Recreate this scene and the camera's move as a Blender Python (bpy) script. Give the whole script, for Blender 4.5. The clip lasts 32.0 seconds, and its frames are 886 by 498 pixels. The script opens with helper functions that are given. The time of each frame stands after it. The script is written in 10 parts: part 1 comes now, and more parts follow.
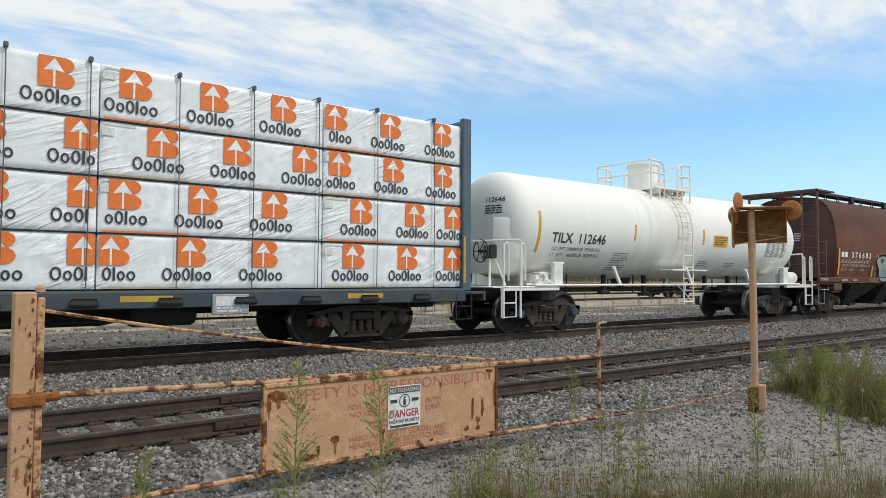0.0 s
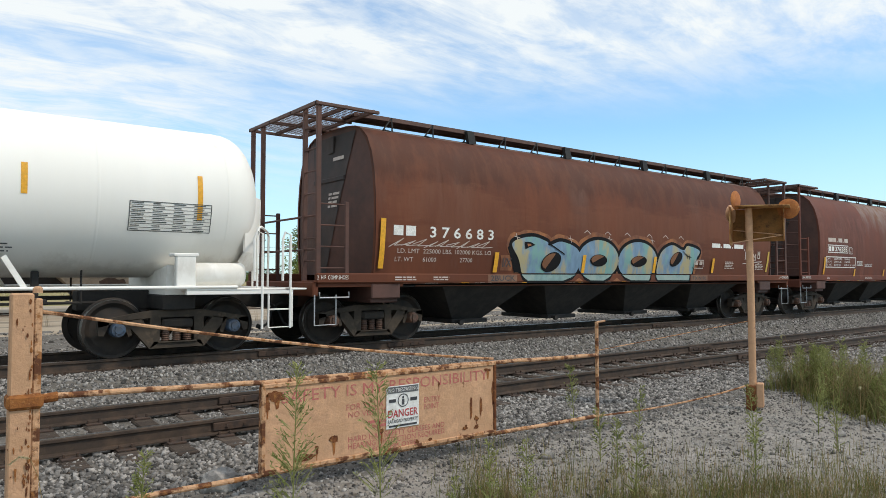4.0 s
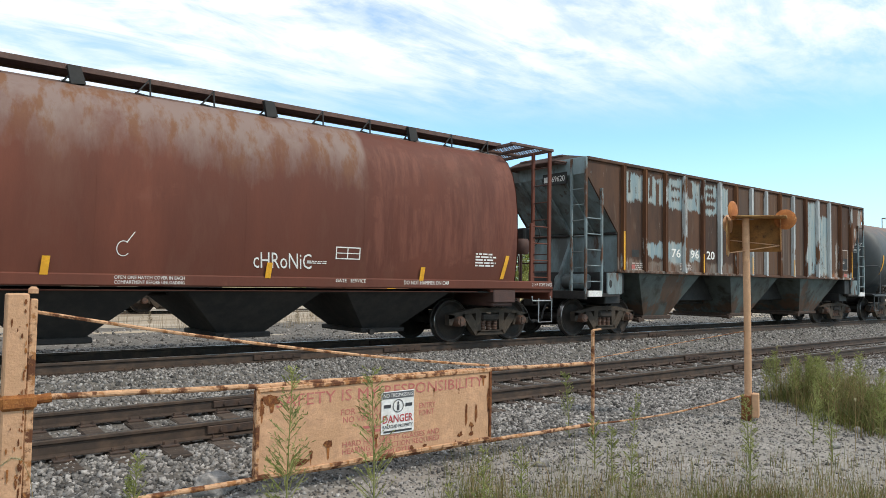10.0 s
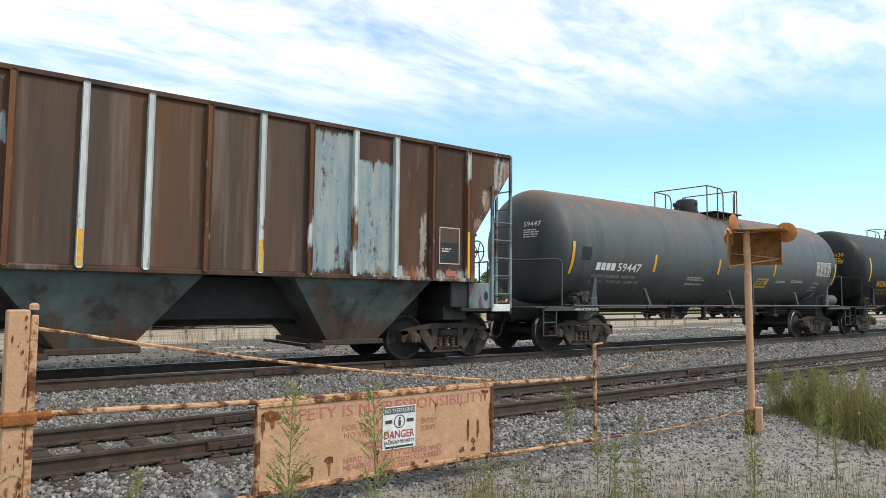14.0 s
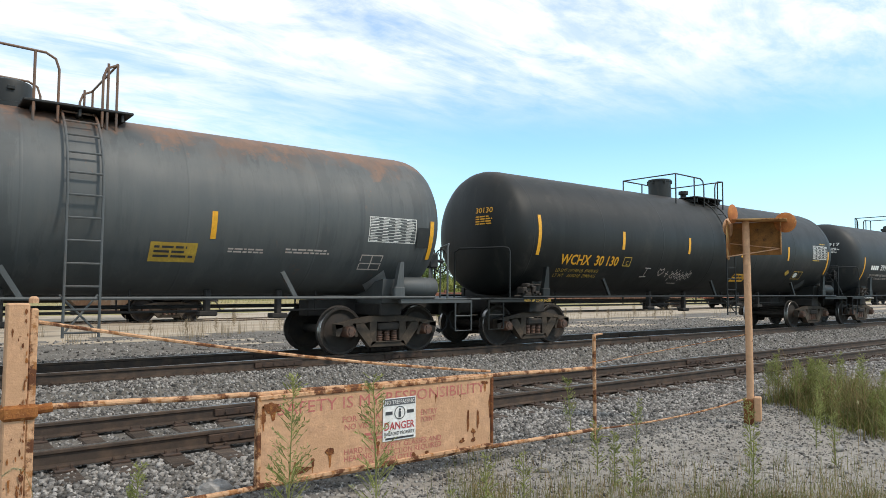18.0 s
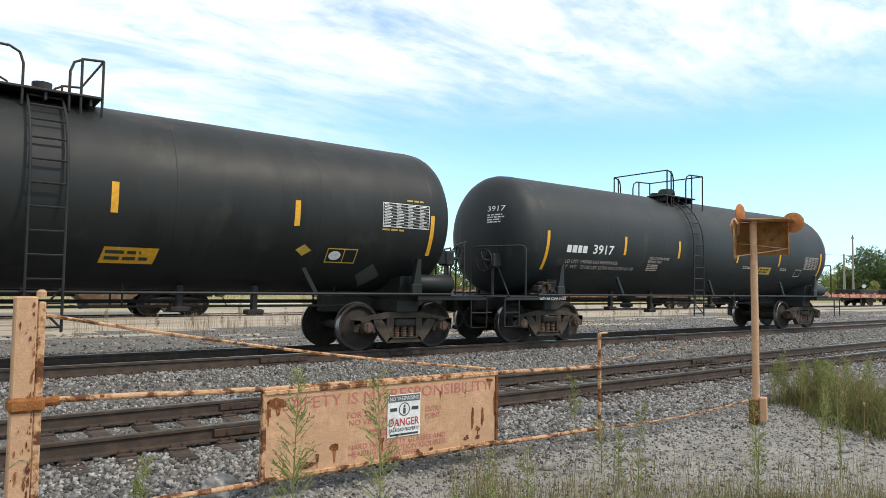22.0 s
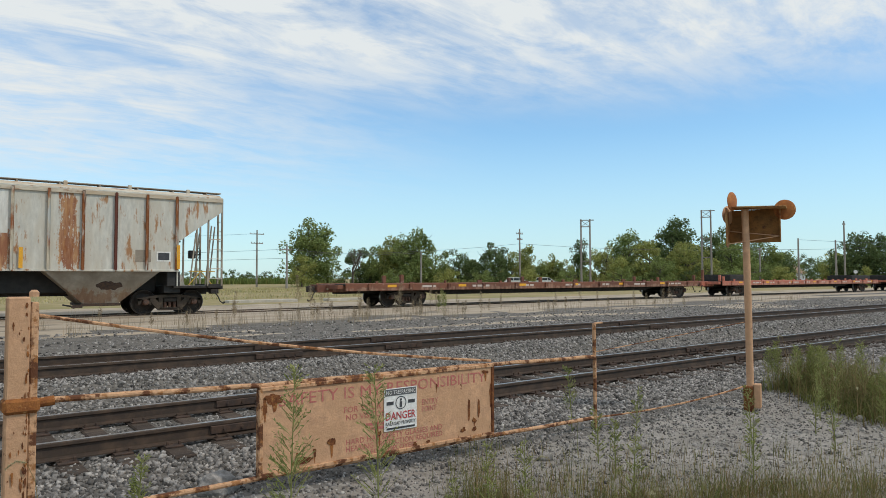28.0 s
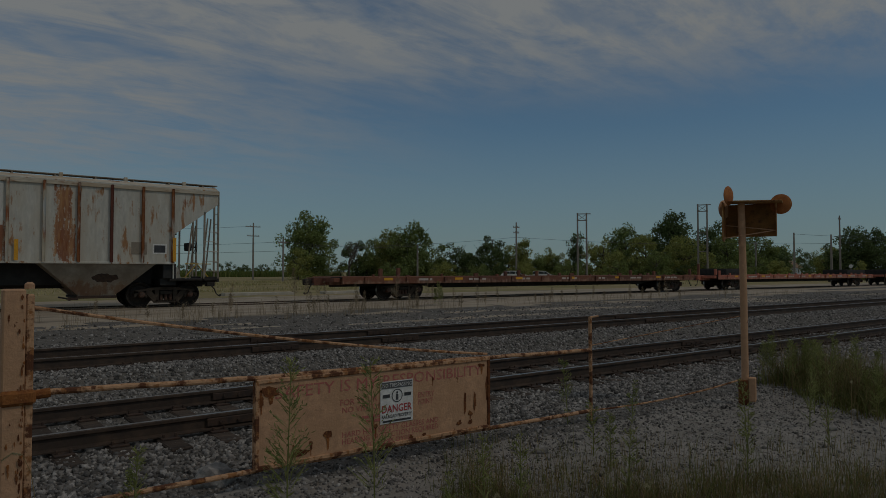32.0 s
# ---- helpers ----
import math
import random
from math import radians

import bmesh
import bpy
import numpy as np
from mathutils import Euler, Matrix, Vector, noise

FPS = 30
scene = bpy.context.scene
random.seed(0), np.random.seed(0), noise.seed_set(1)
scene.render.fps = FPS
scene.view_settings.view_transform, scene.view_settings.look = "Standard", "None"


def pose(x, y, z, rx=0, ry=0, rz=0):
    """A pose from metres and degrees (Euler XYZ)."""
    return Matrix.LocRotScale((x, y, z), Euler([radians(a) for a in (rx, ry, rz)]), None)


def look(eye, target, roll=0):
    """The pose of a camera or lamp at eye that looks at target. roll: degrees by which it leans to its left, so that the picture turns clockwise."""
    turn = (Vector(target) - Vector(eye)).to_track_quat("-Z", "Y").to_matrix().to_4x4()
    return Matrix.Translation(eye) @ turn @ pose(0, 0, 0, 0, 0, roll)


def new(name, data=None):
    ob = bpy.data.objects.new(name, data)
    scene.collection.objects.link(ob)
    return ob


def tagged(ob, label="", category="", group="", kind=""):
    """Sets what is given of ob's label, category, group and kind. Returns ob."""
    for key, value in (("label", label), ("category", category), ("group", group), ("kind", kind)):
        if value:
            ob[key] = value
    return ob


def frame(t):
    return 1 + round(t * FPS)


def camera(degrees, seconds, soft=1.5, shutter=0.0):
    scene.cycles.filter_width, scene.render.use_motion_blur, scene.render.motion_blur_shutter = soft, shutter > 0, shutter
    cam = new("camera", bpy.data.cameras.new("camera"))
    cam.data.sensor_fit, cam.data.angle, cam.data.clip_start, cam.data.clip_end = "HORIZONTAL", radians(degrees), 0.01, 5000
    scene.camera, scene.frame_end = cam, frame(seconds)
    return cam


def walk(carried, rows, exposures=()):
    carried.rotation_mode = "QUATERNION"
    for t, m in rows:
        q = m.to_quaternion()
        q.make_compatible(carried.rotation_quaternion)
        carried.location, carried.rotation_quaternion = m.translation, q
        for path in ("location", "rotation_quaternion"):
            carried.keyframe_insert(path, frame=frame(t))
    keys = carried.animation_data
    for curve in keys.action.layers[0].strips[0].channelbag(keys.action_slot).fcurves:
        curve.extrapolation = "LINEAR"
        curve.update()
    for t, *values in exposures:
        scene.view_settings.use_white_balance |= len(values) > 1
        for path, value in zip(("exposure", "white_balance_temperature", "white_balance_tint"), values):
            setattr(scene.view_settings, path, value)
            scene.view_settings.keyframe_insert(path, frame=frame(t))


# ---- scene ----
# ---- camera ----
EYE = (0.0, 0.0, 1.430)
TURNS = [
    (0, -37.50, 2.31, -0.28), (0.5, -37.28, 2.32, -0.50), (1, -37.31, 2.32, -0.40), (1.5, -37.40, 2.39, -0.28), (2, -37.32, 2.43, -0.59),
    (2.5, -37.42, 2.47, -0.22), (4.5, -37.67, 2.24, -0.09), (5, -37.68, 2.41, -0.11), (5.5, -37.66, 2.74, -0.61), (6, -37.73, 2.97, -0.40),
    (6.5, -37.64, 2.99, -0.63), (7, -37.68, 2.93, -0.85), (7.5, -37.55, 2.84, -0.76), (8, -37.65, 2.82, -0.71), (8.5, -37.62, 2.76, -0.70),
    (9, -37.78, 2.71, -0.86), (9.5, -37.80, 2.69, -1.06), (10, -37.92, 2.76, -0.87), (10.5, -37.98, 2.84, -0.57), (11, -38.09, 2.94, -0.31),
    (11.5, -38.12, 3.20, -0.73), (12, -38.07, 3.40, -0.38), (12.5, -38.00, 3.64, -0.28), (13, -38.13, 3.80, -0.39), (13.5, -38.02, 3.87, -0.53),
    (14, -37.83, 3.96, -0.62), (14.5, -37.61, 4.05, -0.51), (15, -37.66, 4.13, -0.61), (15.5, -37.74, 4.17, -0.53), (17.5, -37.94, 3.66, -0.53),
    (18, -37.87, 3.26, -0.36), (18.5, -37.83, 3.10, 0.03), (19, -37.87, 2.95, 0.19), (19.5, -37.75, 2.76, -0.04), (20, -37.66, 2.65, 0.10),
    (20.5, -37.68, 2.69, -0.11), (21, -37.57, 2.79, -0.78), (21.5, -37.62, 2.95, -0.85), (22, -37.40, 3.02, -0.89), (22.5, -37.40, 3.26, -0.94),
    (23, -37.41, 3.36, -0.78), (23.5, -37.42, 3.34, -0.89), (24, -37.52, 3.27, -0.42), (24.5, -37.73, 3.15, -0.40), (25, -37.85, 3.01, -0.43),
    (25.5, -37.89, 2.93, -0.37), (27.5, -37.87, 2.53, -0.04), (28, -37.88, 2.44, 0.13), (28.5, -37.95, 2.39, -0.05), (29, -37.99, 2.33, 0.04),
    (29.5, -38.17, 2.23, 0.20), (30, -38.23, 2.08, 0.04), (30.5, -38.21, 2.03, 0.05), (31, -38.13, 1.91, -0.05), (31.5, -38.10, 1.90, -0.04),
    (32, -38.17, 1.88, -0.03),
]
cam = camera(65.51, 32.0, soft=0.8)
EXPOSURES = [(0, -0.25), (1, -0.1), (2, -0.52), (2.5, -0.85), (4.5, 0.06), (6, 0.16), (9, 0.15), (13, 0.1), (15.5, 0.15), (18, 0.11), (19, 0.1), (20, 0.06), (21, 0.17), (22, 0.17), (23, 0.15), (24, 0.18), (25, 0.13), (28, -0.38), (30.2, -0.37), (31, -0.85), (32, -2.6)]
walk(cam, [(t, pose(*EYE, 90 + pitch, roll, yaw)) for t, yaw, pitch, roll in TURNS], EXPOSURES)

# how far the train has gone, metres, at each of these seconds
GONE = [(0, 0.00), (1, 4.83), (2, 9.56), (3, 14.21), (4, 18.92), (5, 23.70), (6, 28.51), (7, 33.31), (8, 38.08), (9, 42.80), (10, 47.47), (11, 52.11), (12, 56.73), (13, 61.35), (14, 65.96), (15, 70.59), (16, 75.18), (17, 79.69), (18, 84.14), (19, 88.59), (20, 93.04), (21, 97.47), (22, 101.86), (23, 106.21), (24, 110.53), (25, 114.84), (26, 119.13), (28, 127.71), (30, 136.29), (32, 144.86)]

# ---- world and sun ----
SUN_EL, SUN_AZ = radians(50), radians(146)   # azimuth from +Y towards +X
world = bpy.data.worlds.new("sky")
scene.world = world
world.use_nodes = True
wn, wl = world.node_tree.nodes, world.node_tree.links
wn.clear()
w_out = wn.new("ShaderNodeOutputWorld")
w_bg = wn.new("ShaderNodeBackground")
w_sky = wn.new("ShaderNodeTexSky")
w_sky.sky_type, w_sky.sun_disc = "NISHITA", False
w_sky.sun_elevation, w_sky.sun_rotation = SUN_EL, SUN_AZ
w_sky.air_density, w_sky.dust_density, w_sky.ozone_density = 1.0, 0.3, 1.0
w_co = wn.new("ShaderNodeTexCoord")
w_sep = wn.new("ShaderNodeSeparateXYZ")
wl.new(w_co.outputs["Generated"], w_sep.inputs[0])


def wmath(op, a, b=None, clamp=False):
    n = wn.new("ShaderNodeMath")
    n.operation, n.use_clamp = op, clamp
    for i, v in enumerate((a, b)):
        if v is None:
            continue
        if isinstance(v, (int, float)):
            n.inputs[i].default_value = v
        else:
            wl.new(v, n.inputs[i])
    return n.outputs[0]


# a flat layer of high cloud seen from below: direction divided by height
w_z = wmath("ADD", wmath("MAXIMUM", w_sep.outputs[2], 0.0), 0.12)
w_cx, w_cy = wmath("DIVIDE", w_sep.outputs[0], w_z), wmath("DIVIDE", w_sep.outputs[1], w_z)
w_comb = wn.new("ShaderNodeCombineXYZ")
wl.new(w_cx, w_comb.inputs[0]), wl.new(w_cy, w_comb.inputs[1])
w_map = wn.new("ShaderNodeMapping")
w_map.inputs["Rotation"].default_value = (0, 0, radians(24))
w_map.inputs["Scale"].default_value = (0.55, 1.6, 1)
wl.new(w_comb.outputs[0], w_map.inputs[0])


def wnoise(scale, detail, rough, dist):
    n = wn.new("ShaderNodeTexNoise")
    for k, v in (("Scale", scale), ("Detail", detail), ("Roughness", rough), ("Distortion", dist)):
        n.inputs[k].default_value = v
    wl.new(w_map.outputs[0], n.inputs["Vector"])
    return n.outputs["Fac"]


def wramp(fac, a, b):
    n = wn.new("ShaderNodeMapRange")
    n.interpolation_type = "SMOOTHSTEP"
    n.inputs["From Min"].default_value, n.inputs["From Max"].default_value = a, b
    wl.new(fac, n.inputs["Value"])
    return n.outputs[0]


w_streak = wramp(wnoise(2.6, 12, 0.70, 0.7), 0.34, 0.62)
w_flat = w_map
w_map = wn.new("ShaderNodeMapping")         # small rounded puffs, not drawn out by wind
w_map.inputs["Rotation"].default_value, w_map.inputs["Scale"].default_value = (0, 0, radians(10)), (1.0, 1.5, 1)
wl.new(w_comb.outputs[0], w_map.inputs[0])
w_puff = wramp(wnoise(4.2, 9, 0.58, 0.3), 0.38, 0.62)
w_map = w_flat
w_big = wramp(wnoise(0.9, 5, 0.55, 0.4), 0.30, 0.62)
w_veil = wramp(w_sep.outputs[2], 0.20, 0.33)                       # a broad sheet of cloud from a third of the way up
w_west = wmath("MULTIPLY", wramp(wmath("MULTIPLY", w_sep.outputs[0], -1.0), -0.70, -0.15), wramp(w_sep.outputs[2], 0.07, 0.20))   # wisps towards -X
w_cover = wmath("MAXIMUM", w_veil, wmath("MULTIPLY", w_west, 0.9))
w_cloud = wmath("MULTIPLY", wmath("ADD", wmath("MULTIPLY", wmath("ADD", wmath("ADD", wmath("MULTIPLY", w_streak, 0.40), wmath("MULTIPLY", w_puff, 0.28)), wmath("MULTIPLY", w_big, 0.52)), w_cover), 0.04), 1.05, True)
w_mix = wn.new("ShaderNodeMix")
w_mix.data_type = "RGBA"
w_mix.inputs["B"].default_value = (5.0, 5.28, 5.38, 1)
w_tint = wn.new("ShaderNodeMix")
w_tint.data_type, w_tint.blend_type = "RGBA", "MULTIPLY"
w_tint.inputs["Factor"].default_value = 1.0
w_tint.inputs["B"].default_value = (0.67, 0.99, 1.13, 1)
wl.new(w_sky.outputs[0], w_tint.inputs["A"])
w_haze = wn.new("ShaderNodeMix")          # pale air near the horizon
w_haze.data_type = "RGBA"
w_haze.inputs["B"].default_value = (3.75, 4.95, 5.5, 1)
w_low = wmath("MULTIPLY", wmath("SUBTRACT", 1.0, wramp(w_sep.outputs[2], 0.0, 0.27)), 0.65)
wl.new(w_low, w_haze.inputs["Factor"]), wl.new(w_tint.outputs["Result"], w_haze.inputs["A"])
wl.new(w_cloud, w_mix.inputs["Factor"]), wl.new(w_haze.outputs["Result"], w_mix.inputs["A"])
wl.new(w_mix.outputs["Result"], w_bg.inputs["Color"])
w_bg.inputs["Strength"].default_value = 0.20
wl.new(w_bg.outputs[0], w_out.inputs[0])

sun_data = bpy.data.lights.new("sun", "SUN")
sun_data.energy, sun_data.angle, sun_data.color = 2.15, radians(4.0), (1.0, 0.905, 0.78)
sun = new("sun", sun_data)
sun.matrix_world = look((0, 0, 0), (-math.sin(SUN_AZ) * math.cos(SUN_EL), -math.cos(SUN_AZ) * math.cos(SUN_EL), -math.sin(SUN_EL)))
sun.location = (0, -40, 60)

# ---- materials ----
def material(name, base, second=None, rough=0.7, metal=0.0, scale=4.0, low=0.42, high=0.62, third=None, scale3=14.0, low3=0.58, high3=0.66,
             bump=0.15, bump_scale=60.0, stretch=(1, 1, 1), vary=0.0, spec=0.5, island=0.0, detail=7, trans=0.0, mottle=1.0):
    """Painted or weathered surface: base with patches of second, specks of third, and fine relief."""
    m = bpy.data.materials.new(name)
    m.use_nodes = True
    n, l = m.node_tree.nodes, m.node_tree.links
    bsdf = n["Principled BSDF"]
    co = n.new("ShaderNodeTexCoord")
    mp = n.new("ShaderNodeMapping")
    mp.inputs["Scale"].default_value = stretch
    l.new(co.outputs["Object"], mp.inputs[0])
    rnd = n.new("ShaderNodeObjectInfo")
    if vary:
        off = n.new("ShaderNodeVectorMath")
        off.operation = "MULTIPLY_ADD"
        off.inputs[1].default_value = (1, 1, 1)
        l.new(mp.outputs[0], off.inputs[0])
        comb = n.new("ShaderNodeCombineXYZ")
        mul = n.new("ShaderNodeMath")
        mul.operation = "MULTIPLY"
        mul.inputs[1].default_value = 37.0
        l.new(rnd.outputs["Random"], mul.inputs[0])
        l.new(mul.outputs[0], comb.inputs[0]), l.new(mul.outputs[0], comb.inputs[2])
        l.new(comb.outputs[0], off.inputs[2])
        vec = off.outputs[0]
    else:
        vec = mp.outputs[0]

    def noise_(sc, det=detail, ro=0.62):
        t = n.new("ShaderNodeTexNoise")
        t.inputs["Scale"].default_value, t.inputs["Detail"].default_value, t.inputs["Roughness"].default_value = sc, det, ro
        l.new(vec, t.inputs["Vector"])
        return t.outputs["Fac"]

    def step(v, a, b):
        t = n.new("ShaderNodeMapRange")
        t.inputs["From Min"].default_value, t.inputs["From Max"].default_value = a, b
        l.new(v, t.inputs["Value"])
        return t.outputs[0]

    def mix(f, a, b):
        t = n.new("ShaderNodeMix")
        t.data_type = "RGBA"
        if isinstance(f, float):
            t.inputs["Factor"].default_value = f
        else:
            l.new(f, t.inputs["Factor"])
        for k, v in (("A", a), ("B", b)):
            if isinstance(v, tuple):
                t.inputs[k].default_value = (*v, 1)
            else:
                l.new(v, t.inputs[k])
        return t.outputs["Result"]

    grain = noise_(scale * 5)
    dark = tuple(c * (1 - 0.18 * mottle) for c in base)
    lite = tuple(min(1, c * (1 + 0.12 * mottle)) for c in base)
    col = mix(step(grain, 0.35, 0.65), dark, lite)
    if second:
        col = mix(step(noise_(scale), low, high), col, second)
    if third:
        col = mix(step(noise_(scale3), low3, high3), col, third)
    if vary or island:
        hsv = n.new("ShaderNodeHueSaturation")
        src = rnd.outputs["Random"]
        if island:
            geo = n.new("ShaderNodeNewGeometry")
            src = geo.outputs["Random Per Island"]
        r = n.new("ShaderNodeMapRange")
        amount = island or vary
        r.inputs["To Min"].default_value, r.inputs["To Max"].default_value = 1 - amount, 1 + amount
        l.new(src, r.inputs["Value"])
        l.new(r.outputs[0], hsv.inputs["Value"])
        l.new(col, hsv.inputs["Color"])
        col = hsv.outputs[0]
    l.new(col, bsdf.inputs["Base Color"])
    rr = n.new("ShaderNodeMapRange")
    rr.inputs["To Min"].default_value, rr.inputs["To Max"].default_value = max(0, rough - 0.12), min(1, rough + 0.12)
    l.new(grain, rr.inputs["Value"])
    l.new(rr.outputs[0], bsdf.inputs["Roughness"])
    bsdf.inputs["Metallic"].default_value = metal
    bsdf.inputs["Specular IOR Level"].default_value = spec
    if trans:
        tl = n.new("ShaderNodeBsdfTranslucent")
        mx = n.new("ShaderNodeMixShader")
        mx.inputs[0].default_value = trans
        l.new(col, tl.inputs["Color"])
        l.new(bsdf.outputs[0], mx.inputs[1]), l.new(tl.outputs[0], mx.inputs[2])
        l.new(mx.outputs[0], n["Material Output"].inputs[0])
    if bump:
        b = n.new("ShaderNodeBump")
        b.inputs["Strength"].default_value, b.inputs["Distance"].default_value = bump, 0.02
        l.new(noise_(bump_scale, 5), b.inputs["Height"])
        l.new(b.outputs[0], bsdf.inputs["Normal"])
    return m


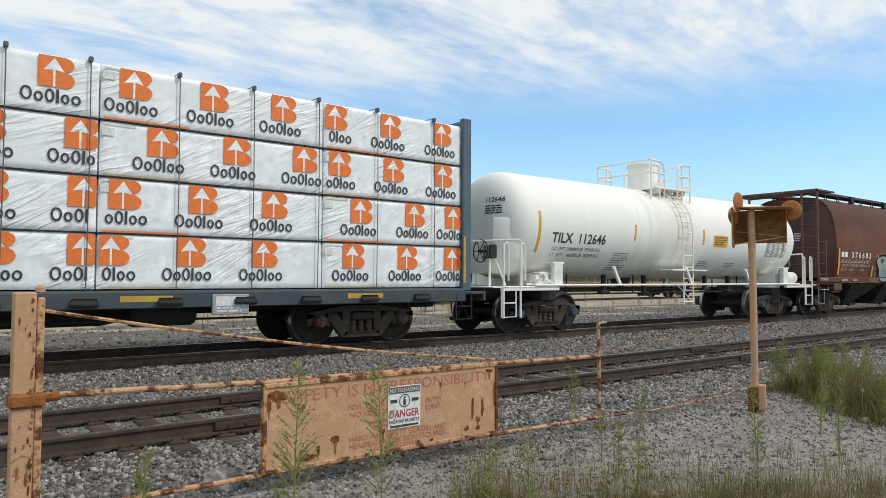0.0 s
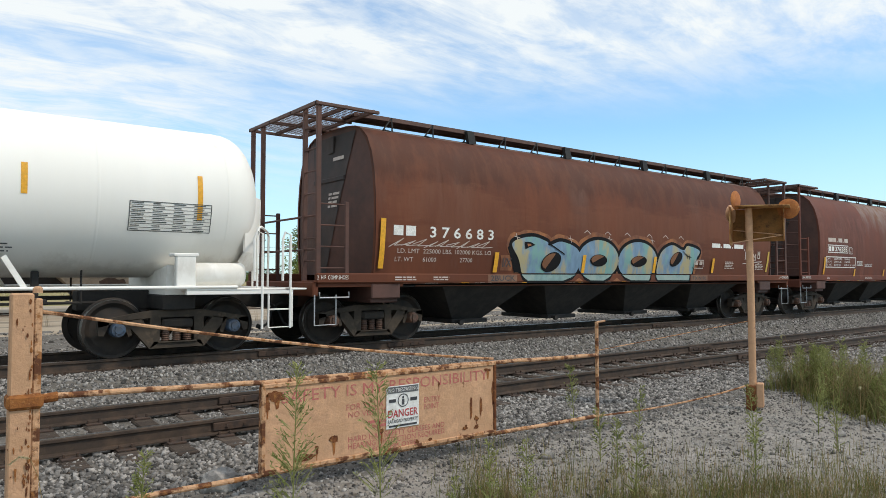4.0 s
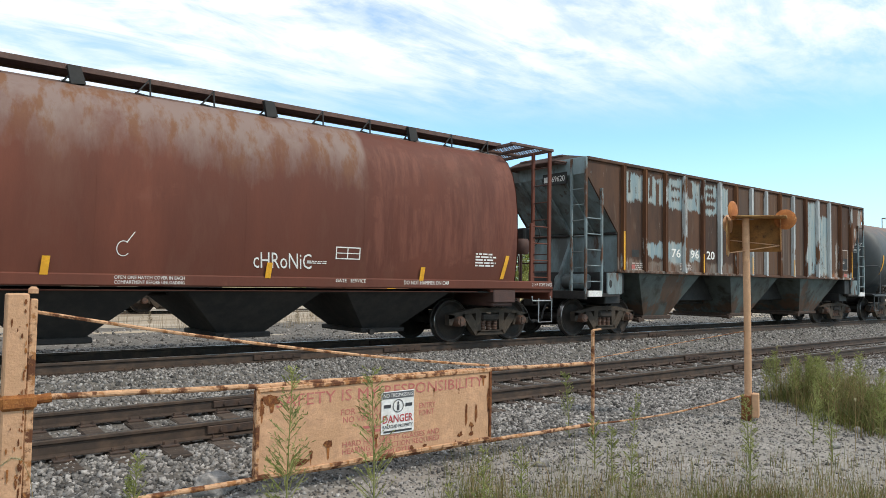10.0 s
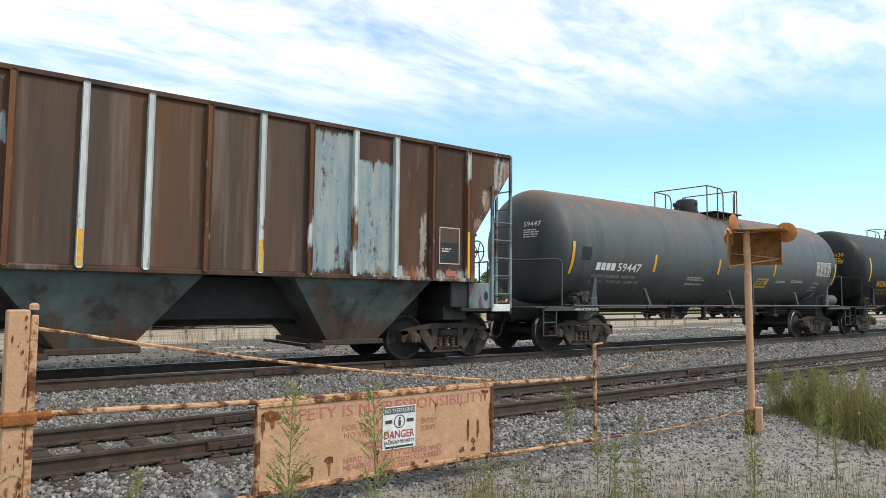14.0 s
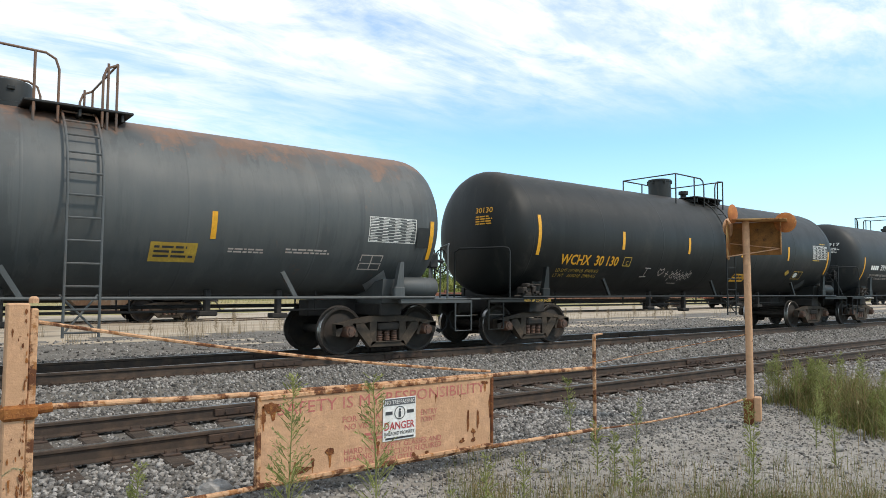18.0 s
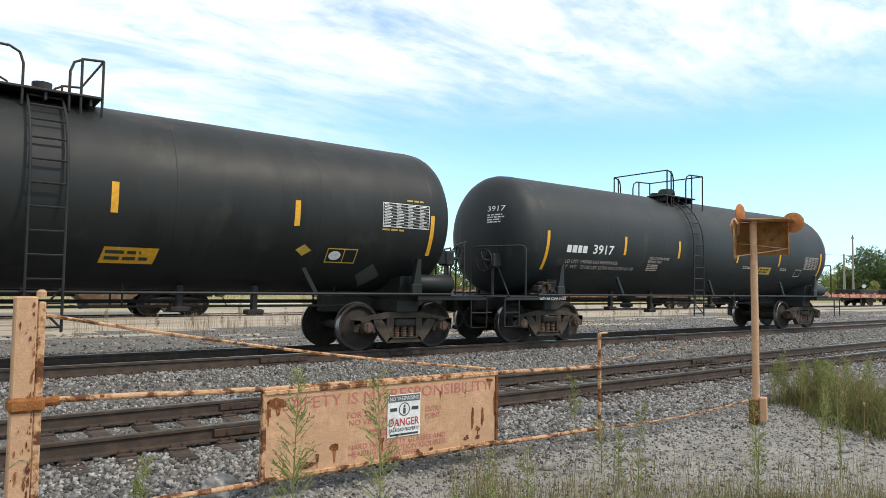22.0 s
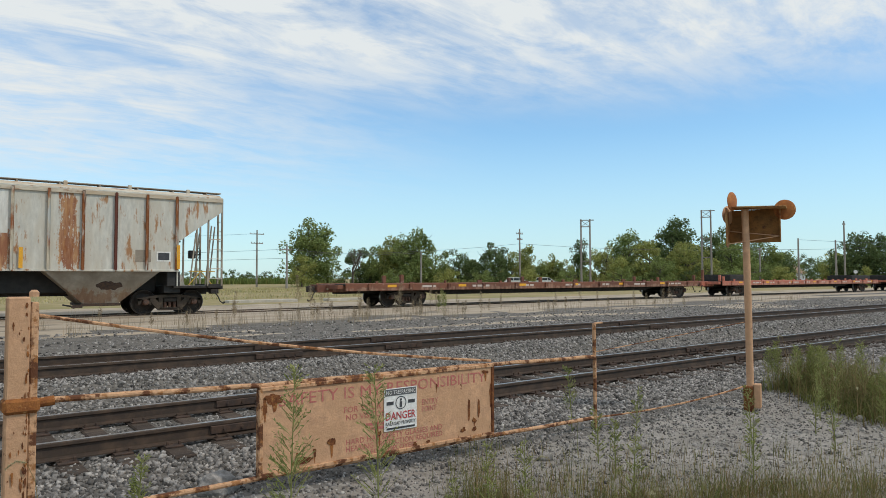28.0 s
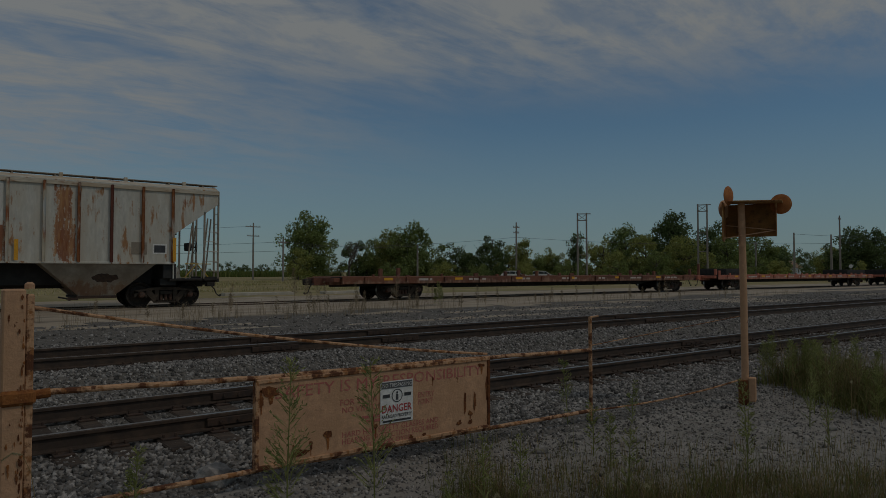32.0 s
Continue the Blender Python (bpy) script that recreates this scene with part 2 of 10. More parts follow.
M = dict(
    gravel=material("gravel", (0.165, 0.150, 0.132), (0.095, 0.086, 0.075), 0.95, 0, 3.0, 0.4, 0.65, (0.3, 0.285, 0.26), 26, 0.55, 0.7, 0.9, 22, spec=0.2),
    stone=material("stone", (0.29, 0.272, 0.252), (0.155, 0.145, 0.135), 0.9, 0, 9, 0.4, 0.6, island=0.75, bump=0.3, bump_scale=90, spec=0.25),
    dusty=material("dusty", (0.33, 0.305, 0.272), (0.25, 0.23, 0.202), 0.95, 0, 1.6, 0.4, 0.62, (0.12, 0.105, 0.088), 9, 0.54, 0.66, 0.9, 30, spec=0.15),
    dirt=material("dirt", (0.44, 0.375, 0.295), (0.36, 0.295, 0.22), 0.95, 0, 0.8, 0.4, 0.6, (0.17, 0.145, 0.115), 0.9, 0.52, 0.66, 0.5, 15, (0.22, 1, 1), spec=0.15),
    grass_ground=material("grass_ground", (0.36, 0.29, 0.16), (0.25, 0.22, 0.10), 0.95, 0, 0.15, 0.4, 0.6, (0.26, 0.22, 0.1), 0.6, 0.5, 0.65, 0.5, 8, spec=0.1),
    rail=material("rail", (0.052, 0.035, 0.025), (0.088, 0.056, 0.037), 0.75, 0.1, 6, 0.45, 0.65, bump=0.2),
    rail_top=material("rail_top", (0.32, 0.31, 0.30), (0.2, 0.18, 0.16), 0.32, 0.9, 5, 0.45, 0.65, bump=0.05),
    tie=material("tie", (0.10, 0.075, 0.058), (0.055, 0.043, 0.036), 0.92, 0, 5, 0.4, 0.6, (0.17, 0.13, 0.1), 22, 0.55, 0.7, 0.6, 40, (0.3, 3, 3), 0.25, 0.2),
    plate=material("plate", (0.085, 0.052, 0.036), (0.05, 0.036, 0.03), 0.85, 0.2, 12, bump=0.3),
    gate=material("gate", (0.55, 0.32, 0.185), (0.49, 0.285, 0.16), 0.72, 0, 3, 0.45, 0.6, (0.16, 0.06, 0.025), 8, 0.66, 0.70, 0.35, 45, spec=0.35),
    gate_rusty=material("gate_rusty", (0.55, 0.32, 0.18), (0.12, 0.045, 0.02), 0.8, 0, 7, 0.49, 0.55, (0.32, 0.14, 0.05), 18, 0.53, 0.62, 0.4, 50, spec=0.3),
    rust=material("rust", (0.20, 0.075, 0.03), (0.10, 0.035, 0.018), 0.9, 0.1, 8, 0.45, 0.6, (0.33, 0.15, 0.05), 20, 0.55, 0.68, 0.5, 60, spec=0.2),
    signal=material("signal", (0.50, 0.30, 0.12), (0.33, 0.13, 0.045), 0.78, 0.1, 5, 0.42, 0.6, (0.20, 0.075, 0.03), 11, 0.56, 0.66, 0.3, 60, spec=0.3),
    # the signal's rust, darkened for the shade inside the hood
    hood_inside=material("hood_inside", (0.20, 0.10, 0.035), (0.30, 0.14, 0.045), 0.85, 0.1, 6, 0.42, 0.62, (0.10, 0.05, 0.025), 9, 0.54, 0.66, 0.3, 60, spec=0.2),
    disc=material("disc", (0.46, 0.17, 0.045), (0.30, 0.10, 0.03), 0.7, 0.1, 7, 0.42, 0.62, (0.55, 0.3, 0.12), 13, 0.6, 0.7, 0.25, 60, spec=0.35),
    red_paint=material("red_paint", (0.45, 0.13, 0.11), (0.50, 0.22, 0.16), 0.75, 0, 12, 0.5, 0.7, bump=0.1),
    white=material("white", (0.74, 0.73, 0.70), (0.6, 0.58, 0.54), 0.6, 0, 5, 0.5, 0.75, bump=0.05),
    tank_white=material("tank_white", (0.88, 0.86, 0.81), (0.86, 0.835, 0.775), 0.62, 0, 0.6, 0.40, 0.8, (0.82, 0.79, 0.72), 1.3, 0.58, 0.95, 0.02, 30, (1.2, 1, 0.12), spec=0.3, mottle=0.1),
    tank_grey=material("tank_grey", (0.057, 0.063, 0.065), (0.078, 0.083, 0.083), 0.58, 0, 0.9, 0.42, 0.65, (0.12, 0.086, 0.064), 2.4, 0.6, 0.85, 0.05, 30, (0.35, 1, 0.3)),
    tank_black=material("tank_black", (0.0115, 0.0128, 0.0122), (0.018, 0.019, 0.018), 0.52, 0, 0.9, 0.42, 0.65, (0.045, 0.04, 0.034), 3, 0.58, 0.8, 0.05, 30, (0.5, 1, 0.25), spec=0.3),
    tank_slate=material("tank_slate", (0.021, 0.0235, 0.024), (0.030, 0.0325, 0.033), 0.58, 0, 0.9, 0.42, 0.65, (0.07, 0.06, 0.05), 3, 0.6, 0.8, 0.05, 30, (0.5, 1, 0.25), spec=0.35),
    black=material("black", (0.018, 0.018, 0.018), (0.03, 0.028, 0.026), 0.65, 0.1, 4, bump=0.15),
    under=material("under", (0.021, 0.019, 0.0175), (0.036, 0.030, 0.026), 0.85, 0.0, 4, bump=0.2),
    truck=material("truck", (0.032, 0.026, 0.021), (0.058, 0.042, 0.031), 0.85, 0.1, 5, 0.42, 0.65, (0.035, 0.03, 0.028), 12, 0.55, 0.68, 0.3, 50),
    truck_frame=material("truck_frame", (0.070, 0.054, 0.040), (0.045, 0.036, 0.029), 0.88, 0.05, 3, 0.42, 0.62, (0.11, 0.080, 0.056), 7, 0.56, 0.68, 0.3, 50, spec=0.3),
    wheel=material("wheel", (0.028, 0.024, 0.021), (0.05, 0.037, 0.029), 0.75, 0.3, 4, 0.42, 0.65, bump=0.15),
    tread=material("tread", (0.42, 0.41, 0.40), (0.3, 0.29, 0.28), 0.3, 1.0, 8, bump=0.05),
    bearing=material("bearing", (0.13, 0.065, 0.04), (0.07, 0.045, 0.035), 0.7, 0.1, 9, bump=0.2),
    bearing_blue=material("bearing_blue", (0.05, 0.085, 0.14), (0.06, 0.07, 0.09), 0.6, 0.1, 9, bump=0.1),
    hop_red=material("hop_red", (0.150, 0.048, 0.0225), (0.105, 0.033, 0.017), 0.66, 0, 0.55, 0.38, 0.64, (0.15, 0.078, 0.056), 1.1, 0.54, 0.8, 0.1, 25, (0.8, 1, 0.22), spec=0.25),
    hop_pink=material("hop_pink", (0.15, 0.048, 0.029), (0.108, 0.036, 0.023), 0.66, 0, 0.55, 0.38, 0.64, (0.175, 0.078, 0.052), 1.1, 0.54, 0.8, 0.1, 25, (0.8, 1, 0.22), spec=0.25),
    # darker brown than the sides: the end sheets' shade is in this colour
    hop_end=material("hop_end", (0.075, 0.036, 0.028), (0.11, 0.05, 0.036), 0.7, 0, 1.5, bump=0.15),
    hop_dark=material("hop_dark", (0.034, 0.026, 0.024), (0.055, 0.036, 0.030), 0.7, 0, 1.5, bump=0.15),
    hop_roof=material("hop_roof", (0.12, 0.07, 0.055), (0.17, 0.11, 0.09), 0.75, 0, 2.0, bump=0.2),
    ic_rust=material("ic_rust", (0.058, 0.035, 0.026), (0.110, 0.056, 0.034), 0.82, 0, 0.8, 0.42, 0.62, (0.17, 0.13, 0.10), 2.2, 0.60, 0.76, 0.2, 30, (1.6, 1, 0.3), spec=0.3),
    ic_grey=material("ic_grey", (0.088, 0.060, 0.046), (0.13, 0.062, 0.030), 0.8, 0, 0.8, 0.44, 0.64, (0.17, 0.14, 0.118), 1.6, 0.52, 0.72, 0.2, 30, (2.4, 1, 0.14), spec=0.3),
    ic_post=material("ic_post", (0.21, 0.27, 0.28), (0.13, 0.15, 0.15), 0.75, 0, 2.5, 0.42, 0.6, (0.11, 0.055, 0.032), 5, 0.52, 0.60, 0.15, 30, (1, 1, 0.3), spec=0.3),
    ic_rib=material("ic_rib", (0.10, 0.044, 0.026), (0.17, 0.075, 0.034), 0.82, 0, 1.2, 0.42, 0.62, (0.5, 0.52, 0.5), 2.6, 0.59, 0.64, 0.2, 30, (1, 1, 0.25), spec=0.3),
    ic_rib_white=material("ic_rib_white", (0.56, 0.58, 0.57), (0.45, 0.47, 0.46), 0.75, 0, 2, 0.45, 0.65, (0.17, 0.08, 0.04), 2.4, 0.56, 0.62, 0.15, 30, (1, 1, 0.3), spec=0.3),
    ic_green=material("ic_green", (0.105, 0.125, 0.118), (0.060, 0.060, 0.052), 0.8, 0, 0.8, 0.42, 0.62, (0.045, 0.042, 0.036), 1.6, 0.55, 0.64, 0.15, 30, spec=0.3),
    ic_end=material("ic_end", (0.20, 0.255, 0.265), (0.10, 0.105, 0.10), 0.8, 0, 1.2, 0.48, 0.62, (0.075, 0.045, 0.032), 2.6, 0.58, 0.66, 0.15, 30, (1, 1, 0.4)),
    grey_hopper=material("grey_hopper", (0.56, 0.545, 0.485), (0.52, 0.475, 0.39), 0.75, 0, 0.9, 0.45, 0.65, (0.36, 0.19, 0.09), 2.8, 0.585, 0.66, 0.12, 30, (1.6, 1, 0.4), spec=0.3),
    grey_pale=material("grey_pale", (0.66, 0.65, 0.60), (0.58, 0.55, 0.48), 0.75, 0, 0.9, 0.45, 0.65, (0.36, 0.20, 0.10), 3.2, 0.62, 0.70, 0.12, 30, (1.8, 1, 0.35), spec=0.3),
    grey_rib=material("grey_rib", (0.50, 0.44, 0.34), (0.28, 0.11, 0.05), 0.8, 0, 2.2, 0.50, 0.58, (0.45, 0.46, 0.44), 3.0, 0.52, 0.62, 0.12, 30, (1, 1, 0.25), spec=0.25),
    rib_dark=material("rib_dark", (0.13, 0.045, 0.032), (0.18, 0.07, 0.045), 0.82, 0, 2.2, 0.45, 0.6, bump=0.12, bump_scale=30, stretch=(1, 1, 0.3), spec=0.25),
    grey_top=material("grey_top", (0.56, 0.50, 0.40), (0.46, 0.36, 0.25), 0.8, 0, 1.0, 0.45, 0.65, (0.28, 0.12, 0.05), 3.0, 0.58, 0.68, 0.12, 30, (0.5, 1, 2), spec=0.25),
    grey_dark=material("grey_dark", (0.34, 0.295, 0.235), (0.22, 0.18, 0.135), 0.85, 0, 1.0, bump=0.15),
    rib_rust=material("rib_rust", (0.25, 0.095, 0.037), (0.45, 0.42, 0.37), 0.85, 0, 2.2, 0.47, 0.60, (0.14, 0.05, 0.022), 4, 0.54, 0.64, 0.15, 30, (2.2, 1, 0.5), spec=0.2),
    flat_red=material("flat_red", (0.20, 0.076, 0.042), (0.125, 0.05, 0.032), 0.8, 0, 1.0, 0.42, 0.62, (0.32, 0.17, 0.13), 3, 0.6, 0.7, 0.15, 30, vary=0.1),
    flat_pink=material("flat_pink", (0.46, 0.15, 0.095), (0.34, 0.115, 0.075), 0.8, 0, 1.0, 0.42, 0.62, bump=0.15, bump_scale=30),
    wrap=material("wrap", (0.89, 0.895, 0.89), (0.83, 0.84, 0.84), 0.40, 0, 1.1, 0.42, 0.62, bump=0.0),
    orange=material("orange", (0.86, 0.20, 0.03), (0.80, 0.18, 0.03), 0.45, 0, 4, bump=0.03),
    ink=material("ink", (0.035, 0.035, 0.04), (0.055, 0.055, 0.06), 0.5, 0, 8, bump=0.02),
    print_grey=material("print_grey", (0.085, 0.085, 0.09), (0.12, 0.12, 0.125), 0.5, 0, 8, bump=0.02),
    wood=material("wood", (0.52, 0.40, 0.24), (0.42, 0.31, 0.18), 0.8, 0, 6, bump=0.2, stretch=(1, 6, 6)),
    bulk_blue=material("bulk_blue", (0.075, 0.12, 0.165), (0.095, 0.13, 0.16), 0.6, 0, 1.5, 0.42, 0.62, (0.12, 0.09, 0.07), 5, 0.60, 0.70, 0.1, 30),
    car_blue=material("car_blue", (0.045, 0.06, 0.075), (0.065, 0.075, 0.08), 0.65, 0, 1.5, 0.42, 0.62, (0.09, 0.08, 0.07), 5, 0.58, 0.7, 0.1, 30),
    strap=material("strap", (0.10, 0.105, 0.11), None, 0.6, 0, 6, bump=0.1),
    yellow=material("yellow", (0.78, 0.38, 0.02), (0.70, 0.33, 0.02), 0.5, 0, 4, 0.5, 0.7, bump=0.05),
    yellow_old=material("yellow_old", (0.56, 0.36, 0.05), (0.45, 0.28, 0.05), 0.6, 0, 4, bump=0.05),
    letter=material("letter", (0.80, 0.79, 0.75), (0.62, 0.58, 0.52), 0.6, 0, 9, 0.5, 0.7, bump=0.05),
    letter_faded=material("letter_faded", (0.55, 0.48, 0.43), (0.42, 0.30, 0.25), 0.7, 0, 9, 0.5, 0.7, bump=0.05),
    aluminium=material("aluminium", (0.42, 0.43, 0.44), (0.33, 0.34, 0.35), 0.5, 0.5, 5, bump=0.05),
    graf_fill=material("graf_fill", (0.17, 0.27, 0.38), (0.40, 0.34, 0.19), 0.6, 0, 0.9, 0.48, 0.58, (0.18, 0.34, 0.32), 1.1, 0.54, 0.62, 0.05, 30, (2.0, 1, 0.8)),
    graf_brown=material("graf_brown", (0.22, 0.095, 0.04), (0.17, 0.07, 0.03), 0.7, 0, 3, bump=0.05),
    graf_tan=material("graf_tan", (0.24, 0.13, 0.075), (0.18, 0.085, 0.05), 0.7, 0, 3, bump=0.05),
    graf_black=material("graf_black", (0.011, 0.011, 0.012), None, 0.8, 0, 6, bump=0.05, spec=0.15),
    teal=material("teal", (0.20, 0.31, 0.30), (0.30, 0.37, 0.33), 0.6, 0, 2.0, 0.42, 0.62, bump=0.05),
    graf_orange=material("graf_orange", (0.34, 0.13, 0.045), (0.145, 0.05, 0.025), 0.68, 0, 2.2, 0.42, 0.60, bump=0.05),
    pole_wood=material("pole_wood", (0.30, 0.27, 0.24), (0.22, 0.20, 0.18), 0.9, 0, 3, bump=0.2, stretch=(4, 4, 0.4)),
    wire=material("wire", (0.10, 0.10, 0.11), None, 0.6, 0.3, 3, bump=0),
    bark=material("bark", (0.11, 0.09, 0.07), (0.07, 0.06, 0.05), 0.95, 0, 5, bump=0.5, bump_scale=20, stretch=(3, 3, 0.6)),
    leaf_a=material("leaf_a", (0.25, 0.30, 0.10), (0.17, 0.225, 0.075), 0.7, 0, 0.4, bump=0, island=0.45, spec=0.25, trans=0.4),
    leaf_b=material("leaf_b", (0.34, 0.35, 0.11), (0.25, 0.28, 0.08), 0.7, 0, 0.4, bump=0, island=0.4, spec=0.25, trans=0.4),
    leaf_c=material("leaf_c", (0.14, 0.185, 0.07), (0.10, 0.145, 0.055), 0.7, 0, 0.4, bump=0, island=0.4, spec=0.25, trans=0.4),
    blade=material("blade", (0.19, 0.195, 0.058), (0.11, 0.125, 0.036), 0.65, 0, 3, bump=0, island=0.4, spec=0.3, trans=0.4),
    straw=material("straw", (0.31, 0.23, 0.11), (0.18, 0.13, 0.058), 0.8, 0, 3, bump=0, island=0.45, spec=0.2, trans=0.35),
    foxtail=material("foxtail", (0.46, 0.42, 0.26), (0.36, 0.33, 0.18), 0.8, 0, 6, bump=0, island=0.25, spec=0.2, trans=0.4),
    weed=material("weed", (0.235, 0.26, 0.08), (0.32, 0.32, 0.125), 0.65, 0, 4, bump=0, island=0.3, spec=0.3, trans=0.4),
    dead=material("dead", (0.34, 0.27, 0.18), (0.25, 0.20, 0.13), 0.9, 0, 4, bump=0, island=0.3, spec=0.15),
    field=material("field", (0.48, 0.42, 0.22), (0.36, 0.33, 0.15), 0.8, 0, 0.2, bump=0, island=0.25, spec=0.15, trans=0.3),
    danger_red=material("danger_red", (0.42, 0.045, 0.05), (0.48, 0.10, 0.09), 0.6, 0, 12, 0.5, 0.7, bump=0.05),
    rust_orange=material("rust_orange", (0.33, 0.13, 0.04), (0.20, 0.07, 0.025), 0.85, 0.1, 14, 0.45, 0.6, (0.45, 0.24, 0.10), 25, 0.58, 0.68, 0.4, 60, spec=0.2),
    corn=material("corn", (0.10, 0.15, 0.035), (0.17, 0.18, 0.055), 0.8, 0, 0.3, bump=0, island=0.3, spec=0.2, trans=0.4),
    siding=material("siding", (0.42, 0.44, 0.46), (0.36, 0.38, 0.40), 0.7, 0, 3, bump=0.1, stretch=(0.2, 0.2, 3)),
    shingle=material("shingle", (0.30, 0.19, 0.13), (0.24, 0.15, 0.10), 0.9, 0, 6, bump=0.3),
    concrete=material("concrete", (0.52, 0.48, 0.41), (0.42, 0.39, 0.33), 0.9, 0, 2, bump=0.3),
    dark_glass=material("dark_glass", (0.03, 0.035, 0.04), None, 0.12, 0, 2, bump=0, spec=0.8),
    rubber=material("rubber", (0.02, 0.02, 0.02), None, 0.8, 0, 5, bump=0.1),
    grating=material("grating", (0.14, 0.08, 0.065), (0.10, 0.06, 0.05), 0.75, 0.2, 6, bump=0.3),
)


def wrapper_creases(m):
    """Fine diagonal folds of a stretched plastic wrapper, as relief."""
    n, l = m.node_tree.nodes, m.node_tree.links
    co = n.new("ShaderNodeTexCoord")

    def calc(op, a, b_):
        t = n.new("ShaderNodeMath")
        t.operation = op
        for i, v in enumerate((a, b_)):
            if isinstance(v, float):
                t.inputs[i].default_value = v
            else:
                l.new(v, t.inputs[i])
        return t.outputs[0]

    total = None
    for turn, off, fine in ((34, 0.0, 4.0), (22, 7.0, 4.5)):
        rot, sc = n.new("ShaderNodeMapping"), n.new("ShaderNodeMapping")
        rot.inputs["Rotation"].default_value = (0, radians(turn), 0)
        rot.inputs["Location"].default_value = (off, 0, off)
        sc.inputs["Scale"].default_value = (0.55, 0.55, fine)
        l.new(co.outputs["Object"], rot.inputs[0]), l.new(rot.outputs[0], sc.inputs[0])
        t = n.new("ShaderNodeTexNoise")
        t.inputs["Scale"].default_value, t.inputs["Detail"].default_value, t.inputs["Distortion"].default_value = 1.5, 3.0, 0.25
        l.new(sc.outputs[0], t.inputs["Vector"])
        ridge = n.new("ShaderNodeMapRange")
        ridge.inputs["From Min"].default_value, ridge.inputs["From Max"].default_value = 0.0, 0.10
        ridge.inputs["To Min"].default_value, ridge.inputs["To Max"].default_value = 1.0, 0.0
        l.new(calc("ABSOLUTE", calc("SUBTRACT", t.outputs["Fac"], 0.5), 0.0), ridge.inputs["Value"])
        area = n.new("ShaderNodeTexNoise")
        area.inputs["Scale"].default_value = 0.9
        l.new(rot.outputs[0], area.inputs["Vector"])
        part_ = n.new("ShaderNodeMapRange")
        part_.inputs["From Min"].default_value, part_.inputs["From Max"].default_value = 0.50, 0.66
        l.new(area.outputs["Fac"], part_.inputs["Value"])
        v = calc("MULTIPLY", ridge.outputs[0], part_.outputs[0])
        total = v if total is None else calc("ADD", total, v)
    b = n.new("ShaderNodeBump")
    b.inputs["Strength"].default_value, b.inputs["Distance"].default_value = 0.55, 0.02
    l.new(total, b.inputs["Height"]), l.new(b.outputs[0], n["Principled BSDF"].inputs["Normal"])


wrapper_creases(M["wrap"])


def top_rust(m, z0, z1, tint):
    """Rust that has settled along the crown of a tank, broken up by noise."""
    n, l = m.node_tree.nodes, m.node_tree.links
    sock = n["Principled BSDF"].inputs["Base Color"]
    old = sock.links[0].from_socket
    co, sep, t = n.new("ShaderNodeTexCoord"), n.new("ShaderNodeSeparateXYZ"), n.new("ShaderNodeTexNoise")
    l.new(co.outputs["Object"], sep.inputs[0]), l.new(co.outputs["Object"], t.inputs["Vector"])
    t.inputs["Scale"].default_value, t.inputs["Detail"].default_value = 1.1, 8
    add = n.new("ShaderNodeMath")
    add.operation = "MULTIPLY_ADD"
    add.inputs[1].default_value = 1.3
    l.new(t.outputs["Fac"], add.inputs[0]), l.new(sep.outputs[2], add.inputs[2])
    r = n.new("ShaderNodeMapRange")
    r.inputs["From Min"].default_value, r.inputs["From Max"].default_value = z0 + 0.65, z1 + 0.65
    r.inputs["To Max"].default_value = 0.75
    l.new(add.outputs[0], r.inputs["Value"])
    mx = n.new("ShaderNodeMix")
    mx.data_type = "RGBA"
    mx.inputs["B"].default_value = (*tint, 1)
    l.new(r.outputs[0], mx.inputs["Factor"]), l.new(old, mx.inputs["A"]), l.new(mx.outputs["Result"], sock)


top_rust(M["tank_grey"], 3.45, 4.1, (0.19, 0.10, 0.056))
top_rust(M["tank_black"], 3.8, 4.3, (0.06, 0.042, 0.03))


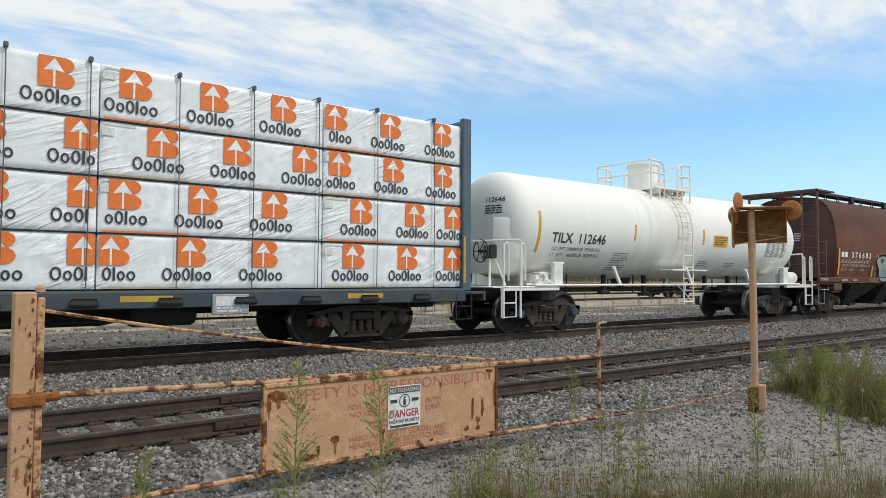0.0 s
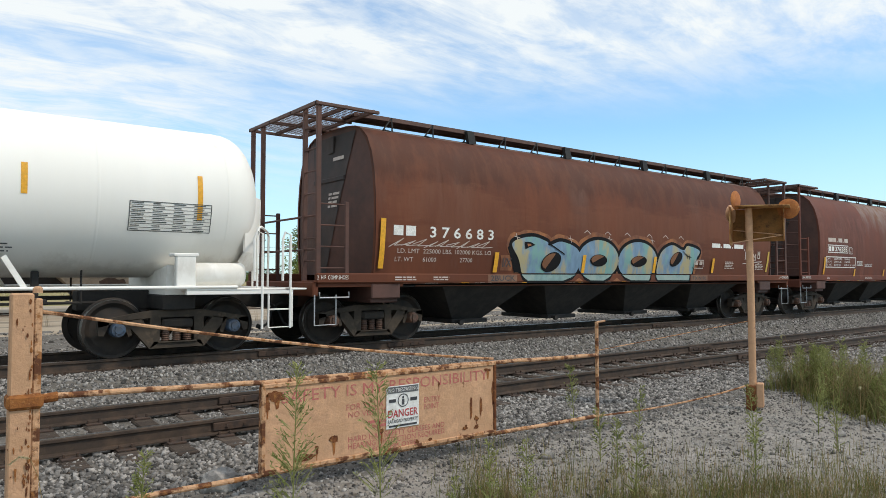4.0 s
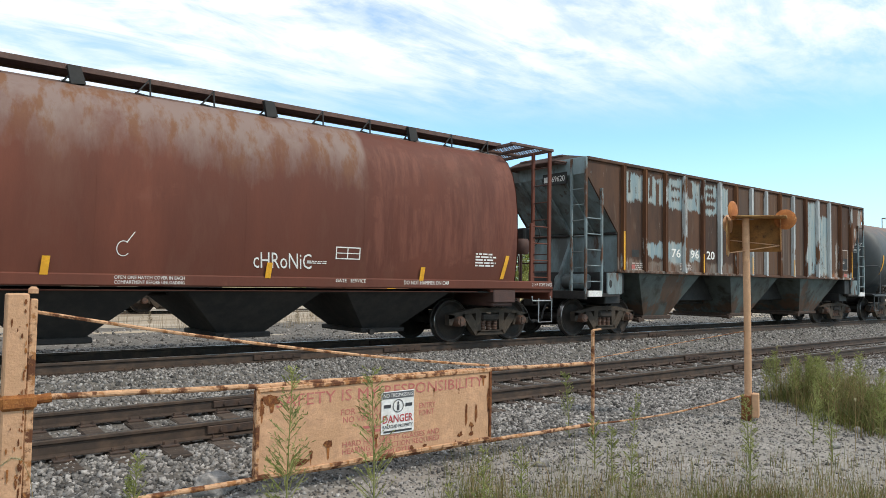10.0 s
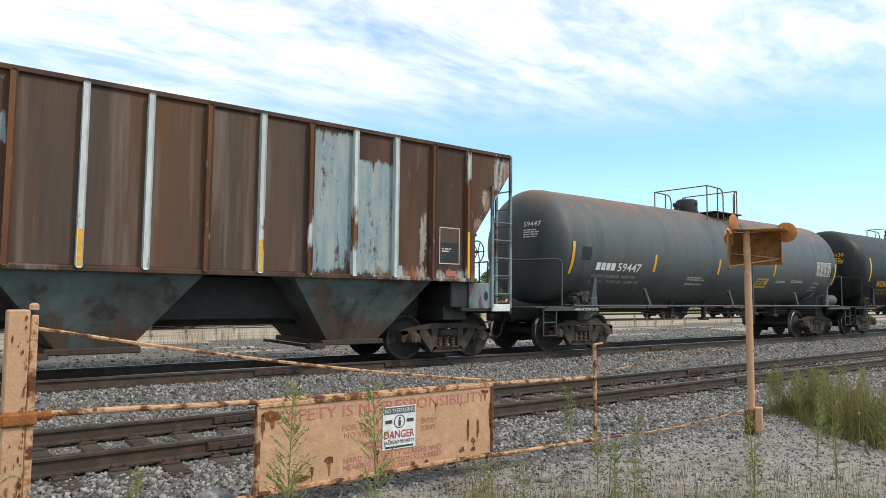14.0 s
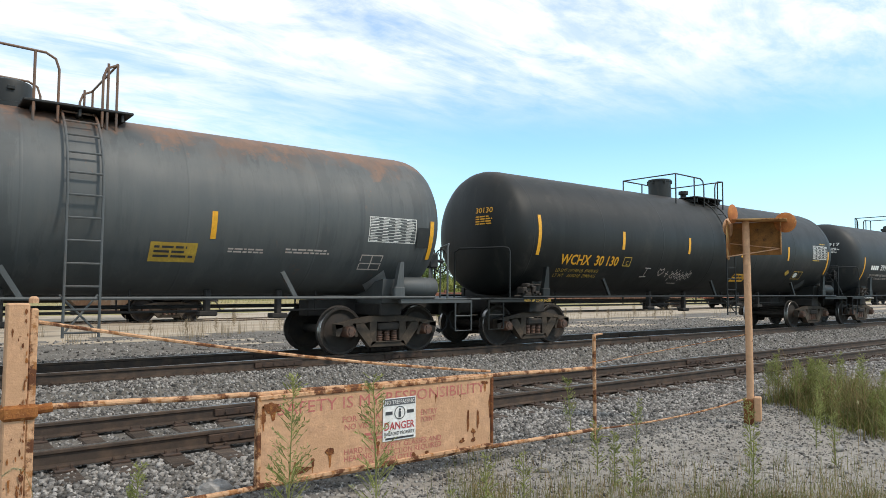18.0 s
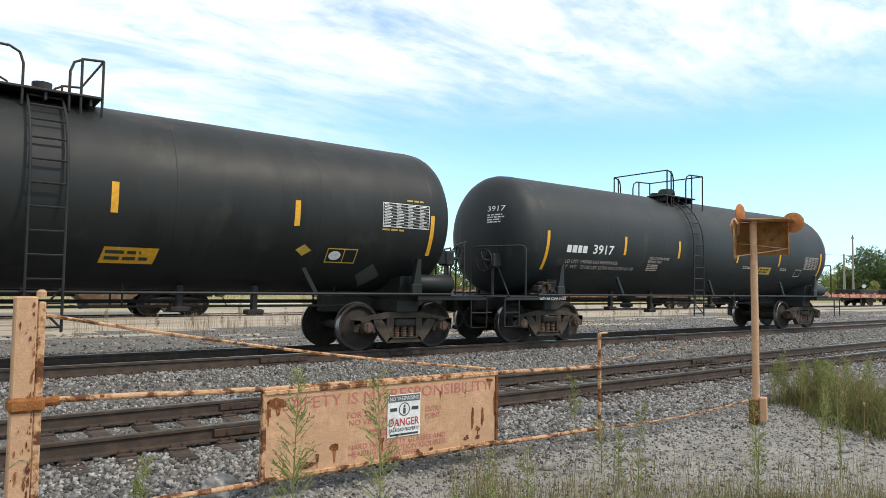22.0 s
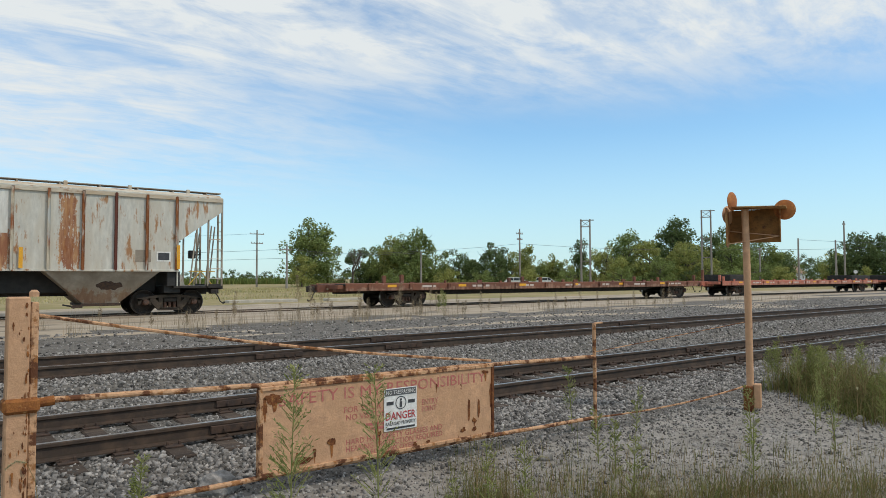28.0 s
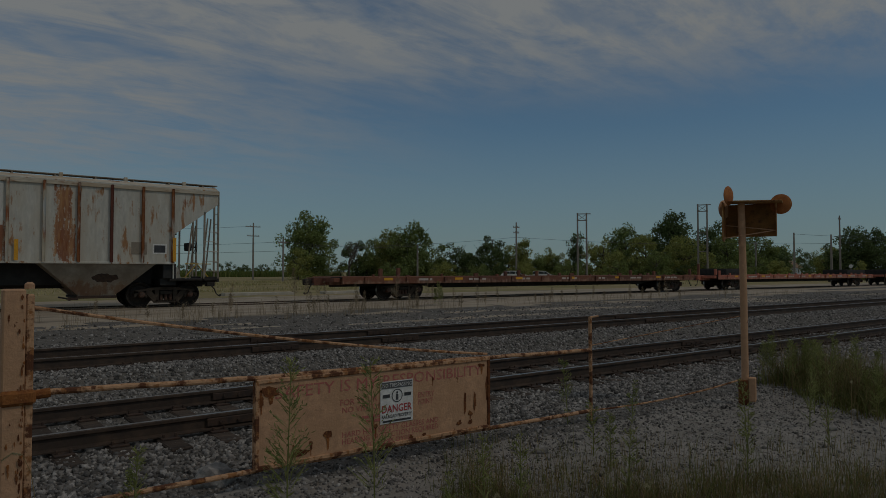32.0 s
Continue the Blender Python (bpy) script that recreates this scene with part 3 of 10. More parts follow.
def worn_area(m, x0, x1, z0, z1, bare, rusty):
    """A stretch of worn paint with sharp ends along x and a ragged, fading lower edge."""
    n, l = m.node_tree.nodes, m.node_tree.links
    sock = n["Principled BSDF"].inputs["Base Color"]
    old = sock.links[0].from_socket
    co, sep = n.new("ShaderNodeTexCoord"), n.new("ShaderNodeSeparateXYZ")
    l.new(co.outputs["Object"], sep.inputs[0])

    def cloud(scale, stretch):
        mp, t = n.new("ShaderNodeMapping"), n.new("ShaderNodeTexNoise")
        mp.inputs["Scale"].default_value = stretch
        t.inputs["Scale"].default_value, t.inputs["Detail"].default_value, t.inputs["Roughness"].default_value = scale, 8, 0.65
        l.new(co.outputs["Object"], mp.inputs[0]), l.new(mp.outputs[0], t.inputs["Vector"])
        return t.outputs["Fac"]

    def calc(op, a, b_):
        t = n.new("ShaderNodeMath")
        t.operation = op
        for i, v in enumerate((a, b_)):
            if isinstance(v, float):
                t.inputs[i].default_value = v
            else:
                l.new(v, t.inputs[i])
        return t.outputs[0]

    def ramp(v, a, b_):
        t = n.new("ShaderNodeMapRange")
        t.inputs["From Min"].default_value, t.inputs["From Max"].default_value = a, b_
        l.new(v, t.inputs["Value"])
        return t.outputs[0]

    def blend(f, a, b_):
        t = n.new("ShaderNodeMix")
        t.data_type = "RGBA"
        l.new(f, t.inputs["Factor"])
        for k, v in (("A", a), ("B", b_)):
            if isinstance(v, tuple):
                t.inputs[k].default_value = (*v, 1)
            else:
                l.new(v, t.inputs[k])
        return t.outputs["Result"]

    streak = cloud(1.6, (1.6, 1, 0.5))
    ends = calc("MULTIPLY", ramp(sep.outputs[0], x0, x0 + 0.06), ramp(calc("MULTIPLY", sep.outputs[0], -1.0), -x1 - 0.05, -x1 + 0.05))
    low = ramp(calc("ADD", sep.outputs[2], calc("MULTIPLY", calc("SUBTRACT", streak, 0.5), 1.6)), z0, z1)
    fac = calc("MULTIPLY", calc("MULTIPLY", ends, low), ramp(cloud(0.9, (1, 1, 1)), 0.25, 0.50))
    fac = calc("MULTIPLY", fac, 0.75)
    colour = blend(ramp(cloud(2.2, (1.8, 1, 0.6)), 0.48, 0.60), bare, rusty)
    l.new(blend(fac, old, colour), sock)


def flaking(m, fields, paint, second, holes=(), edge=0.10, drip=0.9, speck=0.8, scale=2.4, stretch=(2.2, 1, 0.35), full=1.0, side=3.0):
    """Paint or rust that covers rectangles (x0, x1, z0, z1) of a side, eaten away in streaks along its edges."""
    n, l = m.node_tree.nodes, m.node_tree.links
    sock = n["Principled BSDF"].inputs["Base Color"]
    old = sock.links[0].from_socket
    co, sep = n.new("ShaderNodeTexCoord"), n.new("ShaderNodeSeparateXYZ")
    l.new(co.outputs["Object"], sep.inputs[0])

    def calc(op, a, b_):
        t = n.new("ShaderNodeMath")
        t.operation = op
        for i, v in enumerate((a, b_)):
            if isinstance(v, (int, float)):
                t.inputs[i].default_value = v
            else:
                l.new(v, t.inputs[i])
        return t.outputs[0]

    def grain(sc, st):
        mp, t = n.new("ShaderNodeMapping"), n.new("ShaderNodeTexNoise")
        mp.inputs["Scale"].default_value = st
        t.inputs["Scale"].default_value, t.inputs["Detail"].default_value, t.inputs["Roughness"].default_value = sc, 9, 0.68
        l.new(co.outputs["Object"], mp.inputs[0]), l.new(mp.outputs[0], t.inputs["Vector"])
        return t.outputs["Fac"]

    def inside(r):
        x0, x1, z0, z1 = r
        dx = calc("SUBTRACT", (x1 - x0) / 2, calc("ABSOLUTE", calc("SUBTRACT", sep.outputs[0], (x0 + x1) / 2), 0))
        dz = calc("SUBTRACT", (z1 - z0) / 2, calc("ABSOLUTE", calc("SUBTRACT", sep.outputs[2], (z0 + z1) / 2), 0))
        return calc("MINIMUM", calc("DIVIDE", calc("MINIMUM", calc("MULTIPLY", dx, side), dz), edge), 1.0)

    def union(rs_):
        v = inside(rs_[0])
        for r in rs_[1:]:
            v = calc("MAXIMUM", v, inside(r))
        return calc("MAXIMUM", v, -1.0)

    v = union(fields)
    if holes:
        v = calc("MINIMUM", v, calc("MULTIPLY", union(holes), -1.0))
    v = calc("ADD", v, calc("MULTIPLY", calc("SUBTRACT", grain(scale, stretch), 0.5), drip * 4))
    v = calc("ADD", v, calc("MULTIPLY", calc("SUBTRACT", grain(scale * 6, (1, 1, 0.6)), 0.5), speck * 2))
    ramp = n.new("ShaderNodeMapRange")
    ramp.inputs["From Min"].default_value, ramp.inputs["From Max"].default_value, ramp.inputs["To Max"].default_value = 0.0, 0.55, full
    l.new(v, ramp.inputs["Value"])
    two = n.new("ShaderNodeMix")
    two.data_type = "RGBA"
    two.inputs["A"].default_value, two.inputs["B"].default_value = (*paint, 1), (*second, 1)
    tone = n.new("ShaderNodeMapRange")
    tone.inputs["From Min"].default_value, tone.inputs["From Max"].default_value = 0.40, 0.60
    l.new(grain(2.2, (2.5, 1, 0.4)), tone.inputs["Value"]), l.new(tone.outputs[0], two.inputs["Factor"])
    mx = n.new("ShaderNodeMix")
    mx.data_type = "RGBA"
    l.new(ramp.outputs[0], mx.inputs["Factor"]), l.new(old, mx.inputs["A"]), l.new(two.outputs["Result"], mx.inputs["B"]), l.new(mx.outputs["Result"], sock)


worn_area(M["hop_red"], -7.4, 7.4, 3.05, 3.35, (0.070, 0.024, 0.013), (0.10, 0.036, 0.019))
flaking(M["hop_red"], [(-7.1, 7.1, 2.0, 3.0)], (0.19, 0.075, 0.040), (0.16, 0.055, 0.028), edge=0.5, drip=1.6, speck=0.2, scale=0.8, stretch=(0.35, 1, 1.6), full=0.45)
flaking(M["hop_pink"], [(-7.1, -3.4, 1.4, 3.4), (3.5, 7.1, 1.4, 3.9)], (0.10, 0.033, 0.022), (0.20, 0.075, 0.05), edge=0.6, drip=2.0, speck=0.3, scale=0.8, stretch=(0.6, 1, 1.0), full=0.5)
worn_area(M["hop_pink"], -3.45, 3.4, 2.95, 3.75, (0.25, 0.19, 0.165), (0.20, 0.10, 0.05))
# dirt that has run down beside the white tank's ladder
flaking(M["tank_white"], [(-1.7, 0.7, 1.6, 3.9)], (0.62, 0.53, 0.40), (0.70, 0.62, 0.50), edge=0.7, drip=1.6, speck=0.4, scale=1.6, stretch=(2.6, 1, 0.22), full=0.30, side=0.7)
# a darker, browner band along the white tank's foot
flaking(M["tank_white"], [(-7, 7, 1.2, 1.55)], (0.50, 0.45, 0.38), (0.60, 0.55, 0.47), edge=0.3, drip=1.0, speck=0.4, scale=1.4, stretch=(1.2, 1, 0.6), full=0.35)
# rain streaks on the dark tanks, and rust along the grey one's crown
flaking(M["tank_grey"], [(-6.6, 7.0, 1.5, 3.7)], (0.105, 0.110, 0.108), (0.085, 0.092, 0.094), edge=0.9, drip=2.2, speck=0.5, scale=1.3, stretch=(2.6, 1, 0.12), full=0.55, side=1.0)
flaking(M["tank_grey"], [(-6.8, -3.0, 3.62, 4.1), (-2.2, 1.2, 3.72, 4.1), (1.8, 7.3, 3.55, 4.1)], (0.25, 0.115, 0.055), (0.16, 0.085, 0.05), edge=0.35, drip=1.8, speck=0.9, scale=1.6, stretch=(1.0, 1, 0.5), full=0.55, side=1.0)
flaking(M["tank_black"], [(-6.5, 6.5, 1.7, 3.9)], (0.050, 0.050, 0.048), (0.040, 0.039, 0.036), edge=0.9, drip=2.4, speck=0.4, scale=0.9, stretch=(2.0, 1, 0.2), full=0.16, side=1.0)
# pale blue paint left on the ribbed hopper, panel by panel between its ribs, with the gaps of old letters
IC_RIB = [-6.6 + 0.892 * i for i in range(17)]
P_ = lambda i, a, b_, z0, z1: (IC_RIB[i] + a, IC_RIB[i] + b_, z0, z1)
flaking(M["ic_rust"], [P_(0, 0.08, 0.86, 3.42, 4.15), P_(1, 0.08, 0.86, 3.40, 4.12), P_(2, 0.06, 0.86, 3.34, 4.20), P_(3, 0.06, 0.86, 3.32, 4.18), P_(4, 0.06, 0.86, 3.30, 4.20), P_(5, 0.06, 0.84, 3.30, 4.15),
                       P_(1, 0.10, 0.84, 2.02, 2.42), P_(2, 0.10, 0.84, 1.84, 2.46), P_(3, 0.3, 0.84, 1.95, 2.30), P_(11, 0.05, 0.87, 1.70, 4.22), P_(12, 0.05, 0.87, 1.66, 3.80)],
        (0.22, 0.31, 0.34), (0.36, 0.39, 0.37),
        [P_(0, 0.25, 0.36, 3.62, 4.2), P_(1, 0.26, 0.38, 3.62, 4.2), P_(1, 0.54, 0.66, 3.50, 3.95), P_(2, 0.34, 0.72, 3.60, 3.68), P_(2, 0.34, 0.72, 3.88, 3.95), P_(3, 0.16, 0.46, 3.74, 4.2), P_(4, 0.20, 0.70, 3.50, 3.57), P_(4, 0.3, 0.75, 3.74, 3.81), P_(4, 0.16, 0.6, 3.97, 4.03), P_(5, 0.52, 0.86, 3.68, 4.2)],
        drip=1.3, speck=1.3, scale=2.2, full=0.92)
flaking(M["ic_rust"], [(-7.2, -0.6, 1.58, 1.95), (4.6, 7.2, 1.58, 1.80)], (0.26, 0.24, 0.21), (0.16, 0.075, 0.04), drip=1.1, full=0.6)
flaking(M["ic_rust"], [(5.05, 5.8, 1.60, 1.86), (5.9, 6.9, 1.60, 1.76), (5.6, 5.75, 1.9, 2.9), (7.55, 8.05, 3.55, 4.3), (7.2, 7.65, 3.05, 3.5), (6.95, 7.25, 2.6, 3.0)], (0.42, 0.47, 0.46), (0.27, 0.10, 0.035), edge=0.16, drip=1.5, speck=1.5, scale=2.6, full=0.85)
# rust on the parked grey hopper: one wide run, feet of the panels and a stained corner
flaking(M["grey_hopper"], [(3.65, 4.28, 1.7, 4.3), (3.62, 4.32, 1.66, 2.6), (0.9, 2.35, 1.64, 2.95), (-1.4, 0.3, 1.64, 2.7), (-4.6, -2.9, 1.64, 3.2), (7.95, 8.4, 3.75, 4.15), (-6.6, -5.3, 1.64, 4.2)], (0.25, 0.082, 0.030), (0.46, 0.24, 0.10), edge=0.38, drip=1.7, speck=2.0, scale=2.2, stretch=(3.4, 1, 0.35), full=0.92)

# pale chalky scuffs and dark rust along the flat cars' sills
flaking(M["flat_red"], [(-14, 14, 0.7, 0.93)], (0.36, 0.22, 0.15), (0.10, 0.045, 0.03), edge=0.1, drip=1.8, speck=1.5, scale=1.2, stretch=(1.4, 1, 0.8), full=0.7)
flaking(M["flat_pink"], [(-14, 14, 0.7, 0.95)], (0.24, 0.10, 0.065), (0.52, 0.30, 0.22), edge=0.1, drip=1.8, speck=1.5, scale=1.2, stretch=(1.4, 1, 0.8), full=0.7)
# rust and grime run down the ribbed hoppers' bays
flaking(M["grey_dark"], [(-8.0, 8.0, 0.40, 0.95)], (0.17, 0.075, 0.035), (0.24, 0.14, 0.075), edge=0.35, drip=1.5, speck=1.0, scale=1.6, stretch=(1.6, 1, 0.6), full=0.75)
flaking(M["ic_green"], [(-6.5, 6.5, 0.40, 0.85), (-4.6, -3.6, 0.5, 1.6), (3.4, 3.9, 0.9, 1.6)], (0.13, 0.062, 0.034), (0.085, 0.05, 0.032), edge=0.35, drip=1.5, speck=1.0, scale=1.6, stretch=(1.6, 1, 0.6), full=0.75)

# ---- mesh helpers ----
class Build:
    """Collects faces for one mesh."""

    def __init__(self):
        self.v, self.f, self.k = [], [], []

    def add(self, verts, faces, k=0):
        o = len(self.v)
        self.v += [tuple(p) for p in verts]
        self.f += [tuple(i + o for i in q) for q in faces]
        self.k += [k] * len(faces)
        return self

    def box(self, x0, x1, y0, y1, z0, z1, c=0.012, k=0, m=None):
        """A box with chamfered edges; m places it."""
        c = min(c, abs(x1 - x0) * 0.3, abs(y1 - y0) * 0.3, abs(z1 - z0) * 0.3)
        lo, hi = (x0, y0, z0), (x1, y1, z1)
        v, idx = [], {}
        for s in range(8):
            b = [(s >> a) & 1 for a in range(3)]
            for ax in range(3):
                p = [(hi[a] if b[a] else lo[a]) + (0 if a == ax else (-c if b[a] else c)) for a in range(3)]
                idx[s, ax] = len(v)
                v.append(p)
        f = []
        for ax in range(3):
            u, w = (ax + 1) % 3, (ax + 2) % 3
            for side in (0, 1):
                q = [idx[(side << ax) | (a << u) | (d << w), ax] for a, d in ((0, 0), (1, 0), (1, 1), (0, 1))]
                f.append(q if side else q[::-1])
            for a in (0, 1):
                for d in (0, 1):
                    s0 = (a << u) | (d << w)
                    s1 = s0 | (1 << ax)
                    q = [idx[s0, u], idx[s1, u], idx[s1, w], idx[s0, w]]
                    f.append(q if a == d else q[::-1])
        for s in range(8):
            q = [idx[s, 0], idx[s, 1], idx[s, 2]]
            f.append(q if bin(s).count("1") % 2 else q[::-1])
        if m is not None:
            v = [m @ Vector(p) for p in v]
        return self.add(v, f, k)

    def tube(self, pts, r, n=8, k=0, caps=True):
        """A round bar through pts; r is one radius or one for each point."""
        pts = [Vector(p) for p in pts]
        rs = r if isinstance(r, (list, tuple)) else [r] * len(pts)
        rings, side = [], None
        for i, p in enumerate(pts):
            d = (pts[min(i + 1, len(pts) - 1)] - pts[max(i - 1, 0)]).normalized()
            if side is None:
                side = d.orthogonal().normalized()
            side = (side - d * side.dot(d))
            side = side.normalized() if side.length > 1e-6 else d.orthogonal().normalized()
            up = d.cross(side)
            rings.append([p + (side * math.cos(a) + up * math.sin(a)) * rs[i] for a in (2 * math.pi * j / n for j in range(n))])
        v = [q for ring in rings for q in ring]
        f = [(i * n + j, i * n + (j + 1) % n, (i + 1) * n + (j + 1) % n, (i + 1) * n + j) for i in range(len(pts) - 1) for j in range(n)]
        if caps:
            f += [tuple(range(n))[::-1], tuple(range((len(pts) - 1) * n, len(pts) * n))]
        return self.add(v, f, k)

    def lathe(self, prof, n=24, axis="z", at=(0, 0, 0), k=0, ks=None, a0=0.0, a1=2 * math.pi):
        """prof: (radius, along) pairs turned about an axis through at."""
        v, f, kk = [], [], []
        full = abs(a1 - a0 - 2 * math.pi) < 1e-6
        m = n if full else n + 1
        for r, h in prof:
            for j in range(m):
                a = a0 + (a1 - a0) * j / n
                c, s = r * math.cos(a), r * math.sin(a)
                p = {"z": (c, s, h), "y": (s, h, c), "x": (h, c, s)}[axis]
                v.append((p[0] + at[0], p[1] + at[1], p[2] + at[2]))
        for i in range(len(prof) - 1):
            for j in range(n):
                f.append((i * m + j, i * m + (j + 1) % m, (i + 1) * m + (j + 1) % m, (i + 1) * m + j))
                kk.append(ks[i] if ks else k)
        o = len(self.v)
        self.v += v
        self.f += [tuple(q + o for q in t) for t in f]
        self.k += kk
        return self

    def prism(self, poly, a, b, axis="y", k=0):
        """A polygon of (u, w) pairs drawn out from a to b along an axis."""
        n = len(poly)
        place = {"y": lambda u, w, t: (u, t, w), "x": lambda u, w, t: (t, u, w), "z": lambda u, w, t: (u, w, t)}[axis]
        v = [place(u, w, a) for u, w in poly] + [place(u, w, b) for u, w in poly]
        f = [tuple(range(n)), tuple(range(2 * n - 1, n - 1, -1))] + [(i, n + i, n + (i + 1) % n, (i + 1) % n) for i in range(n)]
        return self.add(v, f, k)

    def moved(self, m):
        self.v = [tuple(m @ Vector(p)) for p in self.v]
        return self

    def mesh(self, name, mats, smooth=35):
        me = bpy.data.meshes.new(name)
        me.from_pydata(self.v, [], self.f)
        for m in mats if isinstance(mats, (list, tuple)) else [mats]:
            me.materials.append(m)
        if any(self.k):
            me.polygons.foreach_set("material_index", self.k)
        bm = bmesh.new()
        bm.from_mesh(me)
        bmesh.ops.recalc_face_normals(bm, faces=bm.faces)
        bm.to_mesh(me)
        bm.free()
        if smooth:
            me.shade_smooth()
            me.set_sharp_from_angle(angle=radians(smooth))
        me.update()
        return me


def part(name, b, mat, parent, label="", at=None, smooth=35):
    """One mesh object under a thing or a part. b: a Build, or a mesh to share."""
    me = b if isinstance(b, bpy.types.Mesh) else b.mesh(name, mat, smooth)
    ob = new(name, me)
    ob.parent = parent
    if at is not None:
        ob.matrix_local = at if isinstance(at, Matrix) else Matrix.Translation(at)
    return tagged(ob, label)


def thing(name, label, category, b=None, mat=None, at=(0, 0, 0), group="", kind="", smooth=35):
    """A top-level thing: an empty at its base, or one mesh."""
    ob = new(name, b.mesh(name, mat, smooth) if isinstance(b, Build) else b)
    ob.matrix_world = at if isinstance(at, Matrix) else Matrix.Translation(at)
    return tagged(ob, label, category, group, kind)


glyphs = {}


def lettering(words, height, width=None, shear=0.0, bold=0.0):
    """The outline of words as flat triangles: points (u, v) from the lower left corner, capital letters `height` high."""
    key = (words, bold)
    if key not in glyphs:
        cu = bpy.data.curves.new("words", "FONT")
        cu.body, cu.offset, cu.resolution_u = words, bold, 2
        ob = bpy.data.objects.new("words", cu)
        scene.collection.objects.link(ob)
        me = bpy.data.meshes.new_from_object(ob)
        vs = np.array([v.co[:2] for v in me.vertices]) if me.vertices else np.zeros((0, 2))
        fs = [tuple(p.vertices) for p in me.polygons]
        bpy.data.objects.remove(ob)
        bpy.data.curves.remove(cu)
        bpy.data.meshes.remove(me)
        glyphs[key] = (vs, fs)
    vs, fs = glyphs[key]
    vs = vs.copy()
    vs[:, 0] -= vs[:, 0].min()
    s = height / 0.69
    vs *= s
    if width:
        vs[:, 0] *= width / vs[:, 0].max()
    vs[:, 0] += shear * vs[:, 1]
    return vs, fs


class Flat:
    """Paint on a side: flat outlines in (u, v), laid on a surface by a function (u, v) -> point."""

    def __init__(self):
        self.v, self.f = [], []

    def words(self, words, u, v, height, width=None, shear=0.0, bold=0.0, slope=0.0):
        vs, fs = lettering(words, height, width, shear, bold)
        o = len(self.v)
        self.v += [(u + a, v + b + slope * a) for a, b in vs]
        self.f += [tuple(i + o for i in q) for q in fs]
        return self

    def rect(self, u0, v0, u1, v1, slant=0.0, cuts=0):
        cuts = cuts or max(1, int(abs(v1 - v0) / 0.12))
        wide = max(1, int(abs(u1 - u0) / 0.6))
        o = len(self.v)
        for i in range(cuts + 1):
            t = i / cuts
            for j in range(wide + 1):
                self.v.append((u0 + (u1 - u0) * j / wide + slant * t, v0 + (v1 - v0) * t))
        for i in range(cuts):
            for j in range(wide):
                a = o + i * (wide + 1) + j
                self.f.append((a, a + 1, a + wide + 2, a + wide + 1))
        return self

    def border(self, u0, v0, u1, v1, w):
        return self.rect(u0, v0, u1, v0 + w).rect(u0, v1 - w, u1, v1).rect(u0, v0 + w, u0 + w, v1 - w).rect(u1 - w, v0 + w, u1, v1 - w)

    def bars(self, u0, v0, u1, v1, rows, rnd, fill=0.55, gap=0.25):
        """Small print too fine to read: short bars in rows."""
        h = (v1 - v0) / rows
        for i in range(rows):
            u, end = u0, u0 + (u1 - u0) * rnd.uniform(0.75, 1.0)
            while u < end:
                w = min(rnd.uniform(0.8, 3.0) * h * 1.2, end - u)
                self.rect(u, v1 - h * (i + fill + 0.2), u + w, v1 - h * (i + 0.2), cuts=1)
                u += w + h * gap * 2
        return self

    def table(self, u0, v0, u1, v1, rows, rnd):
        """A ruled table of small print in four columns."""
        self.border(u0, v0, u1, v1, 0.012)
        h, w = (v1 - v0) / rows, (u1 - u0) / 4
        for i in range(rows):
            if i:
                self.rect(u0 + 0.012, v0 + h * i - 0.004, u1 - 0.012, v0 + h * i + 0.004)
            for k in range(4):
                a = u0 + w * k + 0.03
                self.rect(a, v0 + h * (i + 0.36), a + (w - 0.06) * rnd.uniform(0.45, 0.9), v0 + h * (i + 0.62), cuts=1)
        return self

    def poly(self, pts, fine=0.12):
        """A filled outline, cut into small triangles so that it can follow a curved side."""
        bm = bmesh.new()
        bm.faces.new([bm.verts.new((a, b, 0)) for a, b in pts])
        bmesh.ops.triangulate(bm, faces=bm.faces[:])
        for _ in range(5):
            long = [e for e in bm.edges if e.calc_length() > fine]
            if not long:
                break
            bmesh.ops.subdivide_edges(bm, edges=long, cuts=1)
            bmesh.ops.triangulate(bm, faces=bm.faces[:])
        bm.verts.index_update()
        o = len(self.v)
        self.v += [(v.co.x, v.co.y) for v in bm.verts]
        self.f += [tuple(v.index + o for v in f.verts) for f in bm.faces]
        bm.free()
        return self

    def line(self, pts, w):
        """A painted stroke of width w."""
        for (a, b), (c, d) in zip(pts, pts[1:]):
            n = Vector((d - b, a - c))
            if n.length < 1e-6:
                continue
            n = n.normalized() * w / 2
            o = len(self.v)
            self.v += [(a + n.x, b + n.y), (c + n.x, d + n.y), (c - n.x, d - n.y), (a - n.x, b - n.y)]
            self.f.append((o, o + 1, o + 2, o + 3))
        return self

    def on(self, surface):
        b = Build()
        b.v = [tuple(surface(u, v)) for u, v in self.v]
        b.f, b.k = list(self.f), [0] * len(self.f)
        return b


def oval(u, v, ru, rv, n=28, a0=0.0, a1=2 * math.pi, tilt=0.0):
    out = []
    for i in range(n + (0 if abs(a1 - a0) > 6.28 else 1)):
        a = a0 + (a1 - a0) * i / n
        x, y = ru * math.cos(a), rv * math.sin(a)
        out.append((u + x * math.cos(tilt) - y * math.sin(tilt), v + x * math.sin(tilt) + y * math.cos(tilt)))
    return out

# ---- ground, ballast and tracks ----
NEAR_Y, NEAR_Z = 8.32, -0.13          # the empty track by the gate: centre line and rail head
TRAIN_Y, TRAIN_Z = 12.36, 0.152       # the train's track
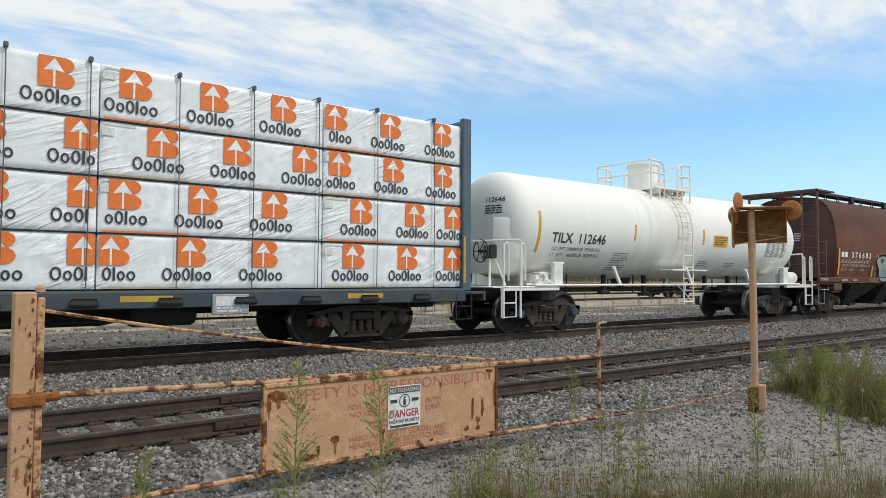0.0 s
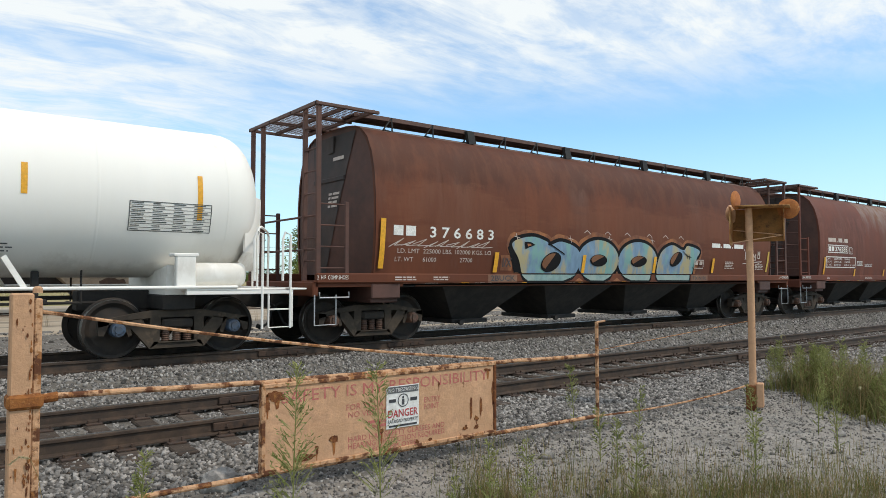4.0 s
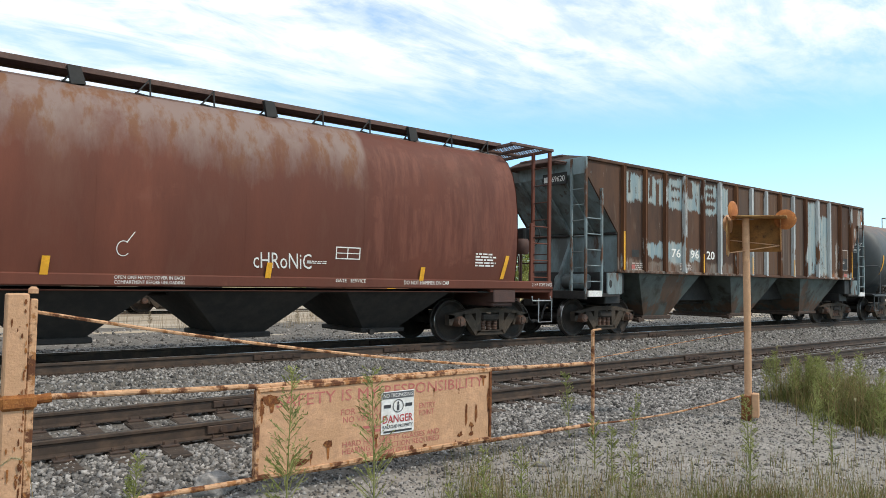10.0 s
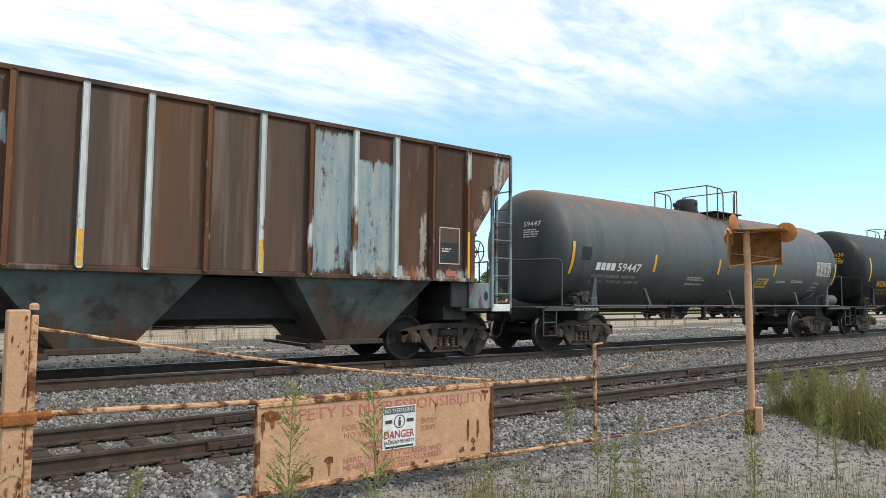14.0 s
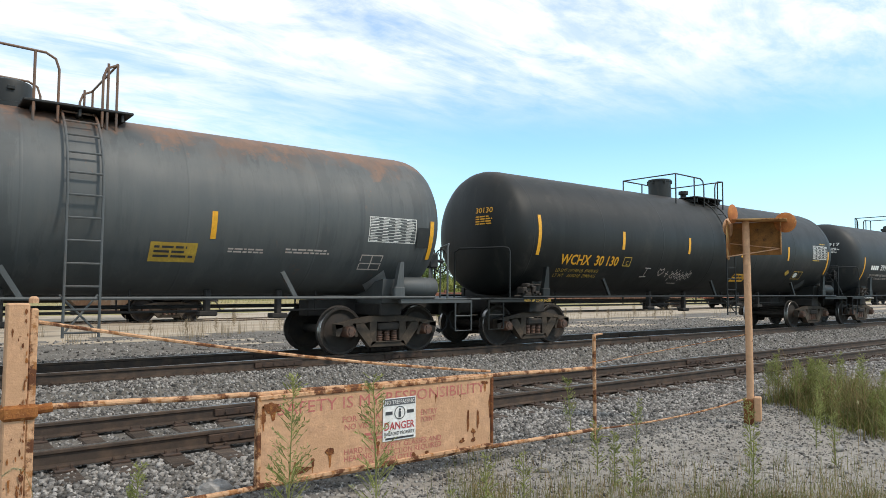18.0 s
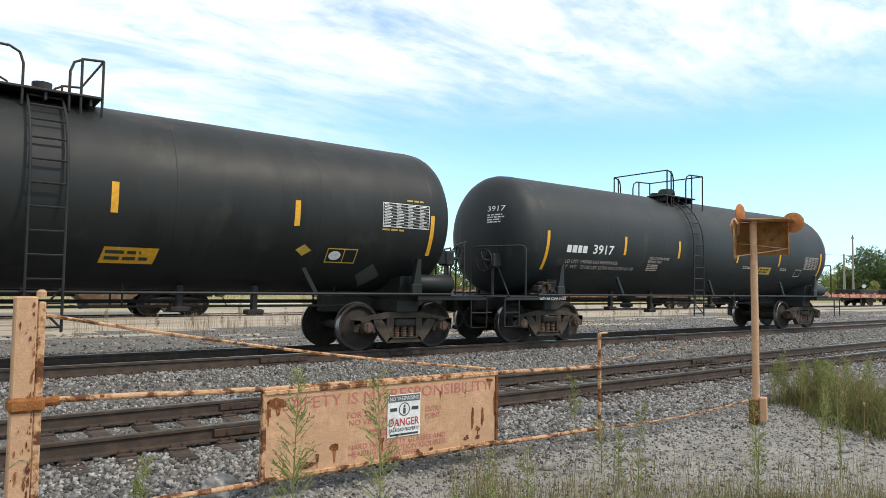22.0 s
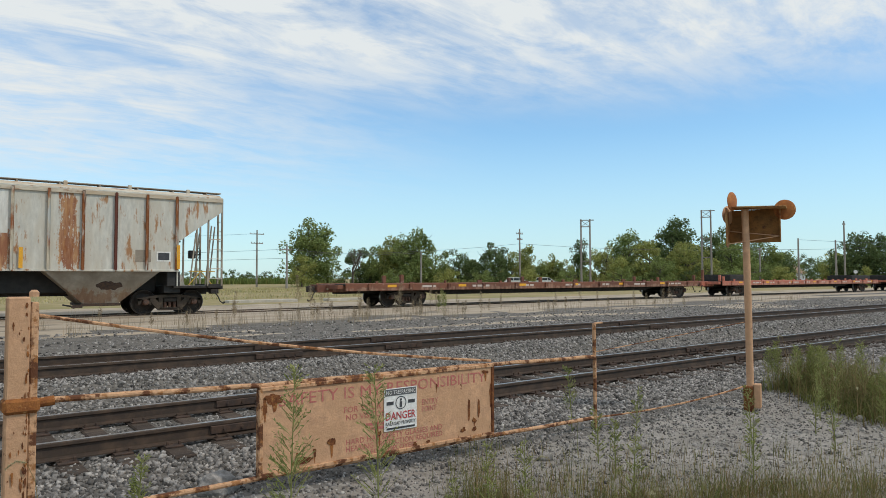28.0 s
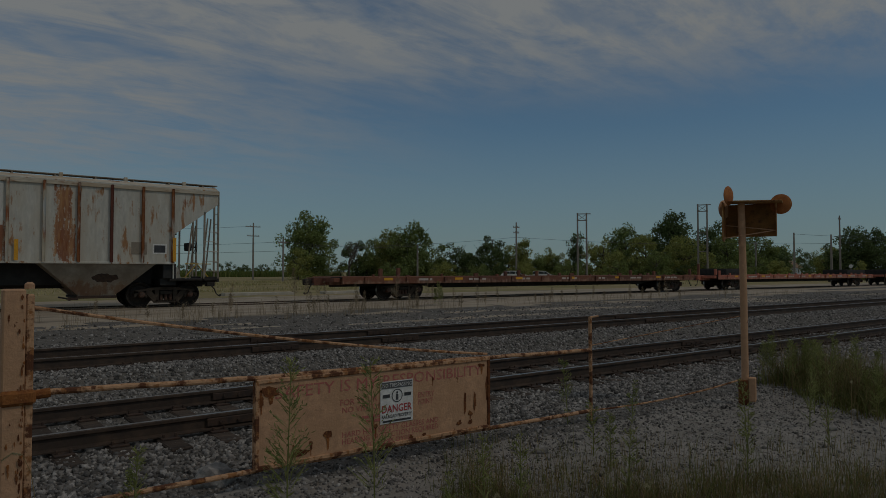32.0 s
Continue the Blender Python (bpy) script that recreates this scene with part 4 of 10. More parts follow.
YARD_Y, YARD_Z = 28.25, 0.10          # the yard track with parked cars
HALF = 0.7525


def ground_height(x, y):
    """Level gravel, two ballast beds, then the lower yard."""
    z = -0.30
    pts = ((-60, -0.34), (3.5, -0.33), (5.6, -0.31), (6.6, -0.325), (7.1, -0.345), (9.6, -0.345), (10.2, -0.26), (10.9, -0.035), (13.9, -0.03), (15.2, -0.12), (17.5, -0.10),
           (21, -0.02), (26, 0.055), (31, 0.055), (60, 0.0), (140, 0.0), (3000, 0.0))
    for (a, za), (b, zb) in zip(pts, pts[1:]):
        if a <= y <= b:
            t = (y - a) / (b - a)
            t = t * t * (3 - 2 * t)
            z = za + (zb - za) * t
            break
    rough = 0.012 if y < 18 else 0.02
    if y > 40 or abs(x) > 80:
        rough = 0.0
    return z + rough * noise.noise((x * 1.3, y * 1.3, 0.0)) + rough * 0.6 * noise.noise((x * 4.1, y * 4.1, 3.0))


def strip_lines(a, b, step, out, ratio):
    v = list(np.arange(a, b + 1e-6, step))
    lo, hi, s = [], [], step
    x = b
    while x < out:
        s *= ratio
        x += s
        hi.append(x)
    s, x = step, a
    while x > -out:
        s *= ratio
        x -= s
        lo.append(x)
    return lo[::-1] + v + hi


gx = strip_lines(-3.0, 24.0, 0.22, 2500, 1.28)
gy = strip_lines(3.0, 18.0, 0.14, 2500, 1.2)
b = Build()
b.v = [(x, y, ground_height(x, y)) for y in gy for x in gx]
nx = len(gx)
for j in range(len(gy) - 1):
    cy = (gy[j] + gy[j + 1]) / 2
    for i in range(nx - 1):
        cx = (gx[i] + gx[i + 1]) / 2
        wob = 0.8 * noise.noise((cx * 0.25, 0, 0)) + 0.5 * noise.noise((cx * 0.9, 5, 0))
        k = 0
        if cy > 21.6 + 1.6 * wob + 0.05 * max(0.0, cx - 10):
            k = 1
        if cy > 17.2 and noise.noise((cx * 0.16, cy * 0.9, 2.0)) > 0.16:
            k = 1
        if cy < 5.25 + 0.35 * wob and cx > 1.6 + 0.8 * noise.noise((cy * 0.7, 3.0, 0)) + 0.5 * noise.noise((cy * 2.1, 8.0, 0)):
            k = 3
        if cy > 36 + 3 * wob or cy < -6 or cx < -40 or cx > 200:
            k = 2
        b.f.append((j * nx + i, j * nx + i + 1, (j + 1) * nx + i + 1, (j + 1) * nx + i))
        b.k.append(k)
ground = thing("ground", "grey railway gravel running out to tan dirt and dry grass", "ground", b, [M["gravel"], M["dirt"], M["grass_ground"], M["dusty"]], kind="structure", smooth=80)


RAIL_SECTION = ((-0.07, -0.172), (0.07, -0.172), (0.07, -0.160), (0.014, -0.142), (0.010, -0.050), (0.036, -0.038), (0.036, -0.010), (0.028, 0.0),
                (-0.028, 0.0), (-0.036, -0.010), (-0.036, -0.038), (-0.010, -0.050), (-0.014, -0.142), (-0.07, -0.160))


def railway_track(label, y, z, x0, x1, tie0, tie1):
    track = thing("railway_track", label, "track", at=(0, y, z), kind="structure")
    for side in (-1, 1):
        bb = Build()
        n = len(RAIL_SECTION)
        xs = list(np.linspace(x0, x1, 60))
        for x in xs:
            bb.v += [(x, side * HALF + u, w) for u, w in RAIL_SECTION]
        for i in range(len(xs) - 1):
            for j in range(n):
                bb.f.append((i * n + j, i * n + (j + 1) % n, (i + 1) * n + (j + 1) % n, (i + 1) * n + j))
                bb.k.append(1 if j == 7 else 0)
        part("rail", bb, [M["rail"], M["rail_top"]], track, "dark rusty steel rail with a worn shiny head", smooth=25)
    rnd = random.Random(int(y * 10))
    shapes = []
    for _ in range(4):
        t = Build()
        t.box(-0.112, 0.112, -1.3, 1.3, -0.36, -0.188, 0.015)
        shapes.append(t.mesh("tie", M["tie"]))
    plate = Build()
    for side in (-1, 1):
        plate.box(-0.09, 0.09, side * HALF - 0.17, side * HALF + 0.17, -0.188, -0.168, 0.004)
        for dx in (-0.06, 0.06):
            for dy in (-0.1, 0.1):
                plate.box(dx - 0.011, dx + 0.011, side * HALF + dy - 0.014, side * HALF + dy + 0.014, -0.17, -0.13, 0.004)
    plate = plate.mesh("tie_plate", M["plate"])
    x = tie0
    while x < tie1:
        tie = part("tie", rnd.choice(shapes), None, track, at=pose(x + rnd.uniform(-0.03, 0.03), rnd.uniform(-0.05, 0.05), rnd.uniform(-0.012, 0.006), 0, 0, rnd.uniform(-1.5, 1.5)))
        if x < tie0 + 24:
            part("tie_plate", plate, None, tie)
        x += 0.53
    return track


track_near = railway_track("empty railway track with rusty rails on wooden ties in ballast", NEAR_Y, NEAR_Z, -60, 400, -2.5, 60)
track_train = railway_track("main railway track with dark rails half buried in grey ballast", TRAIN_Y, TRAIN_Z, -160, 500, -3, 45)
b = Build()
yard = thing("railway_track", "yard track with rails level with the tan dirt", "track", at=(0, YARD_Y, YARD_Z), kind="structure")
for side in (-1, 1):
    bb = Build()
    bb.box(-80, 300, side * HALF - 0.036, side * HALF + 0.036, -0.17, 0.0, 0.008)
    part("rail", bb, M["rail"], yard)

# joint bars and bolts on the nearest rails
for trk, xs in ((track_near, (3.4, 14.2)), (track_train, (5.6, 8.3, 17.0))):
    for i, x in enumerate(xs):
        for side in (-1, 1):
            jb = Build()
            for s in (-1, 1):
                jb.box(x - 0.45 + side * 0.3, x + 0.45 + side * 0.3, side * HALF + s * 0.03 - 0.018, side * HALF + s * 0.03 + 0.018, -0.135, -0.045, 0.008)
                for q in range(4):
                    jb.tube([(x - 0.3 + 0.2 * q + side * 0.3, side * HALF + s * 0.045, -0.09), (x - 0.3 + 0.2 * q + side * 0.3, side * HALF + s * 0.07, -0.09)], 0.017, 6)
            part("joint_bar", jb, M["plate"], trk, "bolted rusty joint bar")

# ---- parts that every rail car has ----
WHEEL_R = 0.457
SHARED = {}


def shared(name, make, mats, smooth=35):
    if name not in SHARED:
        SHARED[name] = make().mesh(name, mats, smooth)
    return SHARED[name]


def wheelset_mesh():
    b = Build()
    for s in (-1, 1):
        prof = [(0.0, 0.80), (0.10, 0.80), (0.125, 0.79), (0.15, 0.765), (0.20, 0.745), (0.33, 0.735), (0.385, 0.77), (0.40, 0.795), (0.447, 0.80), (0.455, 0.79),
                (0.457, 0.715), (0.462, 0.70), (0.482, 0.69), (0.482, 0.675), (0.40, 0.66), (0.38, 0.69), (0.30, 0.70), (0.14, 0.68), (0.10, 0.66), (0.09, 0.62)]
        ks = [0] * (len(prof) - 1)
        ks[9] = ks[10] = 1
        ks[8] = 1
        b.lathe([(r, s * h) for r, h in prof], 40, "y", ks=ks)
    b.tube([(0, -0.66, 0), (0, 0.66, 0)], 0.085, 12)
    return b


def side_frame_mesh():
    """A cast side frame with two windows, in the truck's space; drawn for the near side at y = -1."""
    b = Build()
    y0, y1 = -1.07, -0.93
    top = [(-1.16, 0.60), (-0.70, 0.685), (-0.40, 0.735), (0.40, 0.735), (0.70, 0.685), (1.16, 0.60), (1.16, 0.50), (0.92, 0.56), (0.62, 0.60), (0.42, 0.625), (-0.42, 0.625), (-0.62, 0.60), (-0.92, 0.56), (-1.16, 0.50)]
    b.prism(top, y0, y1)
    for s in (-1, 1):
        b.prism([(s * 0.80, 0.59), (s * 0.56, 0.62), (s * 0.26, 0.25), (s * 0.42, 0.145)], y0, y1)
        b.prism([(s * 0.43, 0.235), (s * 0.27, 0.235), (s * 0.255, 0.64), (s * 0.41, 0.64)], y0 + 0.01, y1 - 0.01)
        b.prism([(s * 0.74, 0.61), (s * 0.68, 0.37), (s * 0.73, 0.345), (s * 0.78, 0.47), (s * 0.80, 0.60)], y0, y1)
        b.prism([(s * 1.16, 0.60), (s * 1.15, 0.38), (s * 1.08, 0.37), (s * 1.02, 0.50), (s * 1.0, 0.58)], y0, y1)
        b.box(s * 0.889 - 0.15, s * 0.889 + 0.15, y0 + 0.01, y1, 0.55, 0.615, 0.015)
    b.prism([(-0.42, 0.145), (0.42, 0.145), (0.36, 0.25), (-0.36, 0.25)], y0, y1)
    b.box(-0.30, 0.30, y0 - 0.03, y1 + 0.06, 0.225, 0.25, 0.01)
    return b


def spring_mesh():
    prof = [(0.0, 0.25)]
    for i in range(6):
        z = 0.25 + i * 0.034
        prof += [(0.052, z), (0.068, z + 0.009), (0.068, z + 0.021), (0.052, z + 0.03)]
    prof.append((0.0, 0.455))
    return Build().lathe(prof, 9, "z")


def bolster_mesh():
    b = Build()
    b.box(-0.24, 0.24, -1.10, 1.10, 0.455, 0.60, 0.03)
    b.box(-0.20, 0.20, -0.75, 0.75, 0.60, 0.70, 0.03)
    b.lathe([(0.0, 0.78), (0.2, 0.78), (0.2, 0.68)], 16)
    for s in (-1, 1):
        b.box(s * 0.36, s * 0.44, -0.9, 0.9, 0.28, 0.40, 0.02)
        b.box(s * 0.36 - 0.03, s * 0.40, -0.80, -0.70, 0.25, 0.66, 0.02)
        b.box(s * 0.36 - 0.03, s * 0.40, 0.70, 0.80, 0.25, 0.66, 0.02)
    return b


def bearing_mesh():
    b = Build()
    b.lathe([(0.0, -1.185), (0.055, -1.185), (0.06, -1.17), (0.098, -1.165), (0.105, -1.14), (0.112, -1.12), (0.112, -0.90), (0.09, -0.88), (0.09, -0.82)], 16, "y")
    for i in range(3):
        a = 2.1 * i
        b.tube([(0.07 * math.cos(a), -1.16, 0.07 * math.sin(a)), (0.07 * math.cos(a), -1.19, 0.07 * math.sin(a))], 0.016, 6)
    return b


def add_truck(car, x, cap="bearing"):
    """A four-wheeled truck under car at x: bolster, side frames, springs, bearings, wheelsets."""
    truck = part("truck", shared("bolster", bolster_mesh, M["truck"]), None, car, at=(x, 0, 0))
    frame_ = shared("side_frame", side_frame_mesh, M["truck_frame"])
    spring = shared("spring", spring_mesh, M["bearing"], 60)
    bearing = shared("bearing_" + cap, bearing_mesh, M[cap])
    for turn in (0, 180):
        part("side_frame", frame_, None, truck, at=pose(0, 0, 0, 0, 0, turn))
        for sx in (-0.17, 0.0, 0.17):
            part("spring", spring, None, truck, at=(sx, -1.0 if turn == 0 else 1.0, 0))
        for sx in (-0.889, 0.889):
            part("bearing", bearing, None, truck, at=pose(sx, 0, WHEEL_R, 0, 0, turn))
    sets = []
    for sx in (-0.889, 0.889):
        sets.append(part("wheelset", shared("wheelset", wheelset_mesh, [M["wheel"], M["tread"]]), None, truck, "pair of steel wheels with bright treads", at=(sx, 0, WHEEL_R)))
    return sets


def coupler_mesh():
    b = Build()
    b.box(-0.50, 0.0, -0.07, 0.07, -0.07, 0.07, 0.02)
    b.box(-0.06, 0.22, -0.14, 0.12, -0.14, 0.14, 0.03)
    b.box(0.14, 0.34, -0.02, 0.16, -0.14, 0.14, 0.04)
    b.box(-0.75, -0.45, -0.17, 0.17, -0.17, 0.17, 0.02)
    return b


def add_ends(car, xa, xb, z=0.86, mat="under"):
    """Couplers and air hoses at both ends of a car."""
    for x, turn in ((xa, 180), (xb, 0)):
        part("coupler", shared("coupler_" + mat, coupler_mesh, M[mat]), None, car, "heavy cast knuckle coupler", at=pose(x, 0, z, 0, 0, turn))
        s = -1 if turn else 1
        h = Build().tube([(0, 0, 0), (0.10 * s, -0.01, -0.02), (0.22 * s, -0.04, -0.16), (0.30 * s, -0.06, -0.36), (0.42 * s, -0.04, -0.44)], 0.024, 8)
        h.tube([(0.42 * s, -0.04, -0.44), (0.50 * s, -0.02, -0.40)], 0.04, 8)
        part("air_hose", h, M["rubber"], car, "black rubber air hose", at=(x - 0.05 * s, -0.35, z - 0.08))


def brake_wheel_mesh():
    b = Build()
    n, r = 28, 0.25
    pts = [(0, r * math.cos(2 * math.pi * i / n), r * math.sin(2 * math.pi * i / n)) for i in range(n + 1)]
    b.tube(pts, 0.014, 6, caps=False)
    for i in range(6):
        a = math.pi * i / 3
        b.tube([(0.03, 0.04 * math.cos(a), 0.04 * math.sin(a)), (0, r * math.cos(a), r * math.sin(a))], 0.012, 6)
    b.tube([(-0.16, 0, 0), (0.05, 0, 0)], 0.035, 10)
    b.box(-0.40, -0.16, -0.13, 0.13, -0.16, 0.16, 0.03)
    return b


CARS = []          # (car, its place in the train, its wheelsets)


def rail_car(name, label, category, x, trucks, cap="bearing", moving=True, y=None, z=None):
    """An empty on the rails that carries a car's parts; x: its middle in the train."""
    car = thing(name, label, category, at=(x, TRAIN_Y if y is None else y, TRAIN_Z if z is None else z), group="cars of the moving train" if moving else "cars parked in the yard")
    sets = []
    for tx in trucks:
        sets += add_truck(car, tx - x, cap)
    if moving:
        CARS.append((car, x, sets))
    return car

# ---- tank cars ----
HEADS = []
def tank_car(name, label, x, trucks, tip0, tip1, R, cz, paint, ladder_x, plat, fittings, bars, cap="bearing", head=0.74, rail_paint=None, end_rail=2.18, gap=None, brake_end=0):
    car = rail_car(name, label, "tank car", x, trucks, cap)
    X = lambda t: t - x
    rail_paint = rail_paint or paint
    bend_ = 0.82 if paint == "tank_white" else 0.72
    # shell
    prof = [(0.0, X(tip0))]
    for i in range(1, 11):
        a = math.pi / 2 * i / 10
        prof.append((R * math.sin(a) ** bend_, X(tip0) + head * (1 - max(0.0, math.cos(a)) ** bend_)))
    body = list(np.linspace(X(tip0) + head, X(tip1) - head, 7))
    prof += [(R * math.sin(math.pi / 2 * i / 10) ** bend_, X(tip1) - head * (1 - max(0.0, math.cos(math.pi / 2 * i / 10)) ** bend_)) for i in range(10, 0, -1)] + [(0.0, X(tip1))]
    shell = Build().lathe(prof, 72, "x", (0, 0, cz))
    tank = part("tank", shell, M[paint], car, "welded steel tank with domed ends", smooth=40)
    for q in [body[0] + 0.03] + body[1:-1] + [body[-1] - 0.03]:
        part("weld_seam", Build().lathe([(R - 0.002, q - 0.03), (R + 0.003, q - 0.010), (R + 0.003, q + 0.010), (R - 0.002, q + 0.03)], 72, "x", (0, 0, cz)), M[paint], tank)
    def side(u, v, off=0.006):
        d = max(-0.98, min(0.98, (v - cz) / R))
        return (X(u), -(R + off) * math.sqrt(1 - d * d), cz + (R + off) * d)

    def mark(flat, mat, nm="lettering", label="", off=0.006):
        return part(nm, flat.on(lambda u, v: side(u, v, off)), M[mat], tank, label)

    for u, v0, v1, w in bars:
        mark(Flat().rect(u - w / 2, v0, u + w / 2, v1), "yellow", "reflective_strip", "yellow reflective strip")

    # stub sills, side handrails and platforms
    bot = cz - R
    ends = (X(trucks[0]) - 1.75, X(trucks[1]) + 1.75)
    for s, e, tx in ((-1, ends[0], X(trucks[0])), (1, ends[1], X(trucks[1]))):
        sill = Build()
        sill.box(min(e, tx - s * 1.3), max(e, tx - s * 1.3), -0.2, 0.2, 0.72, 1.04, 0.02)
        sill.box(tx - 0.25, tx + 0.25, -1.15, 1.15, 0.74, 0.98, 0.02)
        sill.box(e - 0.05, e + 0.05, -0.45, 0.45, 0.70, 1.05, 0.02)
        part("stub_sill", sill, M["under" if paint != "tank_white" else "under"], car)
        saddle = Build()
        saddle.prism([(-1.15, 0.98), (1.15, 0.98), (1.2, 1.45), (0.9, 1.40), (0.0, bot + 0.06), (-0.9, 1.40), (-1.2, 1.45)], tx - 0.22, tx + 0.22, "x")
        part("saddle", saddle, M[paint], car)
        plat_ = Build()
        plat_.box(min(e, tx), max(e, tx), -1.50, -0.55, 1.045, 1.075, 0.008)
        plat_.box(min(e, tx), max(e, tx), 0.55, 1.50, 1.045, 1.075, 0.008)
        plat_.box(e - 0.28 if s < 0 else e - 0.12, e + 0.12 if s < 0 else e + 0.28, -1.5, 1.5, 1.045, 1.075, 0.008)
        for yy in (-1.44, 1.44):
            plat_.box(min(e, tx), max(e, tx), yy - 0.05, yy + 0.05, 0.98, 1.05, 0.008)
        part("end_platform", plat_, M[rail_paint], car, "narrow steel end platform")
        for sy in (-1, 1):
            hr = Build()
            a, c = e + s * 0.06, e - s * 0.60          # up at the corner, then across the end towards the coupler
            pts = [(c, sy * 1.46, 1.07), (c, sy * 1.46, end_rail - 0.10), (c + s * 0.03, sy * 1.44, end_rail - 0.02), (c + s * 0.10, sy * 1.38, end_rail), (a - s * 0.06, sy * 0.46, end_rail - 0.02), (a, sy * 0.38, end_rail - 0.10), (a, sy * 0.36, 1.07)]
            hr.tube(pts, 0.021, 8)
            part("end_railing", hr, M[rail_paint], car, "bent pipe end railing")
        for sy in (-1, 1):
            st = Build()
            q = e + s * 0.02
            st.tube([(q, sy * 1.47, 1.06), (q, sy * 1.47, 0.42), (q - s * 0.42, sy * 1.47, 0.42), (q - s * 0.42, sy * 1.47, 1.06)], 0.018, 8)
            st.tube([(q, sy * 1.47, 0.72), (q - s * 0.42, sy * 1.47, 0.72)], 0.014, 6)
            part("sill_step", st, M[rail_paint], car)
            br = Build().box(tx - 0.15, tx + 0.15, min(sy * 1.46, sy * 1.34), max(sy * 1.46, sy * 1.34), 1.07, 1.60, 0.015).box(tx - 0.19, tx + 0.19, min(sy * 1.47, sy * 1.2), max(sy * 1.47, sy * 1.2), 1.58, 1.63, 0.01) if paint == "tank_white" else Build().box(tx - 0.12, tx + 0.12, min(sy * 1.46, sy * 1.34), max(sy * 1.46, sy * 1.34), 1.07, 1.30, 0.015).prism([(tx - 0.08, 1.28), (tx + 0.10, 1.28), (tx + 0.10, 1.78), (tx + 0.02, 1.78)], min(sy * 1.44, sy * 1.34), max(sy * 1.44, sy * 1.34))
            part("jacking_bracket", br, M[paint], car)
    for sy in (-1, 1):
        run = Build().tube([(X(trucks[0]) - 0.8, sy * 1.50, 1.10), (X(trucks[1]) + 0.8, sy * 1.50, 1.10)], 0.026, 8)
        part("side_handrail", run, M[rail_paint], car, "long straight pipe along the tank's foot")
    for q in np.linspace(X(trucks[0]) + 2.2, X(trucks[1]) - 2.2, 3):
        for sy in (-1, 1):
            brace = Build().prism([(q - 0.24, 1.52), (q - 0.18, 1.56), (q + 0.09, 1.10), (q + 0.02, 1.08)], sy * 1.46, sy * 1.40)
            part("handrail_brace", brace, M[rail_paint], car)
    pipes = Build()
    pipes.tube([(X(trucks[0]) + 1.0, -0.5, 0.86), (X(trucks[1]) - 1.0, -0.5, 0.86)], 0.022, 8)
    pipes.tube([(X(trucks[0]) + 1.0, 0.35, 0.92), (X(trucks[1]) - 1.0, 0.35, 0.92)], 0.035, 8)
    for q in np.linspace(X(trucks[0]) + 1.3, X(trucks[1]) - 1.3, 4):
        pipes.box(q - 0.012, q + 0.012, -0.53, -0.49, 0.84, bot + 0.12, 0.004)
        pipes.box(q - 0.012, q + 0.012, 0.33, 0.37, 0.86, bot + 0.12, 0.004)
    part("brake_rigging", pipes, M["under"], car)
    out = Build()
    mid = X(ladder_x) - 1.2
    out.lathe([(0.28, bot + 0.1), (0.26, bot - 0.12), (0.12, bot - 0.2), (0.11, bot - 0.36), (0.0, bot - 0.36)], 16, "z", (mid, 0, 0))
    out.box(mid - 0.22, mid + 0.22, -0.06, 0.06, bot - 0.34, bot - 0.26, 0.01)
    part("outlet_valve", out, M["under"], car)
    cyl = Build()
    q = X(trucks[1]) + 0.55
    cyl.lathe([(0.0, q - 0.45), (0.17, q - 0.45), (0.19, q - 0.42), (0.19, q + 0.42), (0.17, q + 0.45), (0.0, q + 0.45)], 20, "x", (0, -1.18, 1.30))
    part("air_reservoir", cyl, M[paint], car, "horizontal air cylinder")
    valve = Build()
    q = X(trucks[0]) - 0.45
    valve.box(q - 0.16, q + 0.16, -1.34, -1.10, 1.08, 1.20, 0.02).box(q - 0.07, q + 0.10, -1.33, -1.14, 1.18, 1.40, 0.035)
    for dx, dz, w_, h_ in ((-0.15, 1.22, 0.07, 0.10), (0.15, 1.20, 0.06, 0.14), (0.02, 1.34, 0.10, 0.05), (0.26, 1.16, 0.05, 0.07)):
        valve.box(q + dx - w_, q + dx + w_, -1.38, -1.18, dz - h_ / 2, dz + h_, 0.015).tube([(q + dx, -1.38, dz), (q + dx, -1.44, dz)], 0.03, 9)
    valve.tube([(q - 0.42, -1.3, 1.12), (q + 0.6, -1.3, 1.14)], 0.018, 6).tube([(q + 0.1, -1.34, 1.38), (q + 0.35, -1.36, 1.36), (q + 0.5, -1.3, 1.16)], 0.014, 6)
    part("brake_valve", valve, M["truck" if paint != "tank_white" else "tank_white"], car, "cast brake control valve")
    bw = shared("brake_wheel", brake_wheel_mesh, M["black"])
    be, bs_ = (ends[1], 1) if brake_end else (ends[0], -1)
    part("brake_wheel", bw, None, car, "spoked hand brake wheel", at=pose(be - bs_ * 0.12, -0.62, 1.86, 0, 0, 0 if brake_end else 180))
    bs = Build().tube([(be - bs_ * 0.38, -0.62, 1.07), (be - bs_ * 0.38, -0.62, 1.72)], 0.035).prism([(be - bs_ * 0.28, 1.74), (be - bs_ * 0.28, 2.02), (be - bs_ * 0.62, 2.02), (be - bs_ * 0.86, 1.74)], -0.72, -0.52)
    bs.tube([(be - bs_ * 0.62, -0.9, 1.08), (be - bs_ * 0.46, -0.66, 1.80)], 0.022)
    part("brake_stand", bs, M[rail_paint], car, "bracket that carries the brake wheel")
